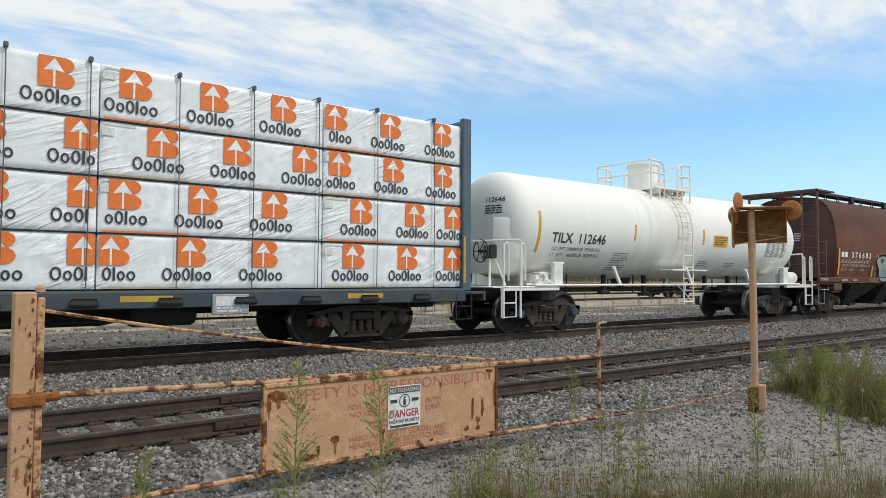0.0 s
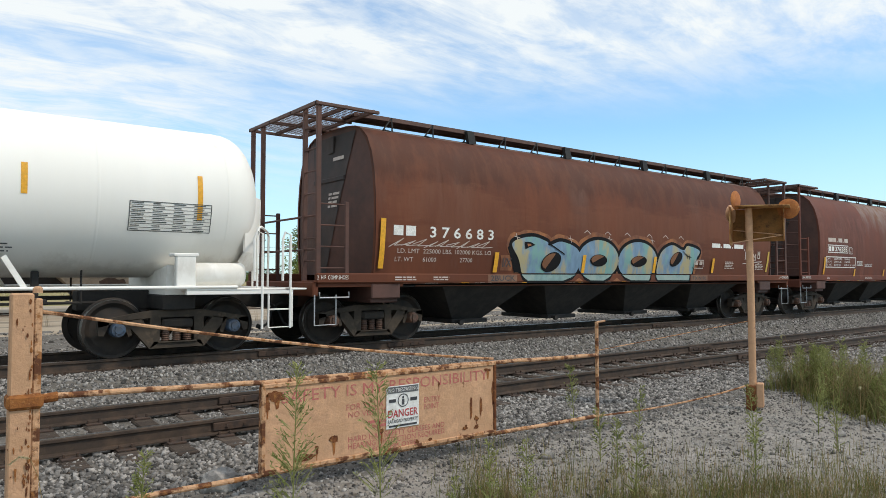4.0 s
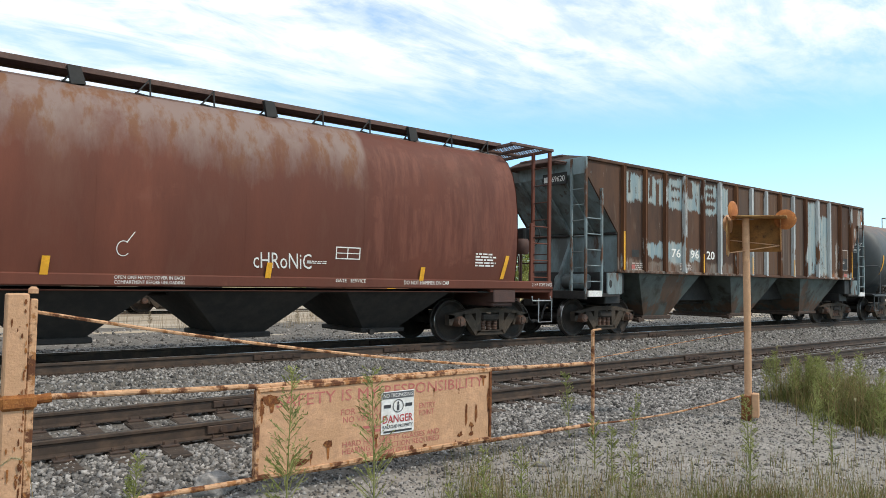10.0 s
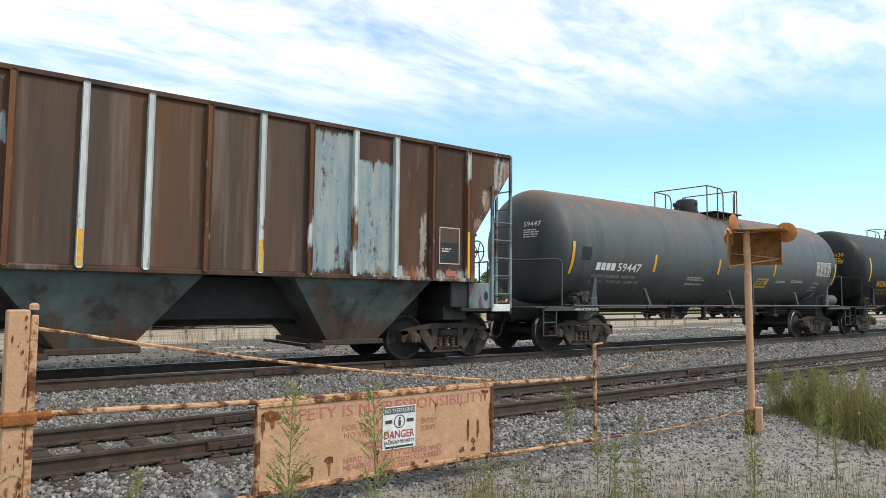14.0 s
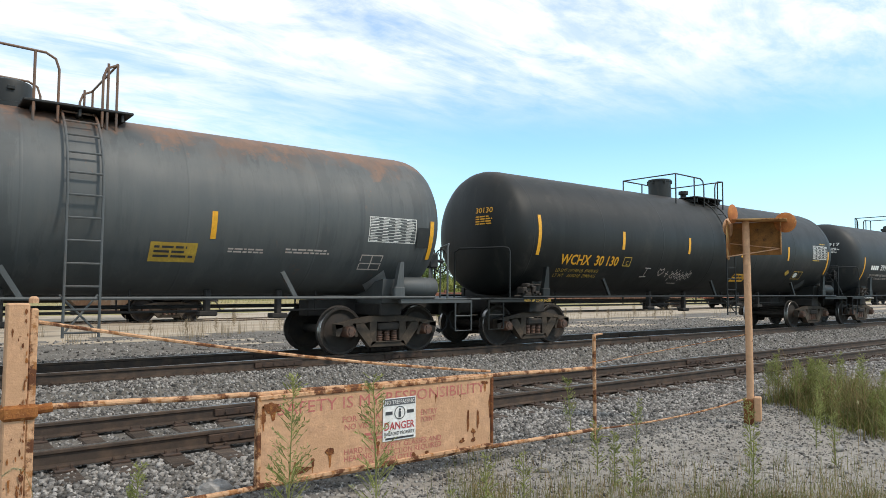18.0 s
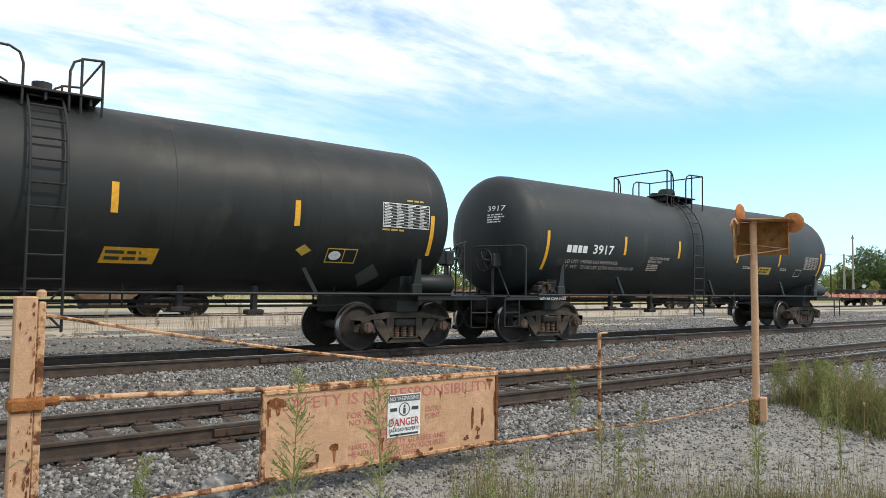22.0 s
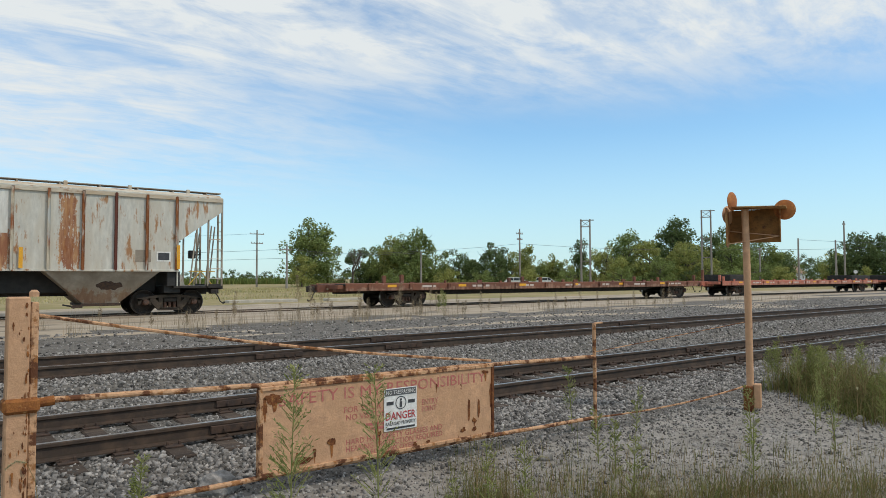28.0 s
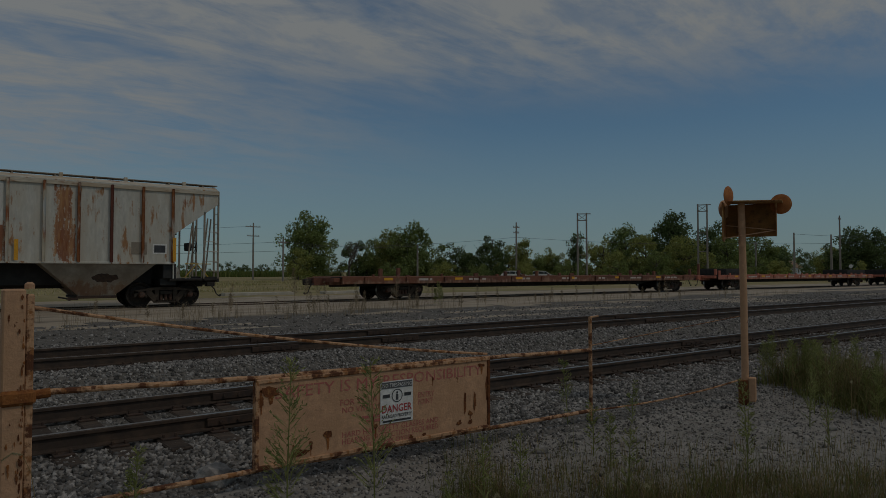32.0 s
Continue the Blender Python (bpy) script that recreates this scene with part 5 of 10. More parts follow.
    if paint != "tank_white":
        part("sill_lettering", Flat().words("WITH HF COMP SHOES", 0, 0, 0.055, 0.85).on(lambda u_, v_: (X(trucks[0]) - 0.75 + u_, -1.496, 0.988 + v_)), M["yellow_old" if paint == "tank_black" else "letter"], car, "small stencilled words")
    for q, d_ in ((X(ladder_x) - 2.6, 0.34), (X(ladder_x) - 0.9, 0.42), (X(ladder_x) + 2.1, 0.30), (X(ladder_x) + 3.4, 0.36)):
        hang = Build().box(q - 0.05, q + 0.05, -0.62, -0.50, bot - d_, bot + 0.10, 0.015).box(q - 0.16, q + 0.16, -0.66, -0.46, bot - d_ - 0.05, bot - d_ + 0.04, 0.02)
        part("pipe_hanger", hang, M["under"], car, "bracket under the tank")

    # ladder, platform, railing and fittings on top
    lx = X(ladder_x)
    lad = Build()
    for s in (-1, 1):
        pts = [(lx + s * 0.23, -R - 0.10, 0.55), (lx + s * 0.23, -R - 0.10, cz)]
        pts += [(lx + s * 0.23, -(R + 0.10) * math.cos(a), cz + (R + 0.10) * math.sin(a)) for a in (radians(k) for k in range(10, 75, 8))]
        lad.tube(pts, 0.02, 8)
    if paint == "tank_white":
        part("step_board", Build().box(lx - 0.82, lx + 0.82, -R - 0.16, -R + 0.25, 1.47, 1.51, 0.01), M[rail_paint], car, "narrow board across the ladder's foot")
    for s in (-1, 1):
        lad.tube([(lx + s * 0.23, -R - 0.1, 0.6), (lx - s * 0.25, -R + 0.15, 1.15)], 0.016, 6)
    ladder = part("ladder", lad, M[rail_paint], car, "steel ladder curving up over the tank")
    steps = [(-R - 0.10, 0.62 + i * (cz - 0.62) / 6) for i in range(6)] + [(-(R + 0.10) * math.cos(radians(k)), cz + (R + 0.10) * math.sin(radians(k))) for k in range(0, 75, 12)]
    for y_, z_ in steps:
        part("rung", Build().tube([(lx - 0.23, y_, z_), (lx + 0.23, y_, z_)], 0.016, 6), M[rail_paint], ladder)
    p0, p1, ptop = X(plat[0]), X(plat[1]), plat[2]
    zt = cz + R
    pl = Build()
    zp = zt - 0.06
    pl.box(lx - 0.75, lx + 0.75, -0.95, -0.35, zp, zp + 0.04, 0.01)
    pl.box(lx - 0.75, lx + 0.75, 0.35, 0.95, zp, zp + 0.04, 0.01)
    for q in (-0.6, 0.0, 0.6):
        pl.box(lx + q - 0.02, lx + q + 0.02, -0.9, 0.9, zp - 0.12, zp, 0.005)
    part("platform", pl, M["black" if paint != "tank_white" else "tank_white"], car, "small grated platform on the tank")
    # two guard cages, left and right of the ladder, with a rail across each outer end
    r_ = 0.026 if paint == "tank_white" else 0.02
    gap0, gap1 = (lx - 0.30, lx + 0.30) if gap is None else (X(gap[0]), X(gap[1]))
    zm = (zp + ptop) / 2 + 0.05
    for a, c in ((p0, gap0), (p1, gap1)):
        s = 1 if c > a else -1
        for sy in (-0.92, 0.92):
            rl = Build().tube([(a, sy, zp - 0.3), (a, sy, ptop)], r_, 8)
            rl.tube([(a, sy, ptop), (c - s * 0.18, sy, ptop - 0.02), (c - s * 0.05, sy, ptop - 0.09), (c, sy, ptop - 0.24), (c, sy, zp - 0.25)], r_, 8)
            rl.tube([(a + (c - a) * 0.65, sy, ptop - 0.01), (a + (c - a) * 0.65, sy, zp - 0.28)], r_, 8)
            if paint == "tank_white":
                rl.tube([(a, sy, zm), (c, sy, zm - 0.02)], r_ * 0.9, 8)
            if paint == "tank_white":
                rl.box(min(a, c), max(a, c), sy - 0.012, sy + 0.012, zp + 0.02, zp + 0.17, 0.004)
            part("platform_railing", rl, M[rail_paint], car, "pipe railing beside the top platform")
        rl = Build()
        for z_ in ((ptop, zm) if paint == "tank_white" else (ptop,)):
            rl.tube([(a, -0.92, z_), (a, 0.92, z_)], r_ * 0.9, 8)
        part("cross_rail", rl, M[rail_paint], car)
    for fx, r, h0, h1, shape, fmat in fittings:
        fb = Build()
        fx = X(fx)
        if shape == "drum":
            fb.lathe([(r, zt - 0.06), (r, h1 - 0.05), (r * 1.06, h1 - 0.05), (r * 1.06, h1), (r * 0.9, h1 + 0.02), (0, h1 + 0.03)], 24, "z", (fx, 0, 0))
            for i in range(6):
                a = math.pi * i / 3
                fb.box(fx + r * math.cos(a) - 0.03, fx + r * math.cos(a) + 0.03, r * math.sin(a) - 0.03, r * math.sin(a) + 0.03, h1 - 0.12, h1 - 0.02, 0.008)
        elif shape == "dome":
            fb.lathe([(r * 1.08, zt - 0.06), (r * 1.08, zt + 0.03), (r, zt + 0.04), (r, h1 - 0.09), (r * 0.94, h1 - 0.04), (r * 0.7, h1 - 0.005), (0, h1 + 0.01)], 24, "z", (fx, 0, 0)).box(fx - 0.04, fx + 0.06, -r - 0.03, -r + 0.02, h1 - 0.2, h1 - 0.14, 0.01)
        else:
            fb.lathe([(r, zt - 0.05), (r, h1 - 0.1), (r * 1.6, h1 - 0.1), (r * 1.6, h1), (0, h1)], 12, "z", (fx, 0, 0))
        part("manway" if r > 0.16 else "valve", fb, M[fmat], car, "bolted manway cover" if r > 0.16 else "top valve")
    add_ends(car, ends[0] - 0.1, ends[1] + 0.1)

    def mark_head(flat, mat, nm="end_lettering", label=""):
        """Paint on the domed end that faces -X: u to the right seen from outside."""
        def place(u, v):
            r = min(R * 0.99, math.hypot(u, v - cz))
            a = math.asin((r / R) ** (1 / bend_))
            return (X(tip0) + head * (1 - math.cos(a) ** bend_) - 0.012, -u, v)
        return part(nm, flat.on(place), M[mat], tank, label)

    HEADS.append(mark_head)
    return car, mark, tank


rnd = random.Random(3)
# white tank car
car, mark, tank = tank_car("tank_car", "clean white tank car with black numbers and yellow strips", 17.0, (11.7, 22.3), 10.42, 23.8, 1.28, 2.53, "tank_white", 16.97,
                           (15.95, 17.80, 4.53), [(16.82, 0.42, 3.8, 4.58, "drum", "tank_white"), (17.6, 0.09, 3.8, 4.2, "valve", "tank_white")],
                           [(11.29, 1.85, 2.79, 0.08), (14.79, 2.24, 2.65, 0.08), (17.93, 2.23, 2.66, 0.08), (20.13, 2.42, 2.86, 0.08), (22.56, 2.16, 2.88, 0.08)], cap="bearing_blue", rail_paint="tank_white", end_rail=2.1, gap=(16.55, 17.18))
mark(Flat().words("TILX  112646", 11.72, 2.10, 0.225, 1.92, bold=0.02), "ink", "reporting_mark", "black reporting mark")
mark(Flat().words("LD LMT 196400 LB  89100 KG", 11.8, 1.92, 0.08, 1.72).words("LT  WT    66600 LB  30200 KG", 11.8, 1.78, 0.08, 1.72), "ink", "weight_lettering")
f = Flat()
f.bars(14.1, 1.45, 14.85, 1.92, 8, rnd, 0.3).bars(18.05, 1.6, 18.6, 1.78, 3, rnd, 0.35).bars(19.5, 1.6, 20.1, 1.75, 3, rnd, 0.35)
mark(f, "print_grey", "stencil", "small black print")
f = Flat().rect(18.45, 2.19, 19.2, 2.52)
mark(f, "yellow", "placard", "yellow information panel")
mark(Flat().bars(18.52, 2.22, 19.14, 2.49, 4, rnd, 0.4), "print_grey", "stencil", off=0.01)
mark(Flat().table(21.5, 1.97, 22.75, 2.42, 8, rnd), "tank_grey", "stencil", "table of small print")
for s, e in ((1, 10.42), (-1, 23.78)):
    shield = Build()
    base_x = e - 17.0 - s * 0.06
    folds = [(-1.13, s * 0.46), (-0.95, s * 0.20), (-0.7, s * 0.02), (0.7, s * 0.02), (0.95, s * 0.20), (1.13, s * 0.46)]
    rows_ = [(1.36, 0.62), (1.68, 0.94), (2.58, 1.0), (2.64, 0.97)]
    for back_ in (0.0, s * 0.02):
        shield.add([(base_x + back_ + dx + (0.05 * s if z_ < 1.5 else 0), y_ * k_, z_) for z_, k_ in rows_ for y_, dx in folds],
                   [(r * 6 + c, r * 6 + c + 1, r * 6 + c + 7, r * 6 + c + 6) for r in range(3) for c in range(5)])
    part("head_shield", shield, M["tank_white"], car, "white steel shield over the tank's end")
for s, e in ((-1, 11.7 - 1.75 - 17.0), (1, 22.3 + 1.75 - 17.0)):
    for q in (0.0, 0.5):
        a = e - s * (0.02 + q)
        grab = Build().tube([(a, -1.49, 0.40), (a, -1.49, 1.98), (a - s * 0.10, -1.49, 2.02), (a - s * 0.14, -1.49, 1.9), (a - s * 0.14, -1.49, 1.2)], 0.022, 8)
        part("grab_iron", grab, M["tank_white"], car, "white grab irons at the corners")

# grey tank car with a rust-stained top
car, mark, tank = tank_car("tank_car", "weathered dark grey tank car with a rusty top", 85.3, (79.05, 91.58), 77.75, 92.88, 1.44, 2.57, "tank_grey", 86.1,
                           (84.9, 86.6, 4.72), [(85.25, 0.33, 4.0, 4.42, "dome", "tank_slate"), (84.7, 0.07, 4.0, 4.25, "valve", "black")],
                           [(78.35, 1.86, 2.62, 0.09), (81.6, 2.0, 2.45, 0.09), (84.71, 2.01, 2.45, 0.09), (88.0, 2.05, 2.49, 0.09), (92.35, 1.85, 2.6, 0.09)], brake_end=1)
mark(Flat().rect(79.25, 1.98, 79.41, 2.16).rect(79.45, 1.98, 79.60, 2.16).rect(79.64, 1.98, 79.78, 2.16).rect(79.82, 1.98, 79.98, 2.16).words("59447", 80.08, 1.97, 0.2, 0.95, bold=0.01), "letter", "reporting_mark", "white reporting mark")
mark(Flat().words("LD LMT 191500 LB   86850 KG", 79.2, 1.80, 0.07, 1.7).words("LT WT     71500 LB   32450 KG", 79.2, 1.67, 0.07, 1.95), "letter_faded", "weight_lettering")
f = Flat()
for u0, v0, u1, v1, r in ((83.25, 1.80, 84.2, 1.92, 2), (83.28, 1.67, 84.2, 1.75, 1), (88.28, 1.84, 89.02, 1.93, 2), (89.29, 1.86, 90.31, 1.96, 2)):
    f.bars(u0, v0, u1, v1, r, rnd)
f.border(90.83, 1.62, 91.31, 1.9, 0.02).rect(91.06, 1.62, 91.085, 1.9).rect(90.83, 1.73, 91.31, 1.75)
mark(f, "letter_faded", "stencil", "small white print")
mark(Flat().table(90.9, 2.14, 91.97, 2.61, 8, rnd), "letter", "stencil", "table of small print")
mark(Flat().rect(87.06, 1.67, 87.78, 1.97), "yellow_old", "placard", "faded yellow panel")
mark(Flat().bars(87.12, 1.72, 87.74, 1.93, 3, rnd, 0.5), "ink", "placard_print", "", 0.010)
mark(Flat().rect(78.65, 2.2, 79.0, 2.52), "black", "placard_holder", "dark square placard holder")
mark(Flat().rect(92.0, 2.08, 92.27, 2.46), "tank_slate", "placard_holder", "dark square placard holder", 0.02)
mark(Flat().poly([(91.14, 1.36), (91.42, 1.64), (91.70, 1.36), (91.42, 1.20)]), "aluminium", "placard_holder", "grey diamond placard holder", 0.03)

# black tank car
car, mark, tank = tank_car("tank_car", "glossy black tank car with yellow lettering", 102.6, (95.6, 109.57), 94.42, 110.68, 1.48, 2.60, "tank_black", 103.25,
                           (101.5, 104.0, 4.62), [(102.05, 0.33, 4.0, 4.58, "drum", "tank_slate"), (103.3, 0.09, 4.0, 4.36, "valve", "black")],
                           [(95.37, 2.05, 2.95, 0.1), (98.39, 2.28, 2.73, 0.1), (101.3, 2.27, 2.72, 0.1), (104.12, 2.27, 2.72, 0.1), (107.02, 2.26, 2.7, 0.1), (109.9, 1.86, 2.64, 0.09)], brake_end=1)
mark(Flat().words("WCHX  30 130", 96.19, 1.87, 0.225, 2.12, 0.0, 0.022), "yellow", "reporting_mark", "yellow reporting mark")
mark(Flat().words("LD LMT 197100 LB  89400 KG", 96.18, 1.69, 0.075, 1.52).words("LT WT    65900 LB  29900 KG", 96.18, 1.57, 0.075, 1.52), "yellow_old", "weight_lettering")
mark(Flat().border(98.52, 1.87, 98.82, 2.10, 0.02).words("C", 98.63, 1.91, 0.09, bold=0.01), "yellow_old", "stencil", "framed yellow plate mark")
chalk = Flat()
chalk.line([(99.2, 2.0), (99.45, 2.0)], 0.02).line([(99.32, 2.0), (99.30, 1.78)], 0.02).line([(99.16, 1.78), (99.42, 1.78)], 0.02)
chalk.line([(99.95, 1.8), (99.85, 1.92), (99.88, 2.0), (99.97, 1.94), (100.07, 2.0), (100.1, 1.9), (99.95, 1.8)], 0.02).line([(100.2, 1.9), (100.35, 1.9)], 0.02).line([(100.28, 1.98), (100.27, 1.82)], 0.02)
for i in range(6):
    u = 100.5 + i * 0.17
    chalk.line([(u, 1.98), (u - 0.03, 1.72)], 0.018).line([(u - 0.05, 1.84), (u + 0.1, 1.9)], 0.018)
    chalk.line(oval(u + 0.05, 1.84, 0.05, 0.07, 10) + [oval(u + 0.05, 1.84, 0.05, 0.07, 10)[0]], 0.016)
chalk.line([(100.6, 1.62), (101.0, 1.66)], 0.016)
chalk.v = [(a_ + 0.32, b_ - 0.17 + 0.03 * math.sin(a_ * 9)) for a_, b_ in chalk.v]
mark(chalk, "letter_faded", "chalk_scrawl", "pale chalk scrawl")
mark(Flat().rect(104.0, 1.54, 104.78, 1.78, 0.05), "yellow", "placard", "yellow information panel")
mark(Flat().bars(104.07, 1.57, 104.74, 1.75, 2, rnd, 0.55), "ink", "placard_print", "", 0.010)
f = Flat().table(108.75, 2.36, 109.82, 2.82, 8, rnd)
mark(f, "letter", "stencil", "table of small white print")
mark(Flat().bars(109.3, 2.86, 109.8, 2.92, 1, rnd).bars(108.75, 2.28, 109.35, 2.34, 1, rnd).border(107.7, 1.66, 108.32, 1.92, 0.02).rect(108.04, 1.66, 108.06, 1.92), "yellow_old", "stencil", "small yellow print")
mark(Flat().poly(oval(107.87, 1.79, 0.12, 0.08)), "letter", "stencil")
mark(Flat().poly([(107.08, 1.86), (107.23, 1.96), (107.38, 1.86), (107.23, 1.76)]), "yellow_old", "diamond_mark")
mark(Flat().poly([(108.46, 1.46), (108.73, 1.68), (109.0, 1.46), (108.73, 1.24)]), "tank_grey", "placard_holder", "grey diamond placard holder", 0.02)

# dark grey tank car, the last of the train
car, mark, tank = tank_car("tank_car", "dark slate tank car with white lettering, last in the train", 119.9, (113.62, 126.1), 112.3, 127.5, 1.42, 2.51, "tank_slate", 119.05,
                           (118.45, 120.2, 4.6), [(119.75, 0.24, 3.9, 4.28, "dome", "tank_slate"), (119.2, 0.09, 3.9, 4.1, "valve", "black"), (119.4, 0.09, 3.9, 4.12, "valve", "black")],
                           [(113.23, 1.68, 2.56, 0.09), (116.0, 2.11, 2.57, 0.09), (118.31, 2.11, 2.57, 0.09), (121.3, 2.08, 2.45, 0.09), (123.8, 2.05, 2.42, 0.09), (126.6, 1.8, 2.55, 0.09)])
mark(Flat().rect(113.88, 2.1, 114.03, 2.27).rect(114.07, 2.1, 114.22, 2.27).rect(114.26, 2.1, 114.39, 2.27).rect(114.43, 2.1, 114.58, 2.27).words("3917", 114.80, 2.1, 0.21, 0.76, bold=0.015), "letter", "reporting_mark", "white reporting mark")
mark(Flat().words("LD LMT 190900 LBS 86600 KGS", 113.92, 1.86, 0.08, 1.9).words("LT  WT   72100 LBS 32700 KGS STSV 01-90", 113.92, 1.73, 0.08, 2.6), "letter_faded", "weight_lettering")
f = Flat()
for u0, v0, u1, v1, r in ((117.05, 1.74, 117.6, 1.92, 4), (121.7, 1.92, 122.4, 2.0, 2), (123.95, 1.92, 124.4, 2.0, 2)):
    f.bars(u0, v0, u1, v1, r, rnd)
f.border(125.0, 1.75, 125.4, 1.98, 0.02)
mark(Flat().words("CONSULT OWNER BEFORE", 117.03, 2.04, 0.065, 0.88).words("REPAIRING TANK", 117.03, 1.95, 0.065, 0.58), "letter_faded", "notice_lettering", "small white words")
mark(f, "letter_faded", "stencil", "small white print")
mark(Flat().table(125.5, 2.0, 126.4, 2.4, 8, rnd), "letter_faded", "stencil")
mark(Flat().rect(122.65, 1.78, 123.4, 2.0), "yellow_old", "placard", "yellow information panel")
mark(Flat().bars(122.70, 1.81, 123.36, 1.97, 2, rnd, 0.55), "ink", "placard_print", "", 0.010)

# small numbers on the ends that face -X
for i, (words, mat_) in enumerate((("112646", "ink"), ("59447", "letter"), ("30130", "yellow"), ("3917", "letter"))):
    f = Flat().words(words, 0.35, 3.0, 0.12, 0.5, bold=0.01)
    f.bars(0.35, 2.72, 0.85, 2.94, 4, rnd)
    HEADS[i](f, mat_, label="small car number on the end")

# ---- covered hoppers with rounded sides ----
HOP_SIDE = ((1.52, 1.30), (1.585, 1.75), (1.61, 2.3), (1.60, 2.8), (1.545, 3.25), (1.44, 3.63), (1.28, 3.92), (1.06, 4.11), (0.86, 4.19), (0.55, 4.235), (0.0, 4.25))


def hop_half(z):
    for (y0, z0), (y1, z1) in zip(HOP_SIDE, HOP_SIDE[1:]):
        if z0 <= z <= z1:
            return y0 + (y1 - y0) * (z - z0) / (z1 - z0)
    return HOP_SIDE[0][0]


def round_hopper(label, x, trucks, a, c, paint, numbered):
    """a, c: the ends of the curved side in the train; the roof hatch walk and end cages reach past them."""
    car = rail_car("hopper_car", label, "hopper car", x, trucks)
    X = lambda t: t - x
    loop = [(-y, z) for y, z in HOP_SIDE] + [(y, z) for y, z in HOP_SIDE[::-1][1:]]
    b = Build()
    xs = np.linspace(0, 1, 40)
    n = len(loop)
    for t in xs:
        for y, z in loop:
            b.v.append((X(a) + (X(c) - X(a)) * t, y, z))
    for i in range(len(xs) - 1):
        for j in range(n - 1):
            b.f.append((i * n + j, i * n + j + 1, (i + 1) * n + j + 1, (i + 1) * n + j))
            b.k.append(1 if 7 <= j <= n - 9 else 0)
    body = part("body", b, [M[paint], M["hop_roof"]], car, "rounded rust-brown steel side sheets", smooth=50)

    def mark(flat, mat, nm="lettering", label_="", off=0.007):
        return part(nm, flat.on(lambda u, v: (X(u), -(hop_half(v) + off), v)), M[mat], body, label_)

    # seams between the side sheets
    for q in np.linspace(a + 1.6, c - 1.6, 6):
        bb = Build()
        col = [(y, z) for y, z in HOP_SIDE[:9]]
        for y, z in col:
            bb.v += [(X(q) - 0.02, -(y + 0.0025), z), (X(q) + 0.02, -(y + 0.0025), z)]
        for i in range(len(col) - 1):
            bb.f.append((2 * i, 2 * i + 1, 2 * i + 3, 2 * i + 2))
            bb.k.append(0)
        part("seam", bb, M[paint], body)
    # end walls: a V-shaped centre panel standing proud, and a slope sheet from it to each side
    zs = (1.30, 1.75, 2.3, 2.8, 3.25, 3.63, 3.92, 4.11)
    for s, e in ((1, a), (-1, c)):
        vee = [(0.06 + 0.80 * (z_ - 1.30) / 2.81, 0.20 - 0.20 * ((z_ - 1.30) / 2.81) ** 1.5) for z_ in zs]
        w = Build()
        for sy in (-1, 1):
            col = []
            for z_, (v_, d_) in zip(zs, vee):
                col += [(X(e) - s * d_, sy * v_, z_), (X(e) + s * 0.02, sy * hop_half(z_) * 0.985, z_)]
            w.add(col, [(2 * i, 2 * i + 1, 2 * i + 3, 2 * i + 2) for i in range(len(zs) - 1)])
        top_ = [(X(e) + s * 0.02, y_, z_) for y_, z_ in loop if z_ > 4.0]
        w.add(top_, [tuple(range(len(top_)))])
        # hop_end instead of the side paint puts the end's shade into its colour
        end_wall = part("end_wall", w, M["hop_end"], car, "sloping end sheets")
        mid = Build()
        mid.add([(X(e) - s * (d_ + 0.012), sg * (v_ + 0.02), z_) for z_, (v_, d_) in zip(zs, vee) for sg in (-1, 1)], [(2 * i, 2 * i + 1, 2 * i + 3, 2 * i + 2) for i in range(len(zs) - 1)])
        mid.box(X(e) - s * 0.10 - 0.03, X(e) - s * 0.10 + 0.03, -0.62, 0.62, 3.16, 3.25, 0.01)
        mid.box(X(e) - s * 0.05 - 0.03, X(e) - s * 0.05 + 0.03, -0.10, 0.10, 3.75, 4.1, 0.01)
        part("centre_panel", mid, M["hop_dark"], end_wall, "dark V-shaped centre panel")
        er = random.Random(int(e))
        for f_ in (Flat().bars(0.1, 3.55, 0.62, 3.68, 1, er), Flat().bars(0.05, 2.62, 0.5, 2.95, 4, er)):
            part("end_stencil", f_.on(lambda u_, v_: (X(e) - s * (0.20 - 0.20 * ((v_ - 1.30) / 2.81) ** 1.5 + 0.03), -u_ if s > 0 else u_ - 0.65, v_)), M["letter_faded"], end_wall)
        lip = Build()
        for i in range(len(loop) - 1):
            (ya, za), (yb, zb_) = loop[i], loop[i + 1]
            lip.add([(X(e) - s * 0.015, ya * 1.004, za), (X(e) - s * 0.015, yb * 1.004, zb_), (X(e) - s * 0.015, yb * 0.965, zb_ - 0.02 * (zb_ > 3.9)), (X(e) - s * 0.015, ya * 0.965, za - 0.02 * (za > 3.9))], [(0, 1, 2, 3)])
        part("end_rim", lip, M[paint], car)
    # side sills
    for sy in (-1, 1):
        sb = Build()
        sb.box(X(trucks[0]) - 1.45, X(trucks[1]) + 1.45, sy * 1.50 - 0.05, sy * 1.50 + 0.05, 1.15, 1.33, 0.02)
        sb.box(X(a) + 1.0, X(c) - 1.0, sy * 1.46 - 0.03, sy * 1.46 + 0.03, 1.08, 1.10, 0.005)
        part("side_sill", sb, M[paint], car, "long side sill")
    cs = Build().box(X(trucks[0]) + 1.2, X(trucks[1]) - 1.2, -0.16, 0.16, 0.98, 1.12, 0.02)
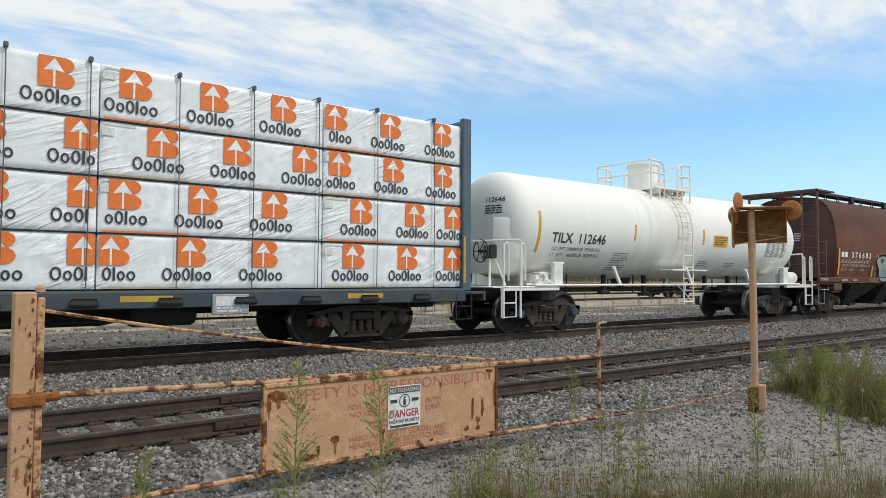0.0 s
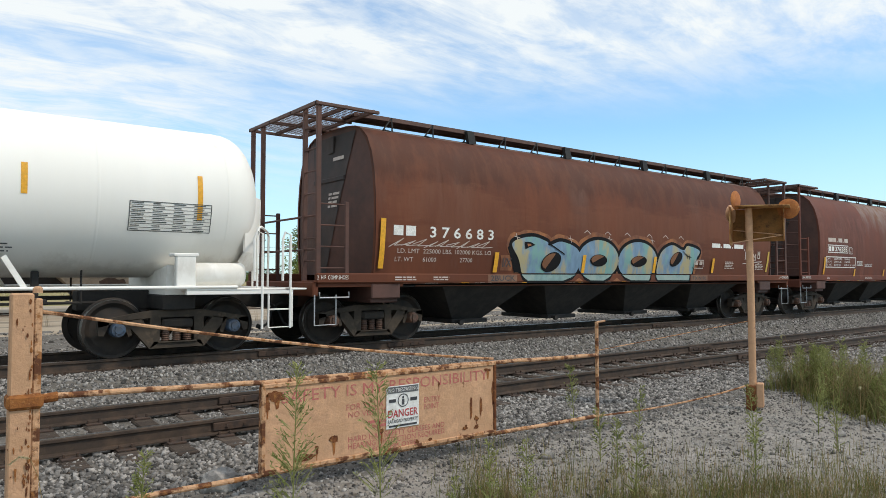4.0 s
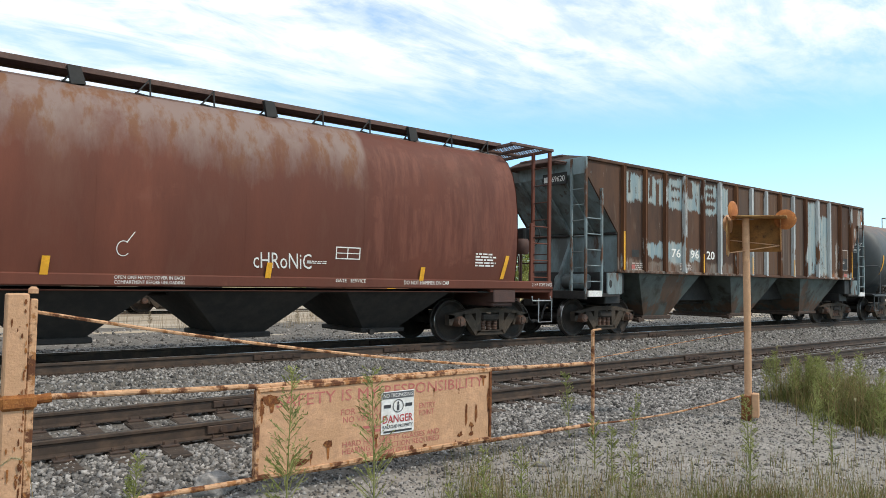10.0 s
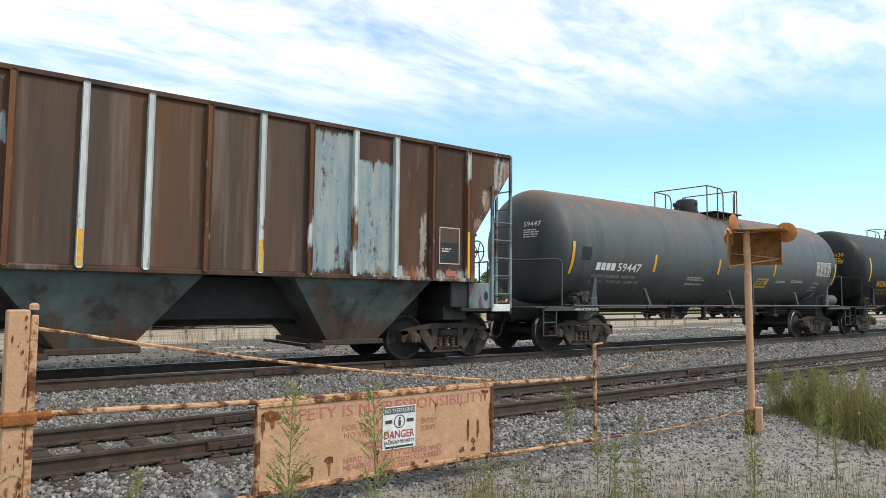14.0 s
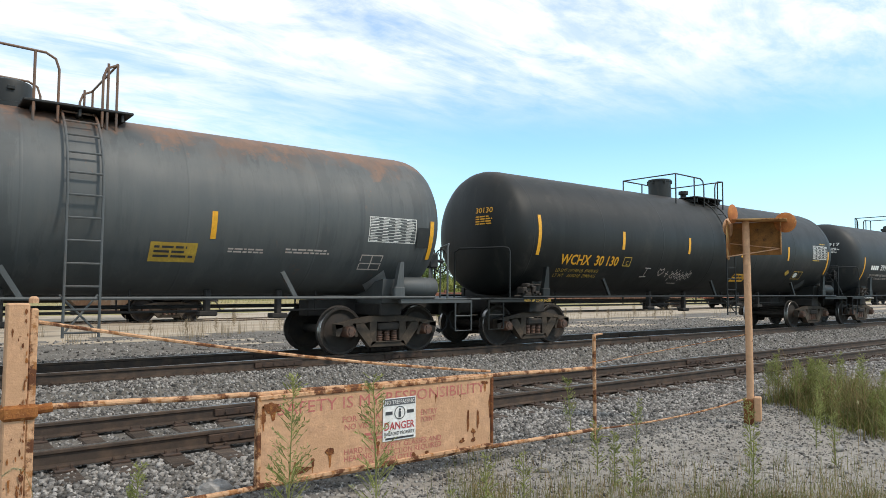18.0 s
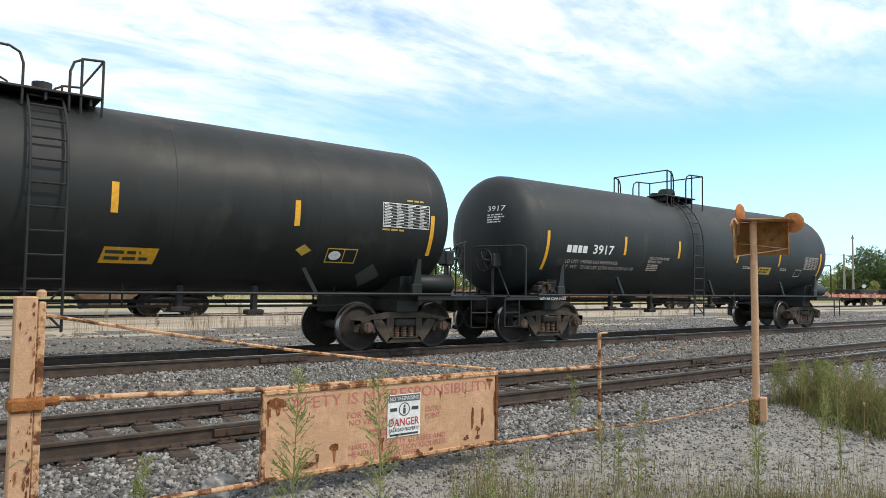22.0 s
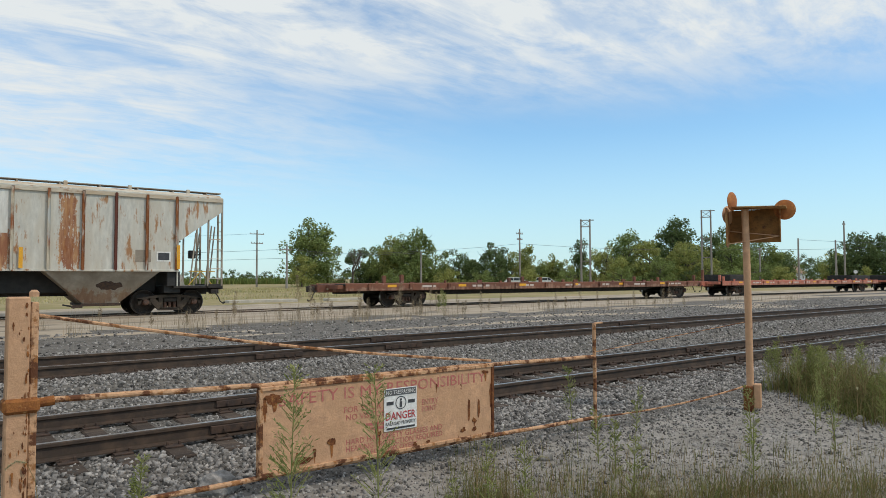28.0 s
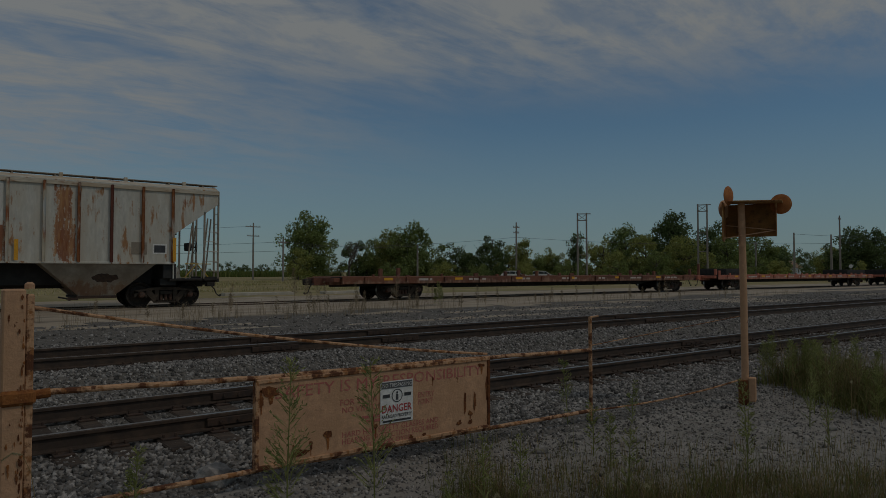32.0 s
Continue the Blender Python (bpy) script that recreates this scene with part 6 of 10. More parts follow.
    for tx_, s_ in ((X(trucks[0]), -1), (X(trucks[1]), 1)):
        cs.box(min(tx_ + s_ * 1.7, tx_ - s_ * 1.25), max(tx_ + s_ * 1.7, tx_ - s_ * 1.25), -0.16, 0.16, 0.72, 1.05, 0.02)
    part("centre_sill", cs, M["under"], car)
    # added sheet that closes the open body so no light leaks through
    part("floor_sheet", Build().box(X(a) + 0.6, X(c) - 0.6, -1.42, 1.42, 1.065, 1.10, 0.008), M["under"], car, "dark sheet under the body")
    # four discharge hoppers
    bays = np.linspace(trucks[0] + 2.62, trucks[1] - 2.62, 4)
    pitch = bays[1] - bays[0]
    for q in bays:
        hb = Build()
        h = pitch / 2 * 0.82
        top = [(X(q) - h, -1.40), (X(q) + h, -1.40), (X(q) + h, 1.40), (X(q) - h, 1.40)]
        low = [(X(q) - 0.42, -0.72), (X(q) + 0.42, -0.72), (X(q) + 0.42, 0.72), (X(q) - 0.42, 0.72)]
        v = [(px, py, 1.066) for px, py in top] + [(px, py, 0.36) for px, py in low]
        hb.add(v, [(0, 1, 5, 4), (1, 2, 6, 5), (2, 3, 7, 6), (3, 0, 4, 7), (4, 5, 6, 7), (0, 1, 2, 3)])
        bay = part("discharge_hopper", hb, M["under"], car, "black funnel-shaped discharge hopper")
        gb = Build().box(X(q) - 0.5, X(q) + 0.5, -0.82, 0.82, 0.27, 0.36, 0.015).tube([(X(q) - 0.36, -0.9, 0.30), (X(q) - 0.36, 0.9, 0.30)], 0.03).tube([(X(q) - 0.36, -0.9, 0.30), (X(q) - 0.36, -0.98, 0.30)], 0.06)
        part("outlet_gate", gb, M["under"], bay)
    # end platforms, cages, ladders
    for s, tx, e in ((-1, trucks[0], a), (1, trucks[1], c)):
        ex = X(tx) + s * 1.45
        fl = Build()
        fl.box(min(ex, X(tx) - s * 0.4), max(ex, X(tx) - s * 0.4), -1.5, 1.5, 1.08, 1.16, 0.01)
        fl.box(ex - 0.06, ex + 0.06, -1.5, 1.5, 0.92, 1.18, 0.02)
        fl.box(ex - 0.04, ex + 0.04, -1.52, -1.02, 1.16, 1.20, 0.01)
        part("end_platform", fl, M[paint], car, "flat end platform")
        bol = Build().box(X(tx) - 0.3, X(tx) + 0.3, -1.45, 1.45, 0.78, 1.1, 0.02)
        bol.box(X(tx) - 0.32, X(tx) + 0.32, -1.52, -1.30, 0.86, 1.14, 0.02)
        part("body_bolster", bol, M["hop_end"], car)
        for y in (-1.47, -0.95, 0.95, 1.47):
            pb = Build().box(ex - s * 0.05 - 0.045, ex - s * 0.05 + 0.045, y - 0.03, y + 0.03, 1.16, 4.34, 0.01)
            part("corner_post", pb, M["hop_end" if paint == "hop_red" else paint], car, "upright steel post")
        for y in (-1.47, 1.47):
            pb = Build().box(ex - s * 0.62 - 0.04, ex - s * 0.62 + 0.04, y - 0.03, y + 0.03, 1.16, 2.62, 0.01)
            part("corner_post", pb, M["hop_end" if paint == "hop_red" else paint], car)
            for i in range(4):
                z = 1.42 + i * 0.38
                part("ladder_rung", Build().tube([(ex - s * 0.05, y, z), (ex - s * 0.62, y, z)], 0.014, 6), M["hop_end" if paint == "hop_red" else paint], car)
        for i in range(7):
            z = 1.55 + i * 0.40
            part("ladder_rung", Build().tube([(ex - s * 0.05, -1.47, z), (ex - s * 0.05, -0.95, z)], 0.014, 6), M["hop_end"], car)
        for z in (1.75, 2.35):
            part("cross_rail", Build().tube([(ex - s * 0.05, -1.47, z), (ex - s * 0.05, 1.47, z)], 0.02, 6), M["hop_end"], car)
        tp = Build()
        for y in (-1.5, -0.48, 0.48, 1.5):
            tp.box(min(ex + s * 0.03, X(e) - s * 0.12), max(ex + s * 0.03, X(e) - s * 0.12), y - 0.03, y + 0.03, 4.30, 4.36, 0.008)
        for q in np.linspace(min(ex, X(e)), max(ex, X(e)), 3):
            tp.box(q - 0.03, q + 0.03, -1.52, 1.52, 4.30, 4.37, 0.008)
        for y in np.arange(-1.45, 1.46, 0.075):
            tp.box(min(ex, X(e)), max(ex, X(e)), y - 0.004, y + 0.004, 4.365, 4.376, 0.001)
        for q in np.arange(min(ex, X(e)), max(ex, X(e)), 0.10):
            tp.box(q - 0.004, q + 0.004, -1.48, 1.48, 4.366, 4.375, 0.001)
        part("crossover_walk", tp, M["grating"], car, "open grating over the car's end")
        bm_ = Build()
        bm_.lathe([(0.0, -0.5), (0.13, -0.5), (0.15, -0.45), (0.15, 0.45), (0.13, 0.5), (0, 0.5)], 20, "y", (ex - s * 0.36, 0.35, 1.33))
        if s > 0:
            part("air_reservoir", bm_, M["hop_end"], car)
            vs_ = Build().lathe([(0.0, 1.95), (0.16, 1.95), (0.20, 2.02), (0.20, 2.22), (0.15, 2.30), (0.0, 2.30)], 16, "z", (ex - 0.42, -0.95, 0)).box(ex - 0.52, ex - 0.30, -1.15, -0.75, 1.16, 1.30, 0.02)
            vs_.tube([(ex - 0.42, -0.95, 1.28), (ex - 0.42, -0.95, 1.97)], 0.03, 8).tube([(ex - 0.40, -0.9, 1.3), (ex - 0.25, -0.7, 1.8), (ex - 0.30, -0.6, 2.4), (ex - 0.1, -0.6, 2.5)], 0.022, 8)
            part("brake_cylinder", vs_, M["hop_end"], car, "dark brake cylinder on the end platform")
        st_ = Build().tube([(ex - s * 0.06, -1.53, 1.0), (ex - s * 0.06, -1.54, 0.90), (ex - s * 0.64, -1.54, 0.90), (ex - s * 0.64, -1.53, 1.0)], 0.014, 6)
        st_.tube([(ex + s * 0.02, -1.50, 0.95), (ex + s * 0.02, -1.50, 0.42), (ex - s * 0.40, -1.50, 0.42), (ex - s * 0.40, -1.50, 0.95)], 0.014, 6)
        part("sill_step", st_, M["aluminium"], car, "bare metal stirrup step")
        part("shoe_lettering", Flat().words("2  H F  COMP SHOES", 0, 0, 0.07, 0.62).on(lambda u_, v_: (min(ex, ex - s * 0.66) + u_, -1.558, 1.22 + v_)), M["letter"], car, "small white words")
    part("brake_wheel", shared("brake_wheel", brake_wheel_mesh, M["black"]), None, car, "spoked hand brake wheel", at=pose(X(trucks[1]) + 1.62, -0.72, 2.42))
    # roof walk on brackets
    for sy in (-1, 1):
        rw = Build()
        y = sy * 0.72
        rw.box(X(a) - 0.1, X(c) + 0.1, y - 0.24, y + 0.24, 4.385, 4.41, 0.006)
        rw.box(X(a) - 0.1, X(c) + 0.1, y - 0.25, y - 0.235, 4.345, 4.43, 0.003)
        rw.box(X(a) - 0.1, X(c) + 0.1, y + 0.235, y + 0.25, 4.345, 4.43, 0.003)
        walkway = part("roof_walk", rw, M["grating"], car, "long raised roof walk")
        k = 0
        for q in np.arange(X(a) + 0.75, X(c) - 0.2, 1.02):
            br = Build()
            o = sy * 0.96
            br.prism([(q - 0.012, 4.42), (q + 0.012, 4.42), (q - 0.20, 4.13), (q - 0.235, 4.13)], o, o + sy * 0.02)
            br.prism([(q - 0.012, 4.42), (q + 0.012, 4.42), (q + 0.03, 4.13), (q + 0.005, 4.13)], o, o + sy * 0.02)
            br.tube([(q - 0.22, o + sy * 0.04, 4.16), (q + 0.05, o + sy * 0.04, 4.13)], 0.014, 6)
            if k % 3 == 2:
                br.prism([(q - 0.16, 4.40), (q + 0.02, 4.40), (q + 0.10, 4.15), (q - 0.10, 4.12)], o + sy * 0.01, o + sy * 0.10)
            part("walk_bracket", br, M["black"], walkway)
            k += 1
    for q in np.linspace(X(a) + 1.4, X(c) - 1.4, 10):
        hb = Build().lathe([(0.30, 4.22), (0.30, 4.30), (0.25, 4.34), (0, 4.35)], 16, "z", (q, 0, 0))
        part("roof_hatch", hb, M["hop_roof"], car, "round roof hatch")
    add_ends(car, X(trucks[0]) - 1.6, X(trucks[1]) + 1.6, mat="hop_end")
    return car, mark


rnd = random.Random(8)
H1 = dict(a=25.6, c=40.15)
car, mark = round_hopper("rust-brown rounded covered hopper car with blue graffiti", 32.94, (25.95, 39.93), 25.66, 40.12, "hop_red", "376683")
mark(Flat().words("3 7 6 6 8 3", 26.9, 2.04, 0.20, 1.66, bold=0.018).rect(26.05, 2.05, 26.27, 2.24).rect(26.33, 2.05, 26.56, 2.24), "letter", "reporting_mark", "white reporting mark")
mark(Flat().words("LD. LMT  225000 LBS. 102000 KGS. LO", 26.15, 1.72, 0.085, 2.35).words("LT. WT      61000                27700", 26.1, 1.56, 0.085, 1.9), "letter_faded", "weight_lettering")
mark(Flat().bars(26.1, 1.19, 26.7, 1.28, 2, rnd).bars(27.0, 1.19, 27.45, 1.28, 2, rnd), "letter_faded", "stencil", "small print on the sill", 0.07)
for u, v0, v1 in ((25.78, 1.42, 2.35), (28.62, 1.36, 1.78), (31.38, 1.36, 1.78), (34.13, 1.37, 1.79), (36.86, 1.38, 1.79)):
    mark(Flat().rect(u - 0.06, v0, u + 0.05, v1, 0.03), "yellow", "reflective_strip", "yellow reflective strip", 0.040)
mark(Flat().rect(39.85, 1.42, 39.95, 2.05, 0.1), "yellow_old", "reflective_strip", "yellow reflective strip", 0.016)
# graffiti: four rounded letters outlined in black, running over the sill, with orange haze round them
def swept(corners, n=7):
    """A smooth closed outline through a few corners."""
    out, m_ = [], len(corners)
    for i in range(m_):
        p = [Vector(corners[(i + k) % m_]) for k in (-1, 0, 1, 2)]
        for k in range(n):
            t = k / n
            out.append(tuple(0.5 * (2 * p[1] + (p[2] - p[0]) * t + (2 * p[0] - 5 * p[1] + 4 * p[2] - p[3]) * t * t + (3 * p[1] - p[0] - 3 * p[2] + p[3]) * t ** 3)))
    return out


def grown(pts, d):
    """The outline pushed out by d (in, when negative)."""
    m_, out = len(pts), []
    for i in range(m_):
        t = Vector(pts[(i + 1) % m_]) - Vector(pts[i - 1])
        t = t.normalized() if t.length > 1e-6 else Vector((1, 0))
        out.append((pts[i][0] + t.y * d, pts[i][1] - t.x * d))
    return out


def at_least(pts, v):
    return [(a_, max(v, b_)) for a_, b_ in pts]


BUBBLES = [swept([(29.60, 1.10), (29.30, 1.62), (29.08, 2.00), (29.66, 2.16), (30.16, 2.06), (30.22, 1.98), (30.62, 2.08), (31.16, 1.93), (31.28, 1.62), (31.10, 1.28), (30.5, 1.08)][::-1]),
           oval(31.93, 1.66, 0.76, 0.50, 34), oval(33.46, 1.66, 0.80, 0.50, 34),
           swept([(34.30, 1.30), (34.36, 1.86), (34.86, 2.12), (35.40, 2.00), (35.62, 2.12), (36.20, 1.98), (35.92, 1.62), (35.80, 1.10), (34.9, 1.10)][::-1])]
BUBBLES = [p_ if sum(p_[k - 1][0] * p_[k][1] - p_[k][0] * p_[k - 1][1] for k in range(len(p_))) > 0 else p_[::-1] for p_ in BUBBLES]
SILL_V = 1.345
for i, p_ in enumerate(BUBBLES):
    haze = grown(p_, 0.15)
    haze = [(a_ + 0.05 * noise.noise((a_ * 5, b_ * 5, 1.0 + i)), b_ + 0.05 * noise.noise((a_ * 5, b_ * 5, 7.0 + i))) for a_, b_ in haze]
    mark(Flat().poly(at_least(haze, SILL_V), 0.2), "graf_orange", "graffiti_haze", "orange sprayed haze", 0.005 + 0.0006 * i)
mark(Flat().poly([(28.80, 1.40), (29.12, 1.40), (29.16, 1.74), (28.78, 1.72)]), "graf_orange", "graffiti_patch", "orange painted patch", 0.0075)
mark(Flat().poly([(29.20, 1.36), (29.50, 1.36), (29.10, 1.98), (28.96, 1.90)]), "graf_black", "graffiti_shadow", "black sprayed shadow", 0.0095)
for i, p_ in enumerate(BUBBLES):
    o = 0.0115 + 0.001 * i
    mark(Flat().poly(at_least(grown(p_, 0.07), SILL_V), 0.16), "graf_black", "graffiti_outline", "thick black sprayed outline", o)
    mark(Flat().poly(at_least(grown(p_, -0.012), SILL_V + 0.002), 0.16), "graf_fill", "graffiti_letter", "pale blue and cream bubble letter", o + 0.008)
for i, (u, v, ru, rv, tilt) in enumerate(((30.30, 1.60, 0.33, 0.21, 0.35), (31.93, 1.66, 0.31, 0.145, 0.0), (33.48, 1.66, 0.33, 0.14, 0.05), (35.08, 1.74, 0.30, 0.17, 0.45))):
    mark(Flat().poly(oval(u, v, ru, rv, 22, tilt=tilt)), "graf_black", "graffiti_hole", "", 0.029)
    mark(Flat().poly(oval(u - 0.02, v + 0.02, ru * 0.82, rv * 0.76, 14, 0.75, 0.75 + math.pi, tilt=tilt)), "graf_brown", "graffiti_hole", "brown inside of the letter", 0.033)
mark(Flat().poly([(29.44, 2.03), (29.62, 2.03), (29.78, 1.97), (29.62, 1.92), (29.47, 1.87)]), "graf_black", "graffiti_hole", "", 0.029)
mark(Flat().poly([(29.52, 1.99), (29.62, 1.99), (29.66, 1.96), (29.55, 1.93)]), "graf_orange", "graffiti_hole", "", 0.033)
mark(Flat().line([(35.36, 1.96), (35.58, 1.84), (35.78, 1.80)], 0.022).line([(35.56, 1.90), (35.60, 1.76)], 0.02).line([(35.66, 1.88), (35.70, 1.74)], 0.02).line([(30.72, 1.78), (30.20, 2.02)], 0.03).line([(31.20, 1.94), (31.10, 1.98)], 0.03), "graf_black", "graffiti_line", "thin black strokes", 0.034)
glint = Flat()
for u in (31.5, 32.25, 33.0, 33.9, 34.6, 35.3):
    glint.line([(u - 0.10, 2.30), (u, 2.36), (u + 0.12, 2.28)], 0.016)
for u, v in ((29.2, 2.2), (30.9, 2.22), (32.3, 2.26), (34.0, 2.28)):
    glint.line([(u, v), (u + 0.06, v - 0.16)], 0.016).line([(u - 0.05, v - 0.06), (u + 0.12, v - 0.09)], 0.012)
mark(glint, "letter_faded", "graffiti_scribble", "pale sprayed squiggles", 0.012)
sill_paint = lambda flat, mat, nm, lab, off=0.0: part(nm, flat.on(lambda a_, b_: (a_ - 32.94, -1.554 - off, b_)), M[mat], car, lab)
for i, (u0, u1, in0, in1) in enumerate(((29.42, 31.15, 0.18, 0.42), (31.40, 32.46, 0.28, 0.30), (32.86, 34.02, 0.36, 0.06), (34.25, 35.78, 0.08, 0.04))):
    foot = lambda d_: [(u0 - d_, 1.33), (u0 + in0 * 0.4 - d_, 1.25 - d_), (u0 + in0, 1.185 - d_), (u1 - in1, 1.18 - d_), (u1 - in1 * 0.4 + d_, 1.25 - d_), (u1 + d_, 1.33)]
    sill_paint(Flat().poly(foot(0.05), 0.3), "graf_black", "graffiti_drip", "black outline running onto the sill")
    sill_paint(Flat().poly([(a_, min(b_, 1.318)) for a_, b_ in foot(0.0)], 0.3), "teal", "graffiti_drip", "pale teal paint running onto the sill", 0.002)
for u in (31.27, 32.66):
    sill_paint(Flat().poly([(u - 0.15, 1.165), (u + 0.15, 1.165), (u, 1.25)]), "graf_orange", "graffiti_patch", "", 0.0035)
for u0, u1 in ((28.45, 29.28), (35.86, 36.66)):
    sill_paint(Flat().rect(u0, 1.165, u1, 1.315), "graf_tan", "graffiti_patch", "tan painted patch", 0.001)
part("graffiti_tag", Flat().words("2BUCK", 28.52, 1.185, 0.11, 0.70, bold=0.01).words("TX N 90", 35.92, 1.185, 0.10, 0.66, bold=0.004).on(lambda a_, b_: (a_ - 32.94, -1.558, b_)), M["ink"], car, "hand-painted black letters")
mark(Flat().words("I/X", 28.84, 1.48, 0.18, 0.26, bold=0.012), "ink", "graffiti_tag", "hand-painted black letters", 0.014)
tagf = Flat()
for u, v, w_, h_ in ((38.62, 1.78, 0.16, 0.24), (38.86, 1.80, 0.14, 0.22), (39.06, 1.76, 0.18, 0.20), (39.34, 1.82, 0.14, 0.22)):
    tagf.line([(u, v), (u + w_ * 0.2, v + h_), (u + w_ * 0.6, v + h_ * 0.5), (u + w_, v + h_ * 1.05), (u + w_ * 0.9, v)], 0.03)
    tagf.line(oval(u + w_ * 0.5, v + h_ * 0.35, w_ * 0.4, h_ * 0.3, 10), 0.026)
tagf.line([(38.5, 1.66), (39.6, 1.74), (39.2, 1.60)], 0.024).line([(38.55, 2.10), (38.62, 2.02)], 0.02)
mark(tagf, "letter_faded", "graffiti_tag", "pale sprayed scrawl")
scr = Flat()
for i in range(9):
    u = 25.95 + i * 0.27
    scr.line([(u, 1.83 + 0.03 * (i % 3)), (u + 0.34, 2.0 - 0.04 * (i % 2)), (u + 0.12, 1.86), (u + 0.42, 1.88)], 0.014)
mark(scr, "letter_faded", "graffiti_tag", "thin pale scrawl")
mark(Flat().rect(36.82, 2.10, 37.25, 2.22).rect(37.30, 2.10, 37.34, 2.14).rect(37.42, 2.10, 37.82, 2.22).rect(37.88, 2.10, 37.92, 2.14).rect(38.0, 2.10, 38.5, 2.22), "letter", "lettering", "white bars of a faded address")
f = Flat().border(35.95, 1.50, 36.40, 1.74, 0.018).rect(36.0, 1.60, 36.12, 1.70).rect(36.2, 1.60, 36.34, 1.70)
f.bars(37.5, 1.5, 38.0, 1.72, 5, rnd).bars(39.2, 1.48, 39.7, 1.66, 4, rnd)
mark(f, "letter_faded", "stencil", "small white print", 0.03)

car, mark = round_hopper("faded red rounded covered hopper car with white lettering", 50.68, (43.75, 57.6), 43.52, 57.86, "hop_pink", "376585")
mark(Flat().border(44.1, 2.12, 45.72, 2.40, 0.028).rect(44.18, 2.18, 44.35, 2.34).rect(44.4, 2.18, 44.58, 2.34).words("376585", 44.66, 2.18, 0.16, 0.98, bold=0.015), "letter", "reporting_mark", "white framed reporting mark")
mark(Flat().rect(44.15, 2.50, 44.75, 2.64).rect(44.82, 2.5, 44.86, 2.54).rect(44.94, 2.50, 45.25, 2.64).rect(45.32, 2.5, 45.36, 2.54).rect(45.42, 2.50, 45.7, 2.64), "letter_faded", "lettering", "white bars of a faded address")
f = Flat().border(43.98, 1.60, 46.38, 1.99, 0.03)
f.words("CAPY.", 44.04, 1.88, 0.06, 0.28).words("286000 LBS.", 44.6, 1.88, 0.06, 0.62).words("130000 KG.", 45.42, 1.88, 0.06, 0.5)
f.words("LD. LMT.", 44.04, 1.78, 0.06, 0.42).words("225800 LBS.", 44.58, 1.78, 0.06, 0.62).words("102600 KG.", 45.42, 1.78, 0.06, 0.5)
f.words("LT. WT.", 44.04, 1.67, 0.06, 0.38).words("60200 LBS.", 44.62, 1.67, 0.06, 0.58).words("27400 KG.", 45.42, 1.67, 0.06, 0.46).words("H.S.T. 4.80", 45.93, 1.67, 0.05, 0.4)
mark(f, "letter", "weight_lettering", "white framed weight table")
f = Flat().border(45.82, 2.1, 46.06, 2.34, 0.018).words("C", 45.9, 2.14, 0.07).bars(46.5, 1.68, 47.1, 1.86, 4, rnd).border(47.2, 1.66, 47.85, 1.76, 0.012).words("HST 4 - 80", 47.25, 1.685, 0.05, 0.55)
f.bars(52.9, 1.56, 53.35, 1.62, 2, rnd).border(53.45, 1.66, 53.95, 1.88, 0.02).rect(53.68, 1.68, 53.7, 1.86).rect(53.45, 1.76, 53.95, 1.775).bars(56.7, 1.6, 57.3, 1.9, 5, rnd)
mark(f, "letter", "stencil", "small white print")
f = Flat()
for u0, u1 in ((44.05, 44.3), (47.2, 47.9)):
    f.bars(u0, 1.20, u1, 1.28, 2, rnd)
mark(f, "letter_faded", "stencil", "small print on the sill", 0.07)
for u, v0, v1 in ((43.82, 1.36, 1.95), (46.3, 1.3, 1.56), (48.95, 1.3, 1.56), (52.2, 1.3, 1.56), (55.35, 1.3, 1.56)):
    mark(Flat().rect(u - 0.05, v0, u + 0.05, v1, 0.02), "yellow", "reflective_strip", "yellow reflective strip", 0.035)
mark(Flat().rect(57.42, 1.36, 57.52, 1.86, 0.12), "yellow", "reflective_strip", "yellow reflective strip", 0.016)
car_ = car
for words, u_, v_, w_, h_ in (("DO NOT HAMMER ON CAR", 54.95, 1.225, 1.1, 0.075), ("GATE", 53.48, 1.25, 0.22, 0.06), ("SERVICE", 53.78, 1.25, 0.32, 0.06), ("OPEN ONE HATCH COVER IN EACH", 49.85, 1.255, 1.0, 0.05), ("COMPARTMENT BEFORE UNLOADING", 49.85, 1.185, 1.0, 0.05)):
    part("sill_lettering", Flat().words(words, u_, v_, h_, w_).on(lambda a_, b_: (a_ - 50.68, -1.554, b_)), M["letter"], car_, "small white words")
chalk = Flat()
chalk.words("cHRoNiC", 51.95, 1.47, 0.26, 1.05, -0.1)
chalk.line(oval(49.95, 1.7, 0.09, 0.11, 12, 0.9, 5.6), 0.012).line([(50.0, 1.8), (50.1, 1.95)], 0.012)
mark(chalk, "letter", "chalk_scrawl", "white chalk scrawl")


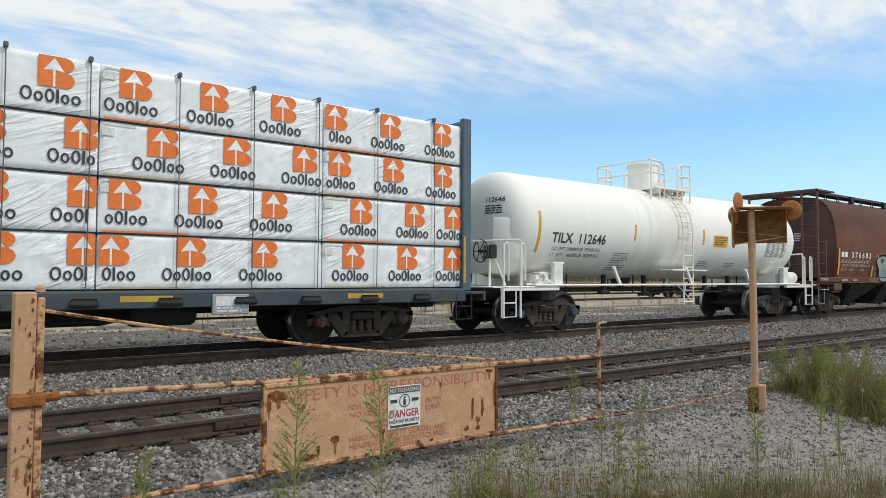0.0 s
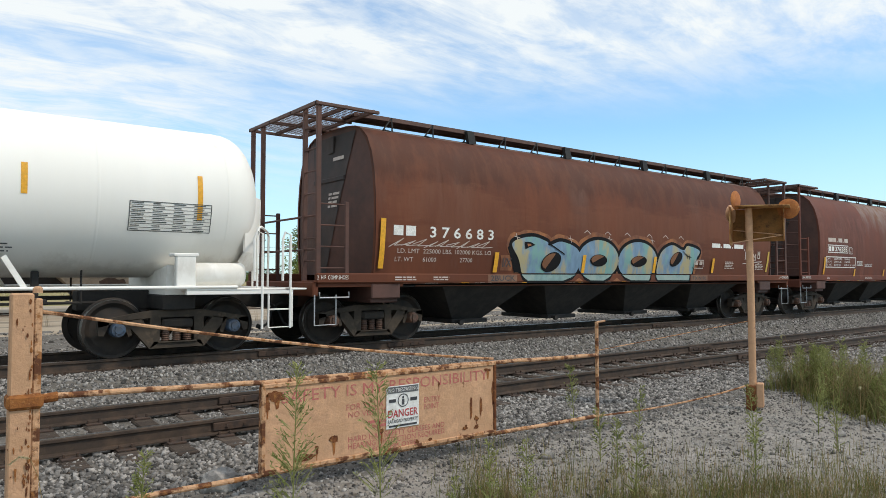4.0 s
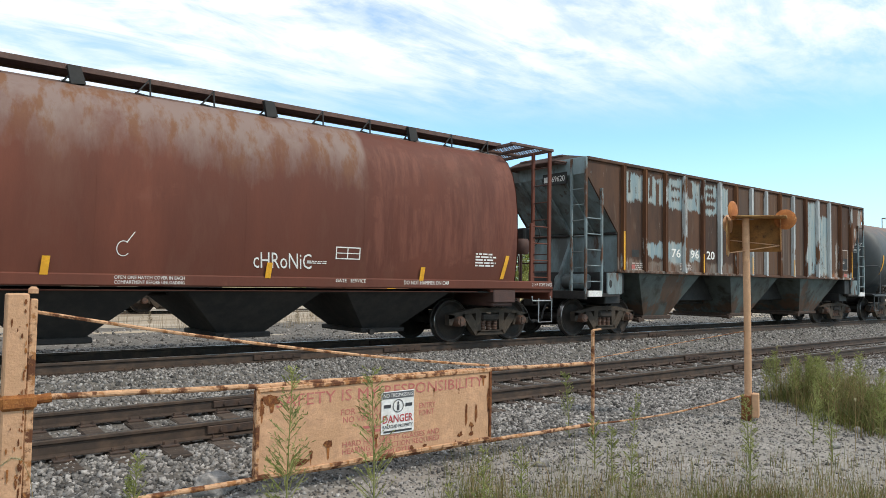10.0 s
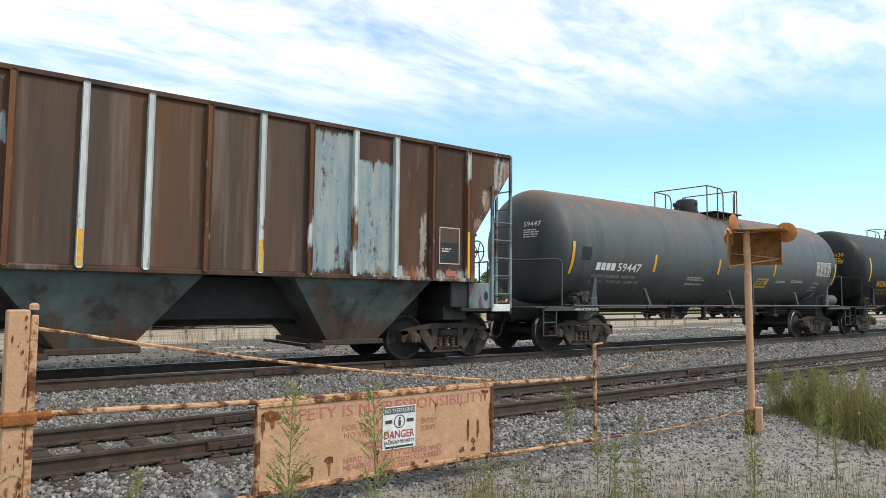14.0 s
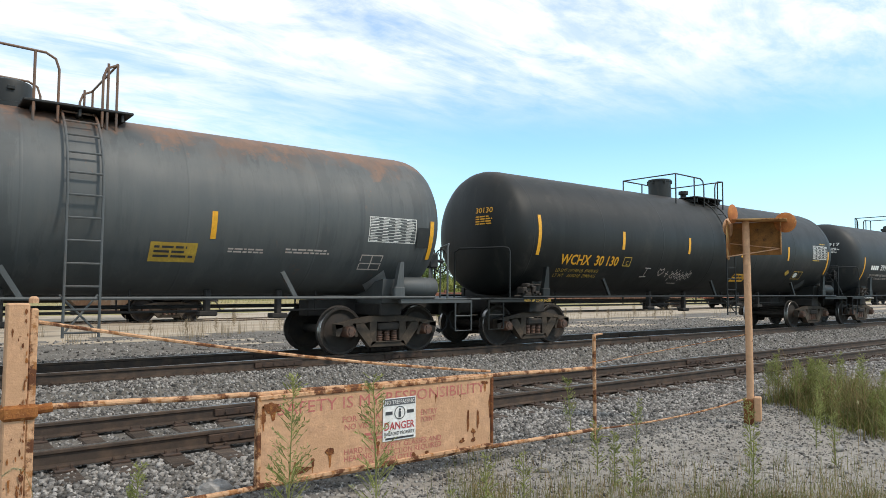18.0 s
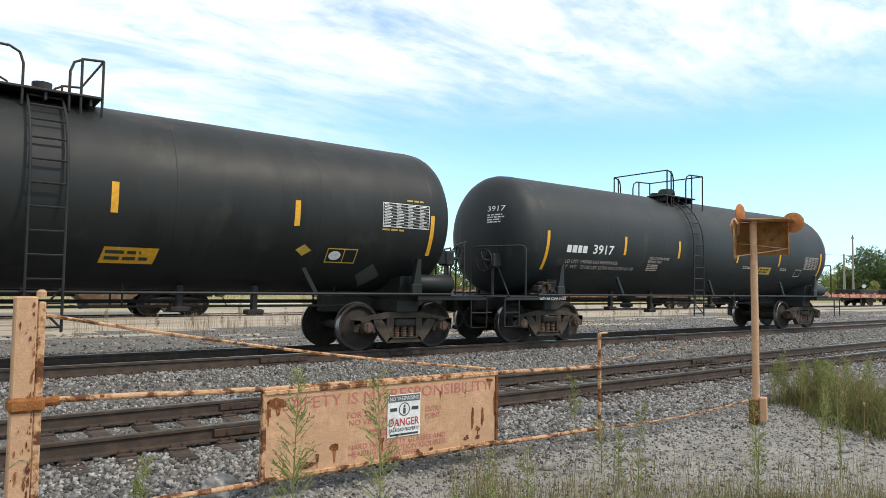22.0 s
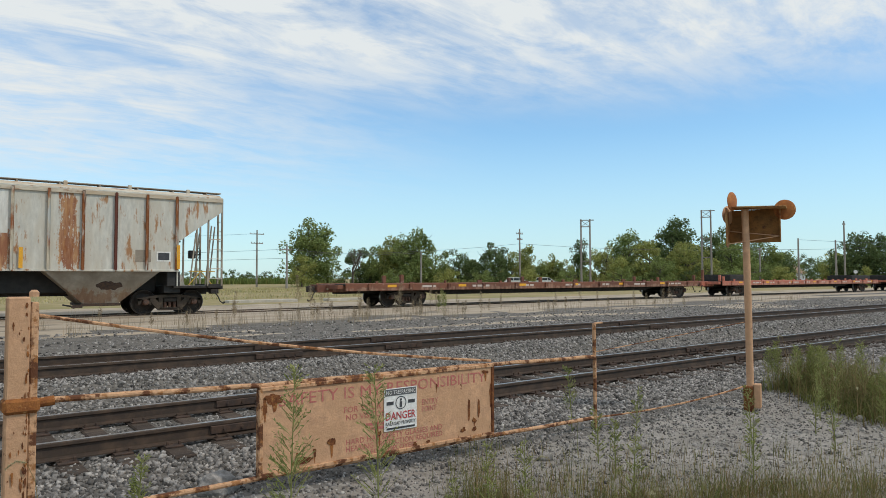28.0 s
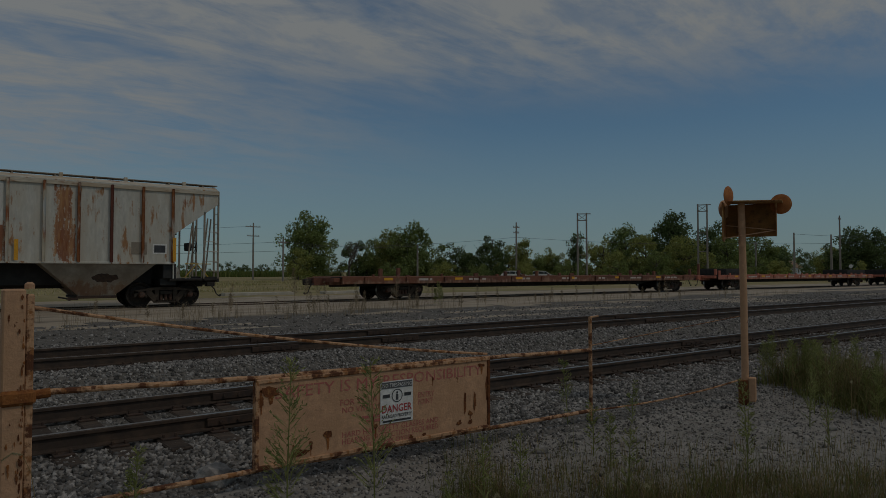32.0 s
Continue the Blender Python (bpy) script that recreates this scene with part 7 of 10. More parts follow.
# ---- flat-sided hoppers with ribs ----
def ribbed_hopper(label, x, trucks, low, top, zb, zt, ribs, paint, rib_mats, bay_mat, end_mat, moving=True, y=None, z=None, bays=(), end_cut=0.5, gate_mat="plate", half=1.56, kink_cut=0.28):
    """low, top: ends of the side sheet at its foot and at the roof; the corners between are cut on a slope."""
    car = rail_car("hopper_car", label, "hopper car", x, trucks, moving=moving, y=y, z=z)
    X = lambda t: t - x
    kink = zt - (zt - zb) * kink_cut
    low2 = [X(low[0]), X(low[1])]
    zc = zb + (zt - zb) * end_cut
    poly = [(X(low[0]), zb), (X(low[1]), zb), (X(low[1]), zc), (X(top[1]), kink), (X(top[1]), zt), (X(top[0]), zt), (X(top[0]), kink), (X(low[0]), zc)]
    sides = []
    for sy in (-1, 1):
        b = Build().prism(poly, sy * half, sy * (half - 0.04))
        b.box(X(top[0]), X(top[1]), sy * (half + 0.02) - 0.03, sy * (half + 0.02) + 0.03, zt - 0.08, zt, 0.01)
        b.box(X(low[0]), X(low[1]), sy * (half + 0.03) - 0.035, sy * (half + 0.03) + 0.035, zb - 0.02, zb + 0.06, 0.01)
        s_ = part("side_sheet", b, M[paint], car, "weathered flat steel side")
        sides.append(s_)
        for i, (q, mat_) in enumerate(zip(ribs, rib_mats)):
            r = Build().box(X(q) - 0.045, X(q) + 0.045, sy * half, sy * (half + 0.085), zb + 0.03, zt - 0.06, 0.02)
            part("rib", r, M[mat_], s_)
    rf = Build()
    rf.prism([(-half - 0.02, zt - 0.01), (half + 0.02, zt - 0.01), (0.8, zt + 0.12), (-0.8, zt + 0.12)], X(top[0]), X(top[1]), "x")
    part("roof", rf, M["hop_roof" if moving else "grey_dark"], car)
    up = 0.10 if moving else 0.26
    for sy in (-1, 1):
        over = 0.04 if moving else 0.25
        rw = Build().box(X(top[0]) - over, X(top[1]) + over, sy * 0.55 - 0.2, sy * 0.55 + 0.2, zt + up, zt + up + 0.04, 0.01)
        for q in np.arange(X(top[0]) + 0.3, X(top[1]), 1.3):
            rw.box(q - 0.03, q + 0.03, sy * 0.55 - 0.2, sy * 0.55 + 0.2, zt + 0.04, zt + up, 0.01)
        part("roof_walk", rw, M["grating" if moving else "grey_dark"], car, "narrow roof walk")
    for s, lo_, tp_, tx in ((-1, X(low[0]), X(top[0]), X(trucks[0])), (1, X(low[1]), X(top[1]), X(trucks[1]))):
        e = Build()
        si, zi = lo_ - s * 0.03, zc + 0.02          # the slope meets an upright wall flush with the side's foot
        e.add([(tp_, -half + 0.02, kink), (tp_, half - 0.02, kink), (si, half - 0.02, zi), (si, -half + 0.02, zi)], [(0, 1, 2, 3)])
        e.add([(tp_ - s * 0.04, -half + 0.02, kink + 0.03), (tp_ - s * 0.04, half - 0.02, kink + 0.03), (si - s * 0.04, half - 0.02, zi + 0.03), (si - s * 0.04, -half + 0.02, zi + 0.03)], [(3, 2, 1, 0)])
        e.box(tp_ - 0.02, tp_ + 0.02, -half, half, kink, zt, 0.005)
        wall_ = Build().box(si - 0.02, si + 0.02, -half + 0.04, half - 0.04, 1.06, zi, 0.005)
        part("end_wall", wall_, M[end_mat], car, "upright wall below the slope")
        part("end_lip", Build().box(min(si, si + s * 0.10), max(si, si + s * 0.10), -half + 0.02, half - 0.02, zi - 0.05, zi + 0.01, 0.01), M["under"], car)
        ribs_ = [Build().prism([(tp_ + s * 0.02, kink + 0.02), (tp_ + s * 0.02, kink - 0.06), (si + s * 0.06, zi - 0.06), (si + s * 0.06, zi + 0.02)], yy - 0.03, yy + 0.03) for yy in (-0.75, 0.0, 0.75)]
        if moving:
            cp = Build().box(min(lo_ - s * 0.15, lo_ + s * 0.42), max(lo_ - s * 0.15, lo_ + s * 0.42), -half - 0.01, -half + 0.03, 1.04, zb - 0.03, 0.01)
            cp_ = part("corner_plate", cp, M["ic_post"], car, "flaking pale blue plate at the corner")
            # flat black oval painted for the dark inside of a hole
            part("plate_hole", Flat().poly(oval(lo_ + s * 0.30, 1.30, 0.055, 0.10, 16)).on(lambda u_, v_: (u_, -half - 0.014, v_)), M["black"], cp_)
        slope_ = part("slope_sheet", e, M[end_mat], car, "sloping end sheet")
        for rb_ in ribs_:
            part("slope_rib", rb_, M[end_mat], slope_)
        ex = tp_ + s * 0.02
        fl = Build().box(min(ex, tx), max(ex, tx), -1.5, 1.5, 0.98, 1.06, 0.01)
        fl.box(ex - 0.05, ex + 0.05, -1.52, 1.52, 0.92, 1.12, 0.01)
        part("end_platform", fl, M["under"], car)
        sl = Build().box(ex - s * 0.1 - 0.45 if s > 0 else ex + 0.05, ex - 0.05 if s > 0 else ex + 0.55, -1.56, -1.50, 0.98, 1.13, 0.01)
        part("sill_plate", sl, M["white" if moving else "under"], car)
        bo = Build().box(tx - 0.24, tx + 0.24, -1.46, 1.46, 1.06, zb, 0.02).box(tx - 0.3, tx + 0.3, -1.3, 1.3, 0.80, 1.08, 0.02)
        part("body_bolster", bo, M["black"], car)
        web = Build().prism([(si, 1.06), (si + s * 0.75, 1.06), (si + s * 0.06, zi - 0.1), (si, zi - 0.1)], -0.05, 0.05)
        part("end_web", web, M[end_mat], car, "upright stiffening web")
        posts = ((ex, -1.50), (ex, -1.05), (ex, 1.05), (ex, 1.50), (ex - s * 0.55, -1.53), (ex - s * 0.55, 1.53))
        for px, py in posts:
            ztop = zt - 0.02 if abs(px - ex) < 0.1 else kink - abs(px - ex) * 0.75 + 0.1
            pb = Build().box(px - 0.035, px + 0.035, py - 0.03, py + 0.03, 1.05, ztop, 0.01)
            part("corner_post", pb, M["ic_post" if moving else "grey_dark"], car)
        for i in range(7):
            zz = 1.3 + i * 0.38
            part("ladder_rung", Build().tube([(ex, -1.50, zz), (ex, -1.05, zz)], 0.014, 6), M[end_mat if moving else "grey_hopper"], car)
        for i in range(5):
            zz = 1.35 + i * 0.38
            part("ladder_rung", Build().tube([(ex, -1.53, zz), (ex - s * 0.55, -1.53, zz)], 0.014, 6), M[end_mat if moving else "grey_hopper"], car)
        if moving:
            cw = Build().box(min(ex, ex + s * 0.42), max(ex, ex + s * 0.42), -0.9, 0.9, zt - 0.10, zt - 0.06, 0.008)
            for yy in (-0.85, 0.0, 0.85):
                cw.box(min(ex, ex + s * 0.40), max(ex, ex + s * 0.40), yy - 0.02, yy + 0.02, zt - 0.14, zt - 0.09, 0.006)
            part("crossover_walk", cw, M["grating"], car, "narrow walk across the car's end")
        rb = Build().lathe([(0.0, -0.5), (0.18, -0.5), (0.2, -0.46), (0.2, 0.46), (0.18, 0.5), (0, 0.5)], 18, "y", (tx + s * 0.35, -0.3, 1.35))
        part("air_reservoir", rb, M[end_mat], car)
    part("brake_wheel", shared("brake_wheel", brake_wheel_mesh, M["black"]), None, car, "spoked hand brake wheel", at=pose(X(trucks[1]) + 1.25, -0.5, 2.3))
    cs = Build().box(X(trucks[0]) - 1.7, X(trucks[1]) + 1.7, -0.16, 0.16, 0.72, 1.02, 0.02)
    part("centre_sill", cs, M["under"], car)
    # black block that fills the gaps between the bays
    part("underframe", Build().box(X(trucks[0]) + 0.4, X(trucks[1]) - 0.4, -0.55, 0.55, 0.84, zb - 0.01, 0.02), M["black"], car, "dark underframe between the bays")
    for q, h, g in bays:
        q = X(q)
        v = [(q - h, -half + 0.03, zb), (q + h, -half + 0.03, zb), (q + h, half - 0.03, zb), (q - h, half - 0.03, zb), (q - g, -0.98, 0.46), (q + g, -0.98, 0.46), (q + g, 0.98, 0.46), (q - g, 0.98, 0.46)]
        bay = part("discharge_hopper", Build().add(v, [(0, 1, 5, 4), (1, 2, 6, 5), (2, 3, 7, 6), (3, 0, 4, 7), (4, 5, 6, 7)]), M[bay_mat], car, "sloping discharge hopper", smooth=0)
        gb = Build().box(q - 0.66, q + 0.66, -1.02, 1.02, 0.36, 0.46, 0.015).tube([(q - 0.9, -1.0, 0.36), (q - 0.9, 1.0, 0.36)], 0.03).box(q - 0.95, q - 0.6, -1.05, -0.9, 0.31, 0.40, 0.01)
        gb.tube([(q - 0.9, -1.06, 0.36), (q - 0.9, -1.14, 0.36)], 0.07)
        part("outlet_gate", gb, M[gate_mat], bay, "rusty outlet gate")
    add_ends(car, X(top[0]) - 0.12, X(top[1]) + 0.12)
    return car, sides, X


ribs = [61.6 + 0.892 * i for i in range(16)]
rmats = ["ic_rib"] * 16
for i in (3, 5, 7, 8, 10, 12, 13):
    rmats[i] = "ic_rib_white"
car, sides, X = ribbed_hopper("rusty ribbed hopper car with flaking pale blue paint", 68.2, (61.5, 74.87), (61.45, 75.22), (60.25, 76.2), 1.60, 4.36, ribs, "ic_rust", rmats, "ic_green", "ic_end", end_cut=0.35, kink_cut=0.15, half=1.50, bays=((63.75, 1.42, 0.55), (68.2, 1.45, 0.52), (72.65, 1.48, 0.55)))


def flat_mark(flat, mat, nm, label_="", off=0.006, y=1.50, parent=sides[0]):
    return part(nm, flat.on(lambda u, v: (X(u), -(y + off), v)), M[mat], parent, label_)


rnd = random.Random(21)


def ragged(u0, v0, u1, v1, amp, rnd_):
    """An outline with a torn lower edge."""
    pts = [(u0, v1), (u1, v1)]
    n = 22
    for i in range(n + 1):
        t = 1 - i / n
        pts.append((u0 + (u1 - u0) * t, v0 + amp * (0.8 * noise.noise((t * 3.1 + u0, v0, 0.0)) + rnd_.uniform(-0.35, 0.35))))
    return pts


for words, u in (("76", 63.72), ("96", 64.62), ("20", 65.42)):
    flat_mark(Flat().words(words, u, 2.05, 0.22, 0.42, bold=0.02), "letter", "reporting_mark", "white car number", 0.010)
for i in (6, 7, 8, 9, 10):
    q = ribs[i] + 0.05
    flat_mark(Flat().rect(q, 1.68, q + 0.79, 4.24), "ic_grey", "paint_patch", "greyish rusty panel", 0.003)
for u, v0 in ((61.55, 2.62), (65.12, 2.18), (67.79, 2.18), (70.47, 2.18), (74.93, 2.6)):
    flat_mark(Flat().rect(u, 1.66, u + 0.1, v0), "yellow", "reflective_strip", "yellow reflective strip", 0.09)
flat_mark(Flat().rect(62.0, 2.0, 62.3, 2.18), "black", "placard", "dark stencilled panel", 0.008)
flat_mark(Flat().rect(74.3, 1.95, 74.78, 2.36), "black", "placard", "dark stencilled panel", 0.008)
flat_mark(Flat().rect(74.3, 2.36, 74.78, 2.65), "ic_grey", "placard", "pale worn panel", 0.008)
flat_mark(Flat().border(74.28, 1.93, 74.80, 2.67, 0.02), "letter_faded", "placard_frame", "", 0.010)
flat_mark(Flat().bars(62.0, 1.66, 62.6, 1.86, 4, rnd).bars(74.34, 2.16, 74.6, 2.26, 2, rnd).bars(64.1, 1.7, 64.7, 1.9, 5, rnd), "letter_faded", "stencil", "small white print", 0.012)
for u0, u1 in ((61.98, 62.12), (74.45, 74.7)):
    flat_mark(Flat().rect(u0, 1.69, u1, 1.8), "red_paint", "sticker", "small red label", 0.014)
nb = Build().box(X(60.2), X(60.23), -0.9, -0.1, 3.75, 4.05, 0.005)
board = part("number_board", nb, M["black"], car, "black board at the roof's end")
part("board_number", Flat().words("769620", 0.33, 3.83, 0.14, 0.52, bold=0.01).on(lambda a_, b_: (X(60.195), -a_, b_)), M["letter"], board)
part("board_mark", Flat().rect(0.15, 3.83, 0.28, 3.97).on(lambda a_, b_: (X(60.195), -a_, b_)), M["letter"], board)

# parked grey hopper in the yard
gr = [-7.9 + 1.06 * i for i in range(16)]
gm = ["grey_rib"] * 16
for i, mat_ in ((13, "rib_dark"), (12, "rib_rust"), (14, "rib_rust"), (15, "rib_rust"), (5, "rib_dark"), (2, "rib_rust")):
    gm[i] = mat_
gcar, gsides, GX = ribbed_hopper("parked pale grey ribbed hopper car streaked with rust", 0.4, (-7.3, 7.95), (-7.9, 8.1), (-9.1, 9.75), 1.62, 4.50, gr, "grey_hopper", gm, "grey_dark", "grey_hopper", moving=False, y=YARD_Y, z=YARD_Z, end_cut=0.39, kink_cut=0.19, bays=((-5.4, 1.9, 0.6), (0.1, 1.9, 0.6), (5.55, 1.9, 0.6)))
rnd = random.Random(5)
part("worn_panel", Flat().rect(-3.7, 2.86, 2.58, 4.3).on(lambda a_, b_: (GX(a_), -1.5645, b_)), M["grey_pale"], gsides[0], "pale repainted panel")
for u, v0 in ((2.9, 2.4), (8.0, 2.6)):
    part("reflective_strip", Flat().rect(u, 1.7, u + 0.12, v0).on(lambda a_, b_: (GX(a_), -1.66, b_)), M["yellow"], gsides[0], "yellow reflective strip")
part("placard", Flat().rect(6.55, 1.95, 7.1, 2.4).on(lambda a_, b_: (GX(a_), -1.57, b_)), M["grey_dark"], gsides[0])
part("placard", Flat().rect(7.3, 1.98, 7.8, 2.35).on(lambda a_, b_: (GX(a_), -1.57, b_)), M["letter"], gsides[0], "white framed placard")
part("placard", Flat().rect(7.35, 2.03, 7.75, 2.30).on(lambda a_, b_: (GX(a_), -1.575, b_)), M["ink"], gsides[0])

part("stencil_card", Flat().rect(0.6, 1.88, 1.5, 2.22).on(lambda a_, b_: (GX(a_), -1.566, b_)), M["grey_top"], gsides[0], "cream stencilled panel")
part("stencil", Flat().bars(0.66, 1.92, 1.44, 2.19, 4, rnd, 0.35).on(lambda a_, b_: (GX(a_), -1.5695, b_)), M["print_grey"], gsides[0])
for q in (8.55, 9.15):
    for px_, py_ in ((0.0, -1.45), (0.25, -1.1)):
        part("end_brace", Build().tube([(GX(q) + px_, py_, 1.06), (GX(q) + px_ + 0.22, py_, 3.1 + 0.5 * (q - 8.55))], 0.03, 8), M["grey_dark"], gcar)
part("step_rail", Build().tube([(GX(8.5), -1.5, 1.1), (GX(8.95), -1.5, 1.62), (GX(9.4), -1.5, 1.1)], 0.022, 8).tube([(GX(8.5), -1.5, 1.62), (GX(9.5), -1.5, 1.62)], 0.018, 8), M["yellow_old"], gcar, "yellow crossed step rail")
for q in np.arange(-8.4, 9.6, 2.12):
    part("walk_post", Build().box(GX(q) - 0.06, GX(q) + 0.06, -1.15, -1.02, 4.58, 4.80, 0.012), M["grey_top"], gcar)
part("roof_edge", Build().prism([(-1.62, 4.32), (-1.62, 4.45), (-1.20, 4.64), (-1.16, 4.58), (-1.56, 4.32)], GX(-9.1), GX(9.75), "x"), M["grey_top"], gsides[0], "cream rust-edged top rail")
part("rust_patch", Flat().poly([(u_ + 0.05 * noise.noise((u_ * 7, v_ * 9, 1.0)), v_ + 0.09 * noise.noise((u_ * 6, v_ * 8, 5.0))) for u_, v_ in oval(5.75, 1.1, 0.44, 0.15, 30)]).on(lambda a_, b_: (GX(a_), -1.53 + (1.62 - b_) * 0.5 - 0.02, b_)), M["plate"], gsides[0], "rusty patch on the bay")

# ---- lumber car ----
LX = -3.3
car = rail_car("lumber_car", "dark blue centre-beam flat car loaded with wrapped lumber", "flat car", LX, (-13.3, 6.75))
X = lambda t: t - LX
deck = Build().box(X(-15.5), X(8.95), -1.42, 1.42, 0.96, 1.05, 0.015)
part("deck", deck, M["car_blue"], car, "steel deck")
for sy in (-1, 1):
    sb = Build().box(X(-15.5), X(8.95), sy * 1.43 - 0.04, sy * 1.43 + 0.04, 0.78, 1.03, 0.015)
    sill = part("side_sill", sb, M["car_blue"], car, "dark blue side sill")
    for q in np.arange(-14.6, 8.8, 1.18):
        wb = Build().box(X(q) - 0.16, X(q) + 0.16, sy * 1.47, sy * 1.53, 0.86, 0.94, 0.01).tube([(X(q) - 0.18, sy * 1.52, 0.86), (X(q) + 0.18, sy * 1.52, 0.86)], 0.045, 8)
        part("strap_winch", wb, M["under"], sill)
cs = Build().box(X(-15.6), X(9.1), -0.18, 0.18, 0.62, 0.98, 0.02).prism([(X(-9.5), 0.62), (X(3.2), 0.62), (X(2.4), 0.46), (X(-8.7), 0.46)], -0.18, 0.18)
part("centre_sill", cs, M["under"], car)
beam = Build().box(X(-15.4), X(8.9), -0.06, 0.06, 1.05, 4.35, 0.01)
part("centre_beam", beam, M["car_blue"], car)
for e, s in ((9.0, 1), (-15.5, -1)):
    bh = Build().box(X(e) - 0.06, X(e) + 0.06, -1.42, 1.42, 1.05, 4.52, 0.015)
    bulk = part("bulkhead", bh, M["bulk_blue"], car, "tall end bulkhead")
    for yy in (-1.38, -0.7, 0, 0.7, 1.38):
        part("bulkhead_post", Build().box(X(e) - 0.11, X(e) + 0.11, yy - 0.06, yy + 0.06, 1.0, 4.55, 0.015), M["bulk_blue"], bulk)
    for i in range(9):
        z = 1.2 + i * 0.38
        lad = Build().tube([(X(e) + s * 0.11, -1.36, z), (X(e) + s * 0.18, -1.34, z), (X(e) + s * 0.18, -0.95, z), (X(e) + s * 0.11, -0.93, z)], 0.012, 6)
        part("ladder_rung", lad, M["car_blue"], bulk)
    pf = Build().box(min(X(e), X(e) + s * 0.5), max(X(e), X(e) + s * 0.5), -1.4, 1.4, 0.92, 0.97, 0.01)
    pf.box(X(e) + s * 0.5 - 0.03, X(e) + s * 0.5 + 0.03, -1.42, 1.42, 0.78, 0.98, 0.01)
    part("end_platform", pf, M["car_blue"], car)
    st = Build()
    q = X(e) + s * 0.1
    st.tube([(q, -1.46, 0.95), (q, -1.46, 0.42), (q - s * 0.4, -1.46, 0.42), (q - s * 0.4, -1.46, 0.95)], 0.018, 8).tube([(q, -1.46, 0.68), (q - s * 0.4, -1.46, 0.68)], 0.014, 6)
    part("sill_step", st, M["under"], car)
part("reflective_strip", Flat().rect(8.86, 1.15, 8.92, 2.1).on(lambda u, v: (X(u), -1.50, v)), M["yellow_old"], car)
for u in (2.4, 6.2, -4.0):
    part("reflective_strip", Flat().rect(u, 0.88, u + 0.75, 0.97).on(lambda a, b_: (X(a), -1.475, b_)), M["yellow_old"], car, "yellow reflective strip")
bx = Build().box(X(3.75), X(4.35), -1.5, -1.44, 0.66, 0.98, 0.01)
part("placard_board", bx, M["aluminium"], car, "framed metal card board")
part("card", Flat().rect(3.80, 0.80, 4.30, 0.95).bars(3.82, 0.69, 4.28, 0.79, 2, random.Random(4)).on(lambda a, b_: (X(a), -1.504, b_)), M["white"], car)
res = Build().lathe([(0.0, -0.5), (0.2, -0.5), (0.22, -0.45), (0.22, 0.45), (0.2, 0.5), (0, 0.5)], 18, "x", (X(3.2), -0.7, 0.68))
part("air_reservoir", res, M["under"], car)
pr = Build().tube([(X(-9), -0.6, 0.55), (X(5.0), -0.6, 0.55)], 0.02)
part("brake_rod", pr, M["under"], car)
add_ends(car, X(-16.1), X(9.6))
LUMBER_CAR = car

# wrapped bundles: four tiers, side by side along the car; they ride on the car as its load
rnd = random.Random(12)
edges = [8.93, 5.74, 2.09, -1.56, -5.21, -8.86, -12.51, -15.35]
MARKS = [[-2.75, -1.6, -0.35, 0.85, 1.93, 2.3, 3.44, 4.65, 6.36, 7.56, 8.68], [-2.7, -1.5, -0.3, 0.75, 1.92, 2.45, 3.61, 4.82, 6.52, 7.73, 8.70], [-2.9, -1.7, -0.5, 0.7, 1.86, 2.98, 4.15, 5.37, 6.06, 7.23, 8.42], [-3.0, -1.9, -0.9, 0.3, 1.51, 2.57, 3.76, 4.96, 5.97, 7.15, 8.39]]
tier_z = [1.06, 1.895, 2.73, 3.565, 4.40]


def wrapped_bundle(x0, x1, z0, z1, seed):
    """A bundle with a slightly slack, creased wrapper."""
    rn = random.Random(seed)
    nu, nv = 60, 16
    L, H = x1 - x0, z1 - z0
    creases = [(rn.uniform(-0.2, 1.2) * L, rn.uniform(0, 1) * H, rn.choice((1, 1, 1, -0.4)) * rn.uniform(0.25, 1.1), rn.uniform(0.25, 0.9), rn.uniform(0.002, 0.007)) for _ in range(40)]
    b = Build()
    for i in range(nu + 1):
        u = L * i / nu
        for j in range(nv + 1):
            v = H * j / nv
            d = 0.0
            for cu, cv, sl, ln, am in creases:
                du, dv = u - cu, v - cv
                across = (dv - sl * du) / math.hypot(1, sl)
                along = (du + sl * dv) / math.hypot(1, sl)
                if abs(along) < ln:
                    d += am * math.exp(-(across / 0.02) ** 2) * (1 - (along / ln) ** 2)
            d += 0.006 * noise.noise((u * 1.6 + seed, v * 2.0, 0.0))
            edge = min(u, L - u, v, H - v)
            d -= 0.03 * max(0, 1 - edge / 0.05)
            b.v.append((x0 + u, -1.36 - d, z0 + v))
    for i in range(nu):
        for j in range(nv):
            a = i * (nv + 1) + j
            b.f.append((a, a + nv + 1, a + nv + 2, a + 1))
            b.k.append(0)
    o = len(b.v)
    b.box(x0 + 0.004, x1 - 0.004, -1.34, -0.10, z0, z1 - 0.004, 0.02)
    return b


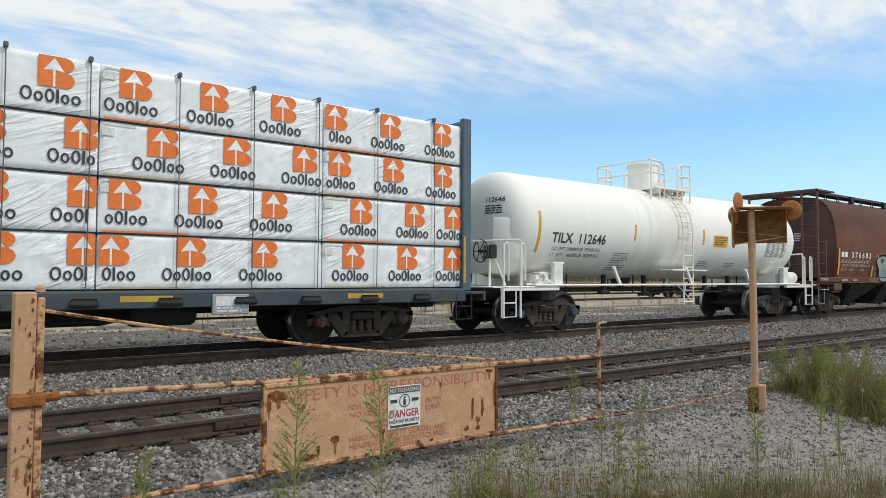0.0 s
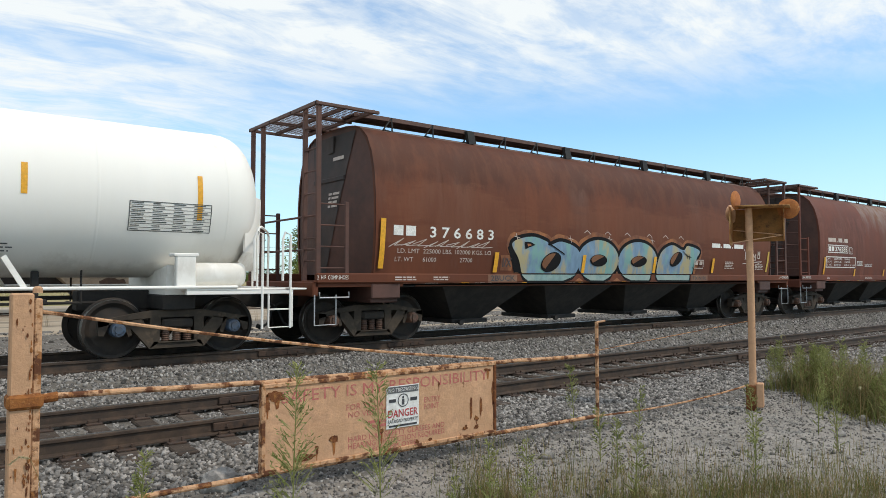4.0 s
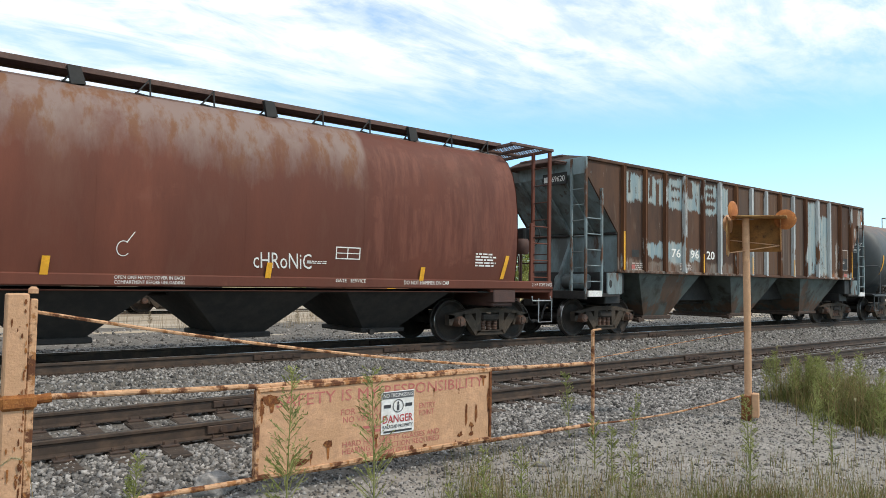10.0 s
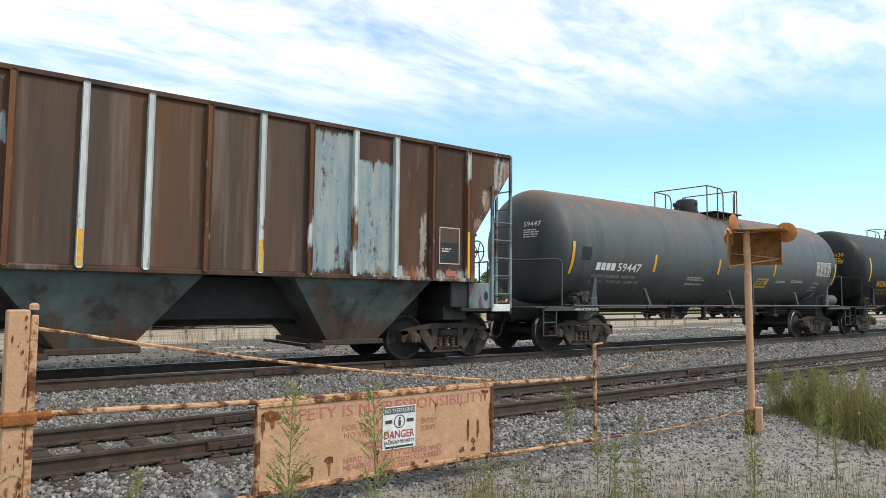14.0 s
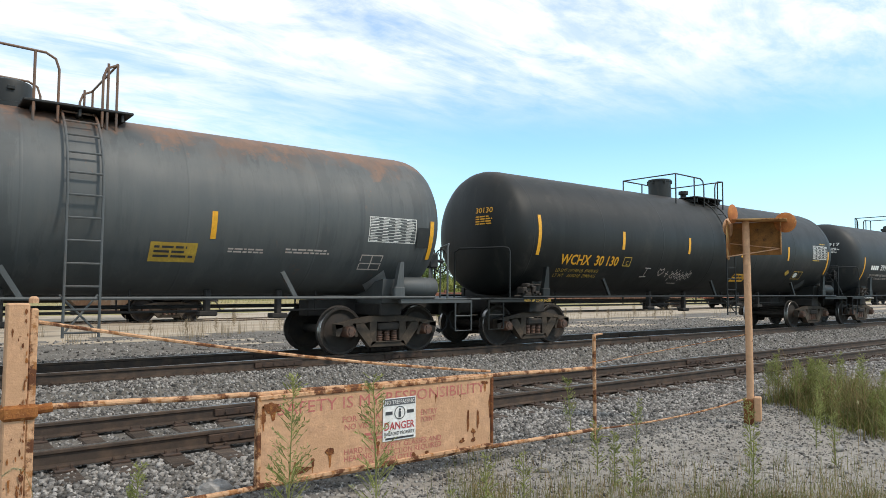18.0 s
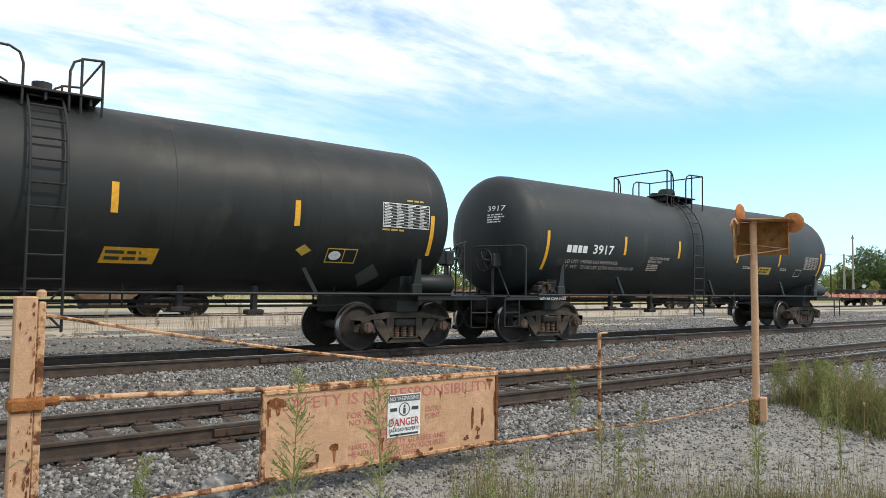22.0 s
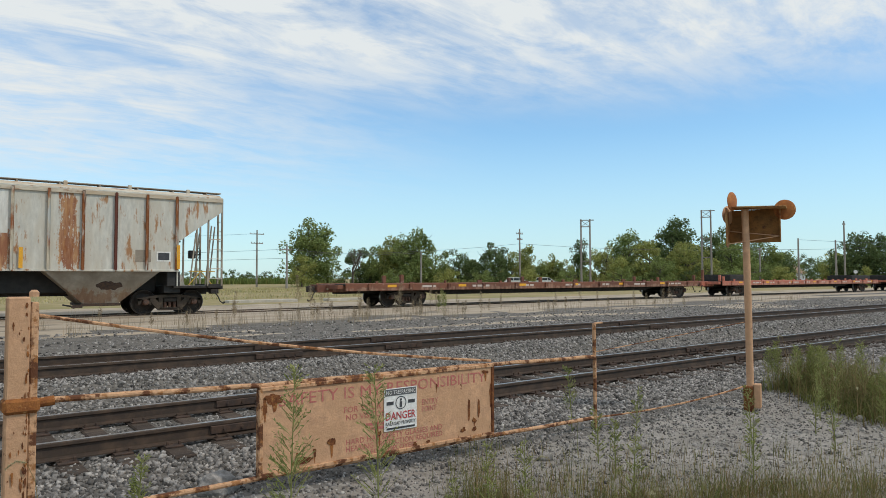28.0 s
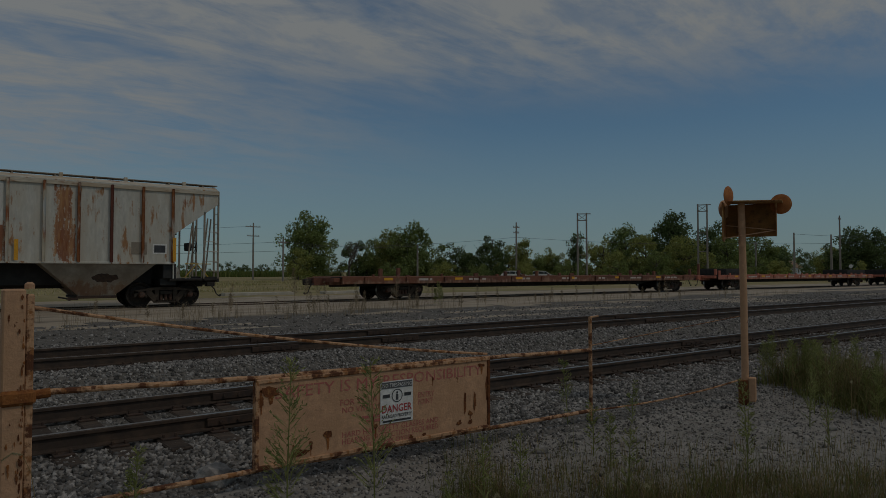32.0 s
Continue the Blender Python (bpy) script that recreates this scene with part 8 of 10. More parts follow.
def brand_mark(f_or, f_ink, u, v):
    """A plain orange block mark with a pale arrow, and dark bars for the name below."""
    w, h = 0.46, 0.44
    body_ = [(u, v)] + oval(u + w * 0.70, v + h * 0.255, w * 0.30, h * 0.255, 10, -math.pi / 2, math.pi / 2 - 0.25) \
        + oval(u + w * 0.70, v + h * 0.765, w * 0.28, h * 0.235, 10, -math.pi / 2 + 0.3, math.pi / 2) + [(u, v + h)]
    f_or.poly(body_, 0.3)
    for du, wd, ht in ((-0.21, 0.145, 0.20), (-0.045, 0.115, 0.145), (0.09, 0.12, 0.20), (0.23, 0.035, 0.20), (0.29, 0.11, 0.145), (0.42, 0.125, 0.145)):
        u0, v0 = u + du, v - 0.225
        f_ink.append(Flat().rect(u0, v0, u0 + wd, v0 + ht) if wd < 0.05 else Flat().line(oval(u0 + wd / 2, v0 + ht / 2, wd / 2 - 0.014, ht / 2 - 0.014, 20) + [(u0 + wd - 0.014, v0 + ht / 2)], 0.030))


for col, (x1, x0) in enumerate(zip(edges, edges[1:])):
    for row in range(4):
        z0, z1 = tier_z[row] + 0.012, tier_z[row + 1] - 0.012
        seed = col * 7 + row
        load = part("wrapped_load", wrapped_bundle(X(x0) + 0.012, X(x1) - 0.012, z0, z1, seed), M["wrap"], car, "lumber bundle in white printed wrapper", smooth=60)
        far = Build().box(X(x0) + 0.012, X(x1) - 0.012, 0.10, 1.36, z0, z1, 0.03)
        part("wrapped_load", far, M["wrap"], car, "lumber bundle in white printed wrapper")
        if x1 < -6:
            continue
        for u in MARKS[row]:
            if not (x0 - 0.02 < u < x1 - 0.1):
                continue
            clip = lambda q: min(max(q, x0 + 0.03), x1 - 0.02)
            fo, fi, fa = Flat(), [], Flat()
            brand_mark(fo, fi, u - 0.22, z0 + 0.35)
            c_ = u - 0.02
            fa.poly([(c_ - 0.14, z0 + 0.575), (c_ - 0.014, z0 + 0.60), (c_ - 0.014, z0 + 0.352), (c_ + 0.014, z0 + 0.352), (c_ + 0.014, z0 + 0.60), (c_ + 0.13, z0 + 0.575), (c_, z0 + 0.765)], 0.3)
            part("printed_mark", fo.on(lambda a, b_: (X(clip(a)), -1.377, b_)), M["orange"], load, "orange printed block mark")
            part("printed_arrow", fa.on(lambda a, b_: (X(clip(a)), -1.379, b_)), M["wrap"], load)
            for bar in fi:
                if bar.v[-1][0] > x0 + 0.05 and bar.v[0][0] < x1 - 0.04:
                    part("printed_bar", bar.on(lambda a, b_: (X(clip(a)), -1.3775, b_)), M["ink"], load)
        tags = Flat()
        tags.rect(x0 + 0.03, z1 - 0.06, x0 + 0.5, z1 - 0.035).rect(x0 + 0.03, z1 - 0.22, x0 + 0.2, z1 - 0.10)
        part("label_sheet", tags.on(lambda a, b_: (X(a), -1.376, b_)), M["white"], load)
        part("torn_edge", Flat().rect(x0 + 0.05, z0 + 0.005, x0 + 1.3, z0 + 0.03).on(lambda a, b_: (X(a), -1.3755, b_)), M["orange" if row % 2 else "wood"], load)
    if x1 > -6:
        for row in range(1, 4):
            # dark bar that fills the gap between two tiers
            dn = Build().box(X(x0), X(x1), -1.368, -0.1, tier_z[row] - 0.011, tier_z[row] + 0.011, 0.003)
            part("dunnage", dn, M["under"], car)
for q in list((8.17, 6.84, 5.62, 4.42, 3.21, 1.95, 0.9, -0.3, -1.5, -2.7, -3.9)):
    sp = Build()
    sp.tube([(X(q), -1.415, 1.0), (X(q) + 0.01, -1.42, 2.6), (X(q), -1.41, 4.40), (X(q), -1.36, 4.45), (X(q), -0.2, 4.46)], 0.008, 6)
    sp.box(X(q) - 0.03, X(q) + 0.03, -1.43, -1.34, 4.37, 4.45, 0.012)
    part("tie_down_cable", sp, M["strap"], car, "dark cable with a corner guard")

# ---- gate, sign and small signal ----
GY = 5.28
rnd = random.Random(31)
gate = thing("pipe_gate", "peach-painted rusty pipe gate with a long safety sign", "gate", at=(0.6, GY, -0.30))


def GP(x, z, y=0.0):
    return (x - 0.6, y, z + 0.30)


tubes = {"top_rail": [(0.72, 0.63), (2.3, 0.575), (4.6, 0.555), (6.34, 0.515)], "bottom_rail": [(0.62, -0.16), (2.3, -0.155), (4.65, -0.165), (6.34, -0.185)]}
for nm, pts in tubes.items():
    tb = Build()
    fine = []
    for (xa, za), (xb, zb) in zip(pts, pts[1:]):
        for i in range(8):
            t = i / 8
            fine.append(GP(xa + (xb - xa) * t, za + (zb - za) * t + rnd.uniform(-0.004, 0.004)))
    fine.append(GP(*pts[-1]))
    part(nm, tb.tube(fine, 0.021, 10), M["gate_rusty"], gate, "rusty peach-painted pipe")
post = Build().box(*[GP(0.525, 0)[0], GP(0.645, 0)[0]], -0.05, 0.05, 0.0, 1.615, 0.008)
hinge_post = thing("gate_post", "peach-painted steel gate post with flaking rust", "post", at=(0.6, GY, -0.42))
pb = Build().box(-0.085, 0.045, -0.06, 0.06, 0.0, 1.735, 0.01)
part("post_box", pb, M["gate"], hinge_post, "square painted post")
pb = Build().box(0.047, 0.095, -0.05, 0.05, 0.02, 1.70, 0.008)
part("hinge_bar", pb, M["gate_rusty"], hinge_post, "rust-eaten upright bar")
pb = Build().lathe([(0.03, 1.735), (0.03, 1.765), (0.015, 1.78), (0, 1.78)], 10, "z", (0.07, 0, 0))
part("cap", pb, M["gate"], hinge_post)
pb = Build().box(-0.10, 0.11, -0.085, 0.085, 0.98, 1.08, 0.02).tube([(0.08, 0, 1.03), (0.2, 0, 1.04)], 0.032, 10)
part("hinge_clamp", pb, M["rust_orange"], hinge_post, "rusty hinge clamp")
pole = Build().tube([GP(6.34, -0.30), GP(6.34, 0.2), GP(6.335, 0.90)], 0.021, 8).tube([GP(6.335, 0.90), GP(6.48, 0.905)], 0.012, 6)
part("end_pipe", pole, M["gate_rusty"], gate, "rusty upright pipe at the gate's end")
cable = [GP(0.70 + (4.72 - 0.70) * t, 1.19 - 0.60 * t - 0.10 * 4 * t * (1 - t) * 0.45) for t in np.linspace(0, 1, 24)]
part("stay_rod", Build().tube(cable, 0.013, 6), M["gate_rusty"], gate, "thin rusty stay rod")
chain = [GP(6.36 + (8.72 - 6.36) * t, -0.185 + 0.20 * t - 0.05 * 4 * t * (1 - t), (4.74 - GY) * t) for t in np.linspace(0, 1, 16)]
part("latch_bar", Build().tube(chain, 0.012, 6), M["gate_rusty"], gate, "thin rusty bar to the signal post")
chain = [GP(6.36 + (8.78 - 6.36) * t, 0.57 + 0.28 * t, (4.74 - GY) * t) for t in np.linspace(0, 1, 8)]
part("wire", Build().tube(chain, 0.006, 6), M["gate_rusty"], gate)
# sign
S0, S1, SB, ST = 2.245, 4.715, -0.135, 0.548
plate_ = Build().box(GP(S0, 0)[0], GP(S1, 0)[0], -0.030, -0.022, GP(0, SB)[2], GP(0, ST)[2], 0.003)
sign = part("sign_plate", plate_, M["gate"], gate, "long peach sheet-metal sign")
for z in (SB, ST):
    part("sign_edge", Build().box(GP(S0, 0)[0] - 0.01, GP(S1, 0)[0] + 0.01, -0.045, 0.02, GP(0, z)[2] - 0.018, GP(0, z)[2] + 0.018, 0.006), M["gate_rusty"], sign, "rusty folded edge")
for x in (S0, S1):
    part("sign_edge", Build().box(GP(x, 0)[0] - 0.018, GP(x, 0)[0] + 0.018, -0.043, 0.018, GP(0, SB)[2], GP(0, ST)[2], 0.006), M["gate_rusty" if x == S0 else "rust"], sign)


def on_sign(flat, mat, nm, label="", off=0.002):
    return part(nm, flat.on(lambda u, v: GP(u, v, -0.030 - off)), M[mat], sign, label)


on_sign(Flat().words("SAFETY IS MY RESPONSIBILITY", 2.40, 0.395, 0.098, 2.22), "red_paint", "sign_lettering", "faded red words", 0.003)
for words, u_, v_, h_, w_ in (("FOR YOUR SAFETY", 3.0, 0.272, 0.05, 0.66), ("ENTRY", 3.83, 0.25, 0.05, 0.19), ("NO VISITORS", 3.02, 0.205, 0.05, 0.44), ("POINT", 3.83, 0.185, 0.05, 0.17),
                              ("HARD HAT SAFETY GLASSES AND", 3.02, -0.005, 0.048, 1.05), ("HEARING PROTECTION REQUIRED", 3.02, -0.065, 0.048, 1.05), ("FOR EMPLOYEES", 3.27, -0.118, 0.042, 0.5)):
    on_sign(Flat().words(words, u_, v_, h_, w_), "red_paint", "sign_lettering", "faded red stencilled words", 0.003)
on_sign(Flat().rect(3.22, 0.13, 3.42, 0.155).rect(3.26, 0.09, 3.42, 0.115), "red_paint", "sign_lettering", "", 0.003)
ws = Build().box(GP(3.405, 0)[0], GP(3.765, 0)[0], -0.040, -0.034, GP(0, 0.055)[2], GP(0, 0.435)[2], 0.002)
warning = part("warning_sign", ws, M["white"], sign, "small white trespass notice")


def on_warning(flat, mat, nm, off=0.0):
    return part(nm, flat.on(lambda u, v: GP(u, v, -0.0435 - off)), M[mat], warning)


on_warning(Flat().rect(3.415, 0.37, 3.755, 0.428), "print_grey", "notice_band")
on_warning(Flat().words("NO TRESPASSING", 3.425, 0.382, 0.034, 0.32), "white", "notice_lettering", 0.002)
on_warning(Flat().words("DANGER", 3.42, 0.155, 0.066, 0.33, bold=0.012), "danger_red", "notice_lettering")
on_warning(Flat().words("RAILROAD PROPERTY", 3.42, 0.105, 0.03, 0.33, bold=0.01).rect(3.43, 0.068, 3.74, 0.085), "ink", "notice_lettering")
ring = oval(3.585, 0.30, 0.056, 0.056, 24)
on_warning(Flat().line(ring + [ring[0]], 0.008).poly(oval(3.585, 0.327, 0.011, 0.013, 10)).rect(3.572, 0.26, 3.598, 0.312), "ink", "notice_symbol")
for u_ in (3.43, 3.665):
    on_warning(Flat().rect(u_, 0.288, u_ + 0.075, 0.318), "ink", "notice_mark")
for u, v, ru, rv in ((2.36, 0.46, 0.09, 0.05), (2.28, 0.40, 0.03, 0.07), (2.62, -0.07, 0.10, 0.045), (2.72, -0.02, 0.02, 0.05), (2.56, -0.03, 0.015, 0.05), (2.88, 0.04, 0.05, 0.035), (3.33, 0.10, 0.022, 0.06), (3.36, 0.05, 0.03, 0.03), (4.40, 0.14, 0.02, 0.12),
                     (4.47, 0.03, 0.028, 0.03), (4.53, 0.14, 0.02, 0.10), (4.33, -0.05, 0.04, 0.03), (4.47, -0.06, 0.035, 0.03), (4.62, 0.49, 0.05, 0.02), (4.69, 0.25, 0.02, 0.14), (4.0, 0.4, 0.012, 0.03), (3.75, -0.1, 0.03, 0.02), (3.9, -0.1, 0.03, 0.018)):
    pts = []
    for i in range(26):
        a = 2 * math.pi * i / 26
        k = 0.8 + 0.45 * noise.noise((u * 9 + math.cos(a) * 1.1, v * 9, math.sin(a) * 1.1)) + 0.35 * noise.noise((u * 5 + math.cos(a) * 3.7, v * 7 + 4, math.sin(a) * 3.7))
        pts.append((u + ru * k * math.cos(a), v + rv * k * math.sin(a)))
    on_sign(Flat().poly(pts), "rust", "rust_patch", "dark rust patch", 0.004)
    if v > -0.03:
        w_, d_ = ru * 0.35, rnd.uniform(0.05, 0.12)
        on_sign(Flat().poly([(u - w_, v), (u + w_, v), (u + w_ * 0.5, max(SB + 0.03, v - d_)), (u - w_ * 0.2, max(SB + 0.025, v - d_ * 1.1))]), "rust_orange", "rust_run", "", 0.0034)

# flakes of rust on the post
for k in range(60):
    z_, w_ = rnd.uniform(0.05, 1.70), rnd.uniform(0.003, 0.008)
    u_ = rnd.uniform(-0.08, 0.04) if k % 3 == 0 else 0.04 - abs(rnd.gauss(0, 0.014))
    long_ = rnd.uniform(1.2, 5.0)
    pts = [(u_ + w_ * math.cos(a_) * rnd.uniform(0.5, 1.2), z_ + long_ * w_ * math.sin(a_) * rnd.uniform(0.5, 1.2)) for a_ in np.linspace(0, 2 * math.pi, 12)[:-1]]
    pts = [(min(0.043, max(-0.083, a_)), b_) for a_, b_ in pts]
    part("rust_flake", Flat().poly(pts).on(lambda a_, b_: (a_, -0.0608 - 0.0002 * k, b_)), M["rust_orange" if k % 2 else "rust"], hinge_post)

# small signal with a hood and round discs
SX, SY = 8.78, 4.74
sig = thing("yard_signal", "rusty orange yard signal: hooded box with round discs on a pole", "signal", at=pose(SX, SY, -0.32, 0, 0, -66))
part("base", Build().box(-0.06, 0.06, -0.075, 0.075, 0.0, 0.33, 0.012), M["rust"], sig, "rusty base socket")
part("base_plate", Build().box(0.062, 0.15, -0.06, 0.08, 0.05, 0.36, 0.01), M["gate"], sig, "peach steel side plate")
part("pole", Build().tube([(0.02, 0, 0.30), (0.015, 0, 1.4), (0.0, 0, 2.66)], 0.046, 14), M["gate"], sig, "peach-painted pole")
h0, h1 = -0.22, 0.42
# back of the hood, with the shade under its roof painted in
back = Build().box(h0, h1, 0.17, 0.185, 2.22, 2.66, 0.003)
part("hood_back", back, M["hood_inside"], sig, "rusty sheet back", at=pose(0, 0, 0, 0, 0, 0))
roof_ = Build().box(h0 - 0.02, h1 + 0.005, -0.22, 0.19, 2.665, 2.68, 0.003)
part("hood_roof", roof_, M["signal"], sig, "sheet roof of the hood", at=pose(0, 0, 0, 0, 1.5, 0))
side_ = Build().prism([(-0.25, 2.67), (0.185, 2.67), (0.185, 2.22), (-0.02, 2.15), (-0.20, 2.17)], h0, h0 + 0.012, "x")
part("hood_side", side_, M["signal"], sig, "sheet side of the hood")
side_ = Build().prism([(0.05, 2.67), (0.185, 2.67), (0.185, 2.24), (0.12, 2.24)], h1 - 0.012, h1, "x")
part("hood_side", side_, M["signal"], sig)
part("brace", Build().tube([(h0 + 0.01, -0.15, 2.19), (h1 - 0.02, 0.16, 2.30)], 0.007, 6), M["gate"], sig)
part("brace", Build().tube([(h0 + 0.01, 0.15, 2.38), (h1 - 0.02, 0.16, 2.30)], 0.007, 6), M["gate"], sig)


def disc_build(r):
    return Build().lathe([(0, -0.012), (r * 0.6, -0.010), (r * 0.93, -0.003), (r, 0.004), (r, 0.010), (r * 0.9, 0.008), (0, 0.006)], 32, "y")


part("disc", disc_build(0.133), M["disc"], sig, "round rusty orange disc", at=pose(0.47, 0.155, 2.645, 0, 0, 4))
part("disc", disc_build(0.125), M["disc"], sig, "round rusty orange disc", at=pose(-0.135, -0.17, 2.755, 0, 0, 68))
part("disc", disc_build(0.125), M["gate"], sig, "round faded disc", at=pose(-0.215, 0.12, 2.60, 0, 0, 60))

# ---- parked flat cars ----
def flat_car(label, x0, x1, t0, t1, paint, stakes, boxes, rnd_):
    x = (x0 + x1) / 2
    car = rail_car("flat_car", label, "flat car", x, (t0, t1), moving=False, y=YARD_Y, z=YARD_Z)
    X = lambda t: t - x
    part("deck", Build().box(X(x0 + 0.9), X(x1 - 0.9), -1.38, 1.38, 1.0, 1.08, 0.01), M["under"], car, "worn deck")
    for sy in (-1, 1):
        sb = Build().box(X(x0 + 0.8), X(x1 - 0.8), sy * 1.40 - 0.04, sy * 1.40 + 0.04, 0.76, 1.10, 0.02)
        sill = part("side_sill", sb, M[paint], car, "rusty red side sill")
        for q in np.arange(X(x0 + 2), X(x1 - 2), 2.3):
            part("stake_pocket", Build().box(q - 0.07, q + 0.07, sy * 1.44, sy * 1.52, 0.82, 1.08, 0.01), M[paint], sill)
        fish = Build().prism([(X(t0) + 1.5, 0.78), (X(t1) - 1.5, 0.78), (X(t1) - 2.8, 0.52), (X(t0) + 2.8, 0.52)], sy * 0.5, sy * 0.56)
        part("fish_belly", fish, M["under"], car)
    for q in np.arange(x0 + 3, x1 - 2, rnd_.uniform(3.6, 4.4)):
        part("reflective_strip", Flat().rect(q, 0.92, q + 0.5, 1.04).on(lambda a, b_: (X(a), -1.447, b_)), M["yellow"], car, "yellow reflective strip")
    f = Flat()
    q = x0 + 5
    while q < x1 - 3:
        f.bars(q, 0.86, q + rnd_.uniform(0.6, 1.8), 1.04, 1, rnd_)
        q += rnd_.uniform(2.4, 4.0)
    part("lettering", f.on(lambda a, b_: (X(a), -1.445, b_)), M["letter_faded"], car, "worn white print")
    for s, e in ((-1, x0), (1, x1)):
        part("draft_sill", Build().box(min(X(e), X(e) - s * 1.6), max(X(e), X(e) - s * 1.6), -0.25, 0.25, 0.70, 1.06, 0.02).box(X(e) - s * 0.6 - 0.15, X(e) - s * 0.6 + 0.15, -1.3, 1.3, 0.85, 1.05, 0.02), M[paint], car)
    part("centre_sill", Build().box(X(x0 + 1), X(x1 - 1), -0.2, 0.2, 0.62, 1.0, 0.02), M["under"], car)
    q = x0 + 2.4
    while q < x1 - 2:
        w = rnd_.uniform(0.10, 0.34)
        part("deck_cleat", Build().box(X(q), X(q) + w, -1.40, -1.30, 1.09, 1.09 + rnd_.uniform(0.06, 0.16), 0.012), M[paint], car)
        q += rnd_.uniform(0.8, 2.2)
    for q, h in stakes:
        part("hitch", Build().box(X(q) - 0.09, X(q) + 0.09, -1.2, -1.05, 1.08, 1.08 + h * 0.85, 0.02), M[paint], car, "upright hitch stub")
    for q, w, h, mt in boxes:
        part("hitch_frame", Build().box(X(q) - w / 2, X(q) + w / 2, -1.1, 1.1, 1.08, 1.08 + h, 0.03).box(X(q) - w / 2 + 0.1, X(q) + w / 2 - 0.1, -0.9, 0.9, 1.08 + h, 1.12 + h, 0.01), M[mt], car, "folded trailer hitch")
    add_ends(car, X(x0) - 0.1, X(x1) + 0.1, 0.86, "truck")
    return car


rnd = random.Random(77)
flat_car("parked rusty red flat car with stake stubs", 14.6, 44.0, 18.95, 41.2, "flat_red", [(17.6, 0.45), (18.6, 0.5), (25.6, 0.32), (26.6, 0.4), (28.0, 0.35), (36.5, 0.4), (39.0, 0.35), (43.2, 0.5), (44.3, 0.95)], [], rnd)
flat_car("parked faded pink-red flat car", 45.6, 75.0, 49.4, 71.5, "flat_pink", [(46.5, 0.5), (47.0, 0.4)], [(49.3, 2.6, 0.45, "under"), (71.2, 4.0, 0.42, "under")], rnd)
flat_car("parked faded pink-red flat car", 76.6, 106.0, 80.4, 102.5, "flat_pink", [], [(80.0, 2.6, 0.45, "under"), (102.0, 4.0, 0.42, "under")], rnd)


# ---- yard edge: concrete ties, kerbs, poles, wires, vans, house ----
for i, (x, y, L) in enumerate(((16.5, 38.5, 4.2), (22.0, 38.2, 3.0), (12.0, 39.0, 2.2))):
    thing("concrete_slab", "pale concrete slab lying on the dirt", "slab", Build().box(-L / 2, L / 2, -0.35, 0.35, 0, 0.22, 0.02), M["concrete"], at=pose(x, y, -0.01, 0, 0, 3 * i - 2))


def utility_pole(x, y, h, arms, name="utility_pole", label="weathered wooden utility pole with cross-arms"):
    p = thing(name, label, "pole", at=(x, y, 0), group="poles along the field")
    part("shaft", Build().tube([(0, 0, -0.5), (0, 0, h * 0.5), (0, 0, h)], [0.17, 0.15, 0.11], 10), M["pole_wood"], p)
    for z, w in arms:
        part("cross_arm", Build().box(-w / 2, w / 2, -0.06, 0.06, z - 0.07, z + 0.07, 0.015), M["pole_wood"], p)
        for q in (-0.45, -0.2, 0.2, 0.45):
            part("insulator", Build().lathe([(0.02, z + 0.07), (0.05, z + 0.12), (0.05, z + 0.22), (0, z + 0.25)], 8, "z", (q * w, 0, 0)), M["aluminium"], p)
    return p


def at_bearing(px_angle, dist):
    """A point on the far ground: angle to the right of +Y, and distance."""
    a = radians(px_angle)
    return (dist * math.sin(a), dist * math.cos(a))


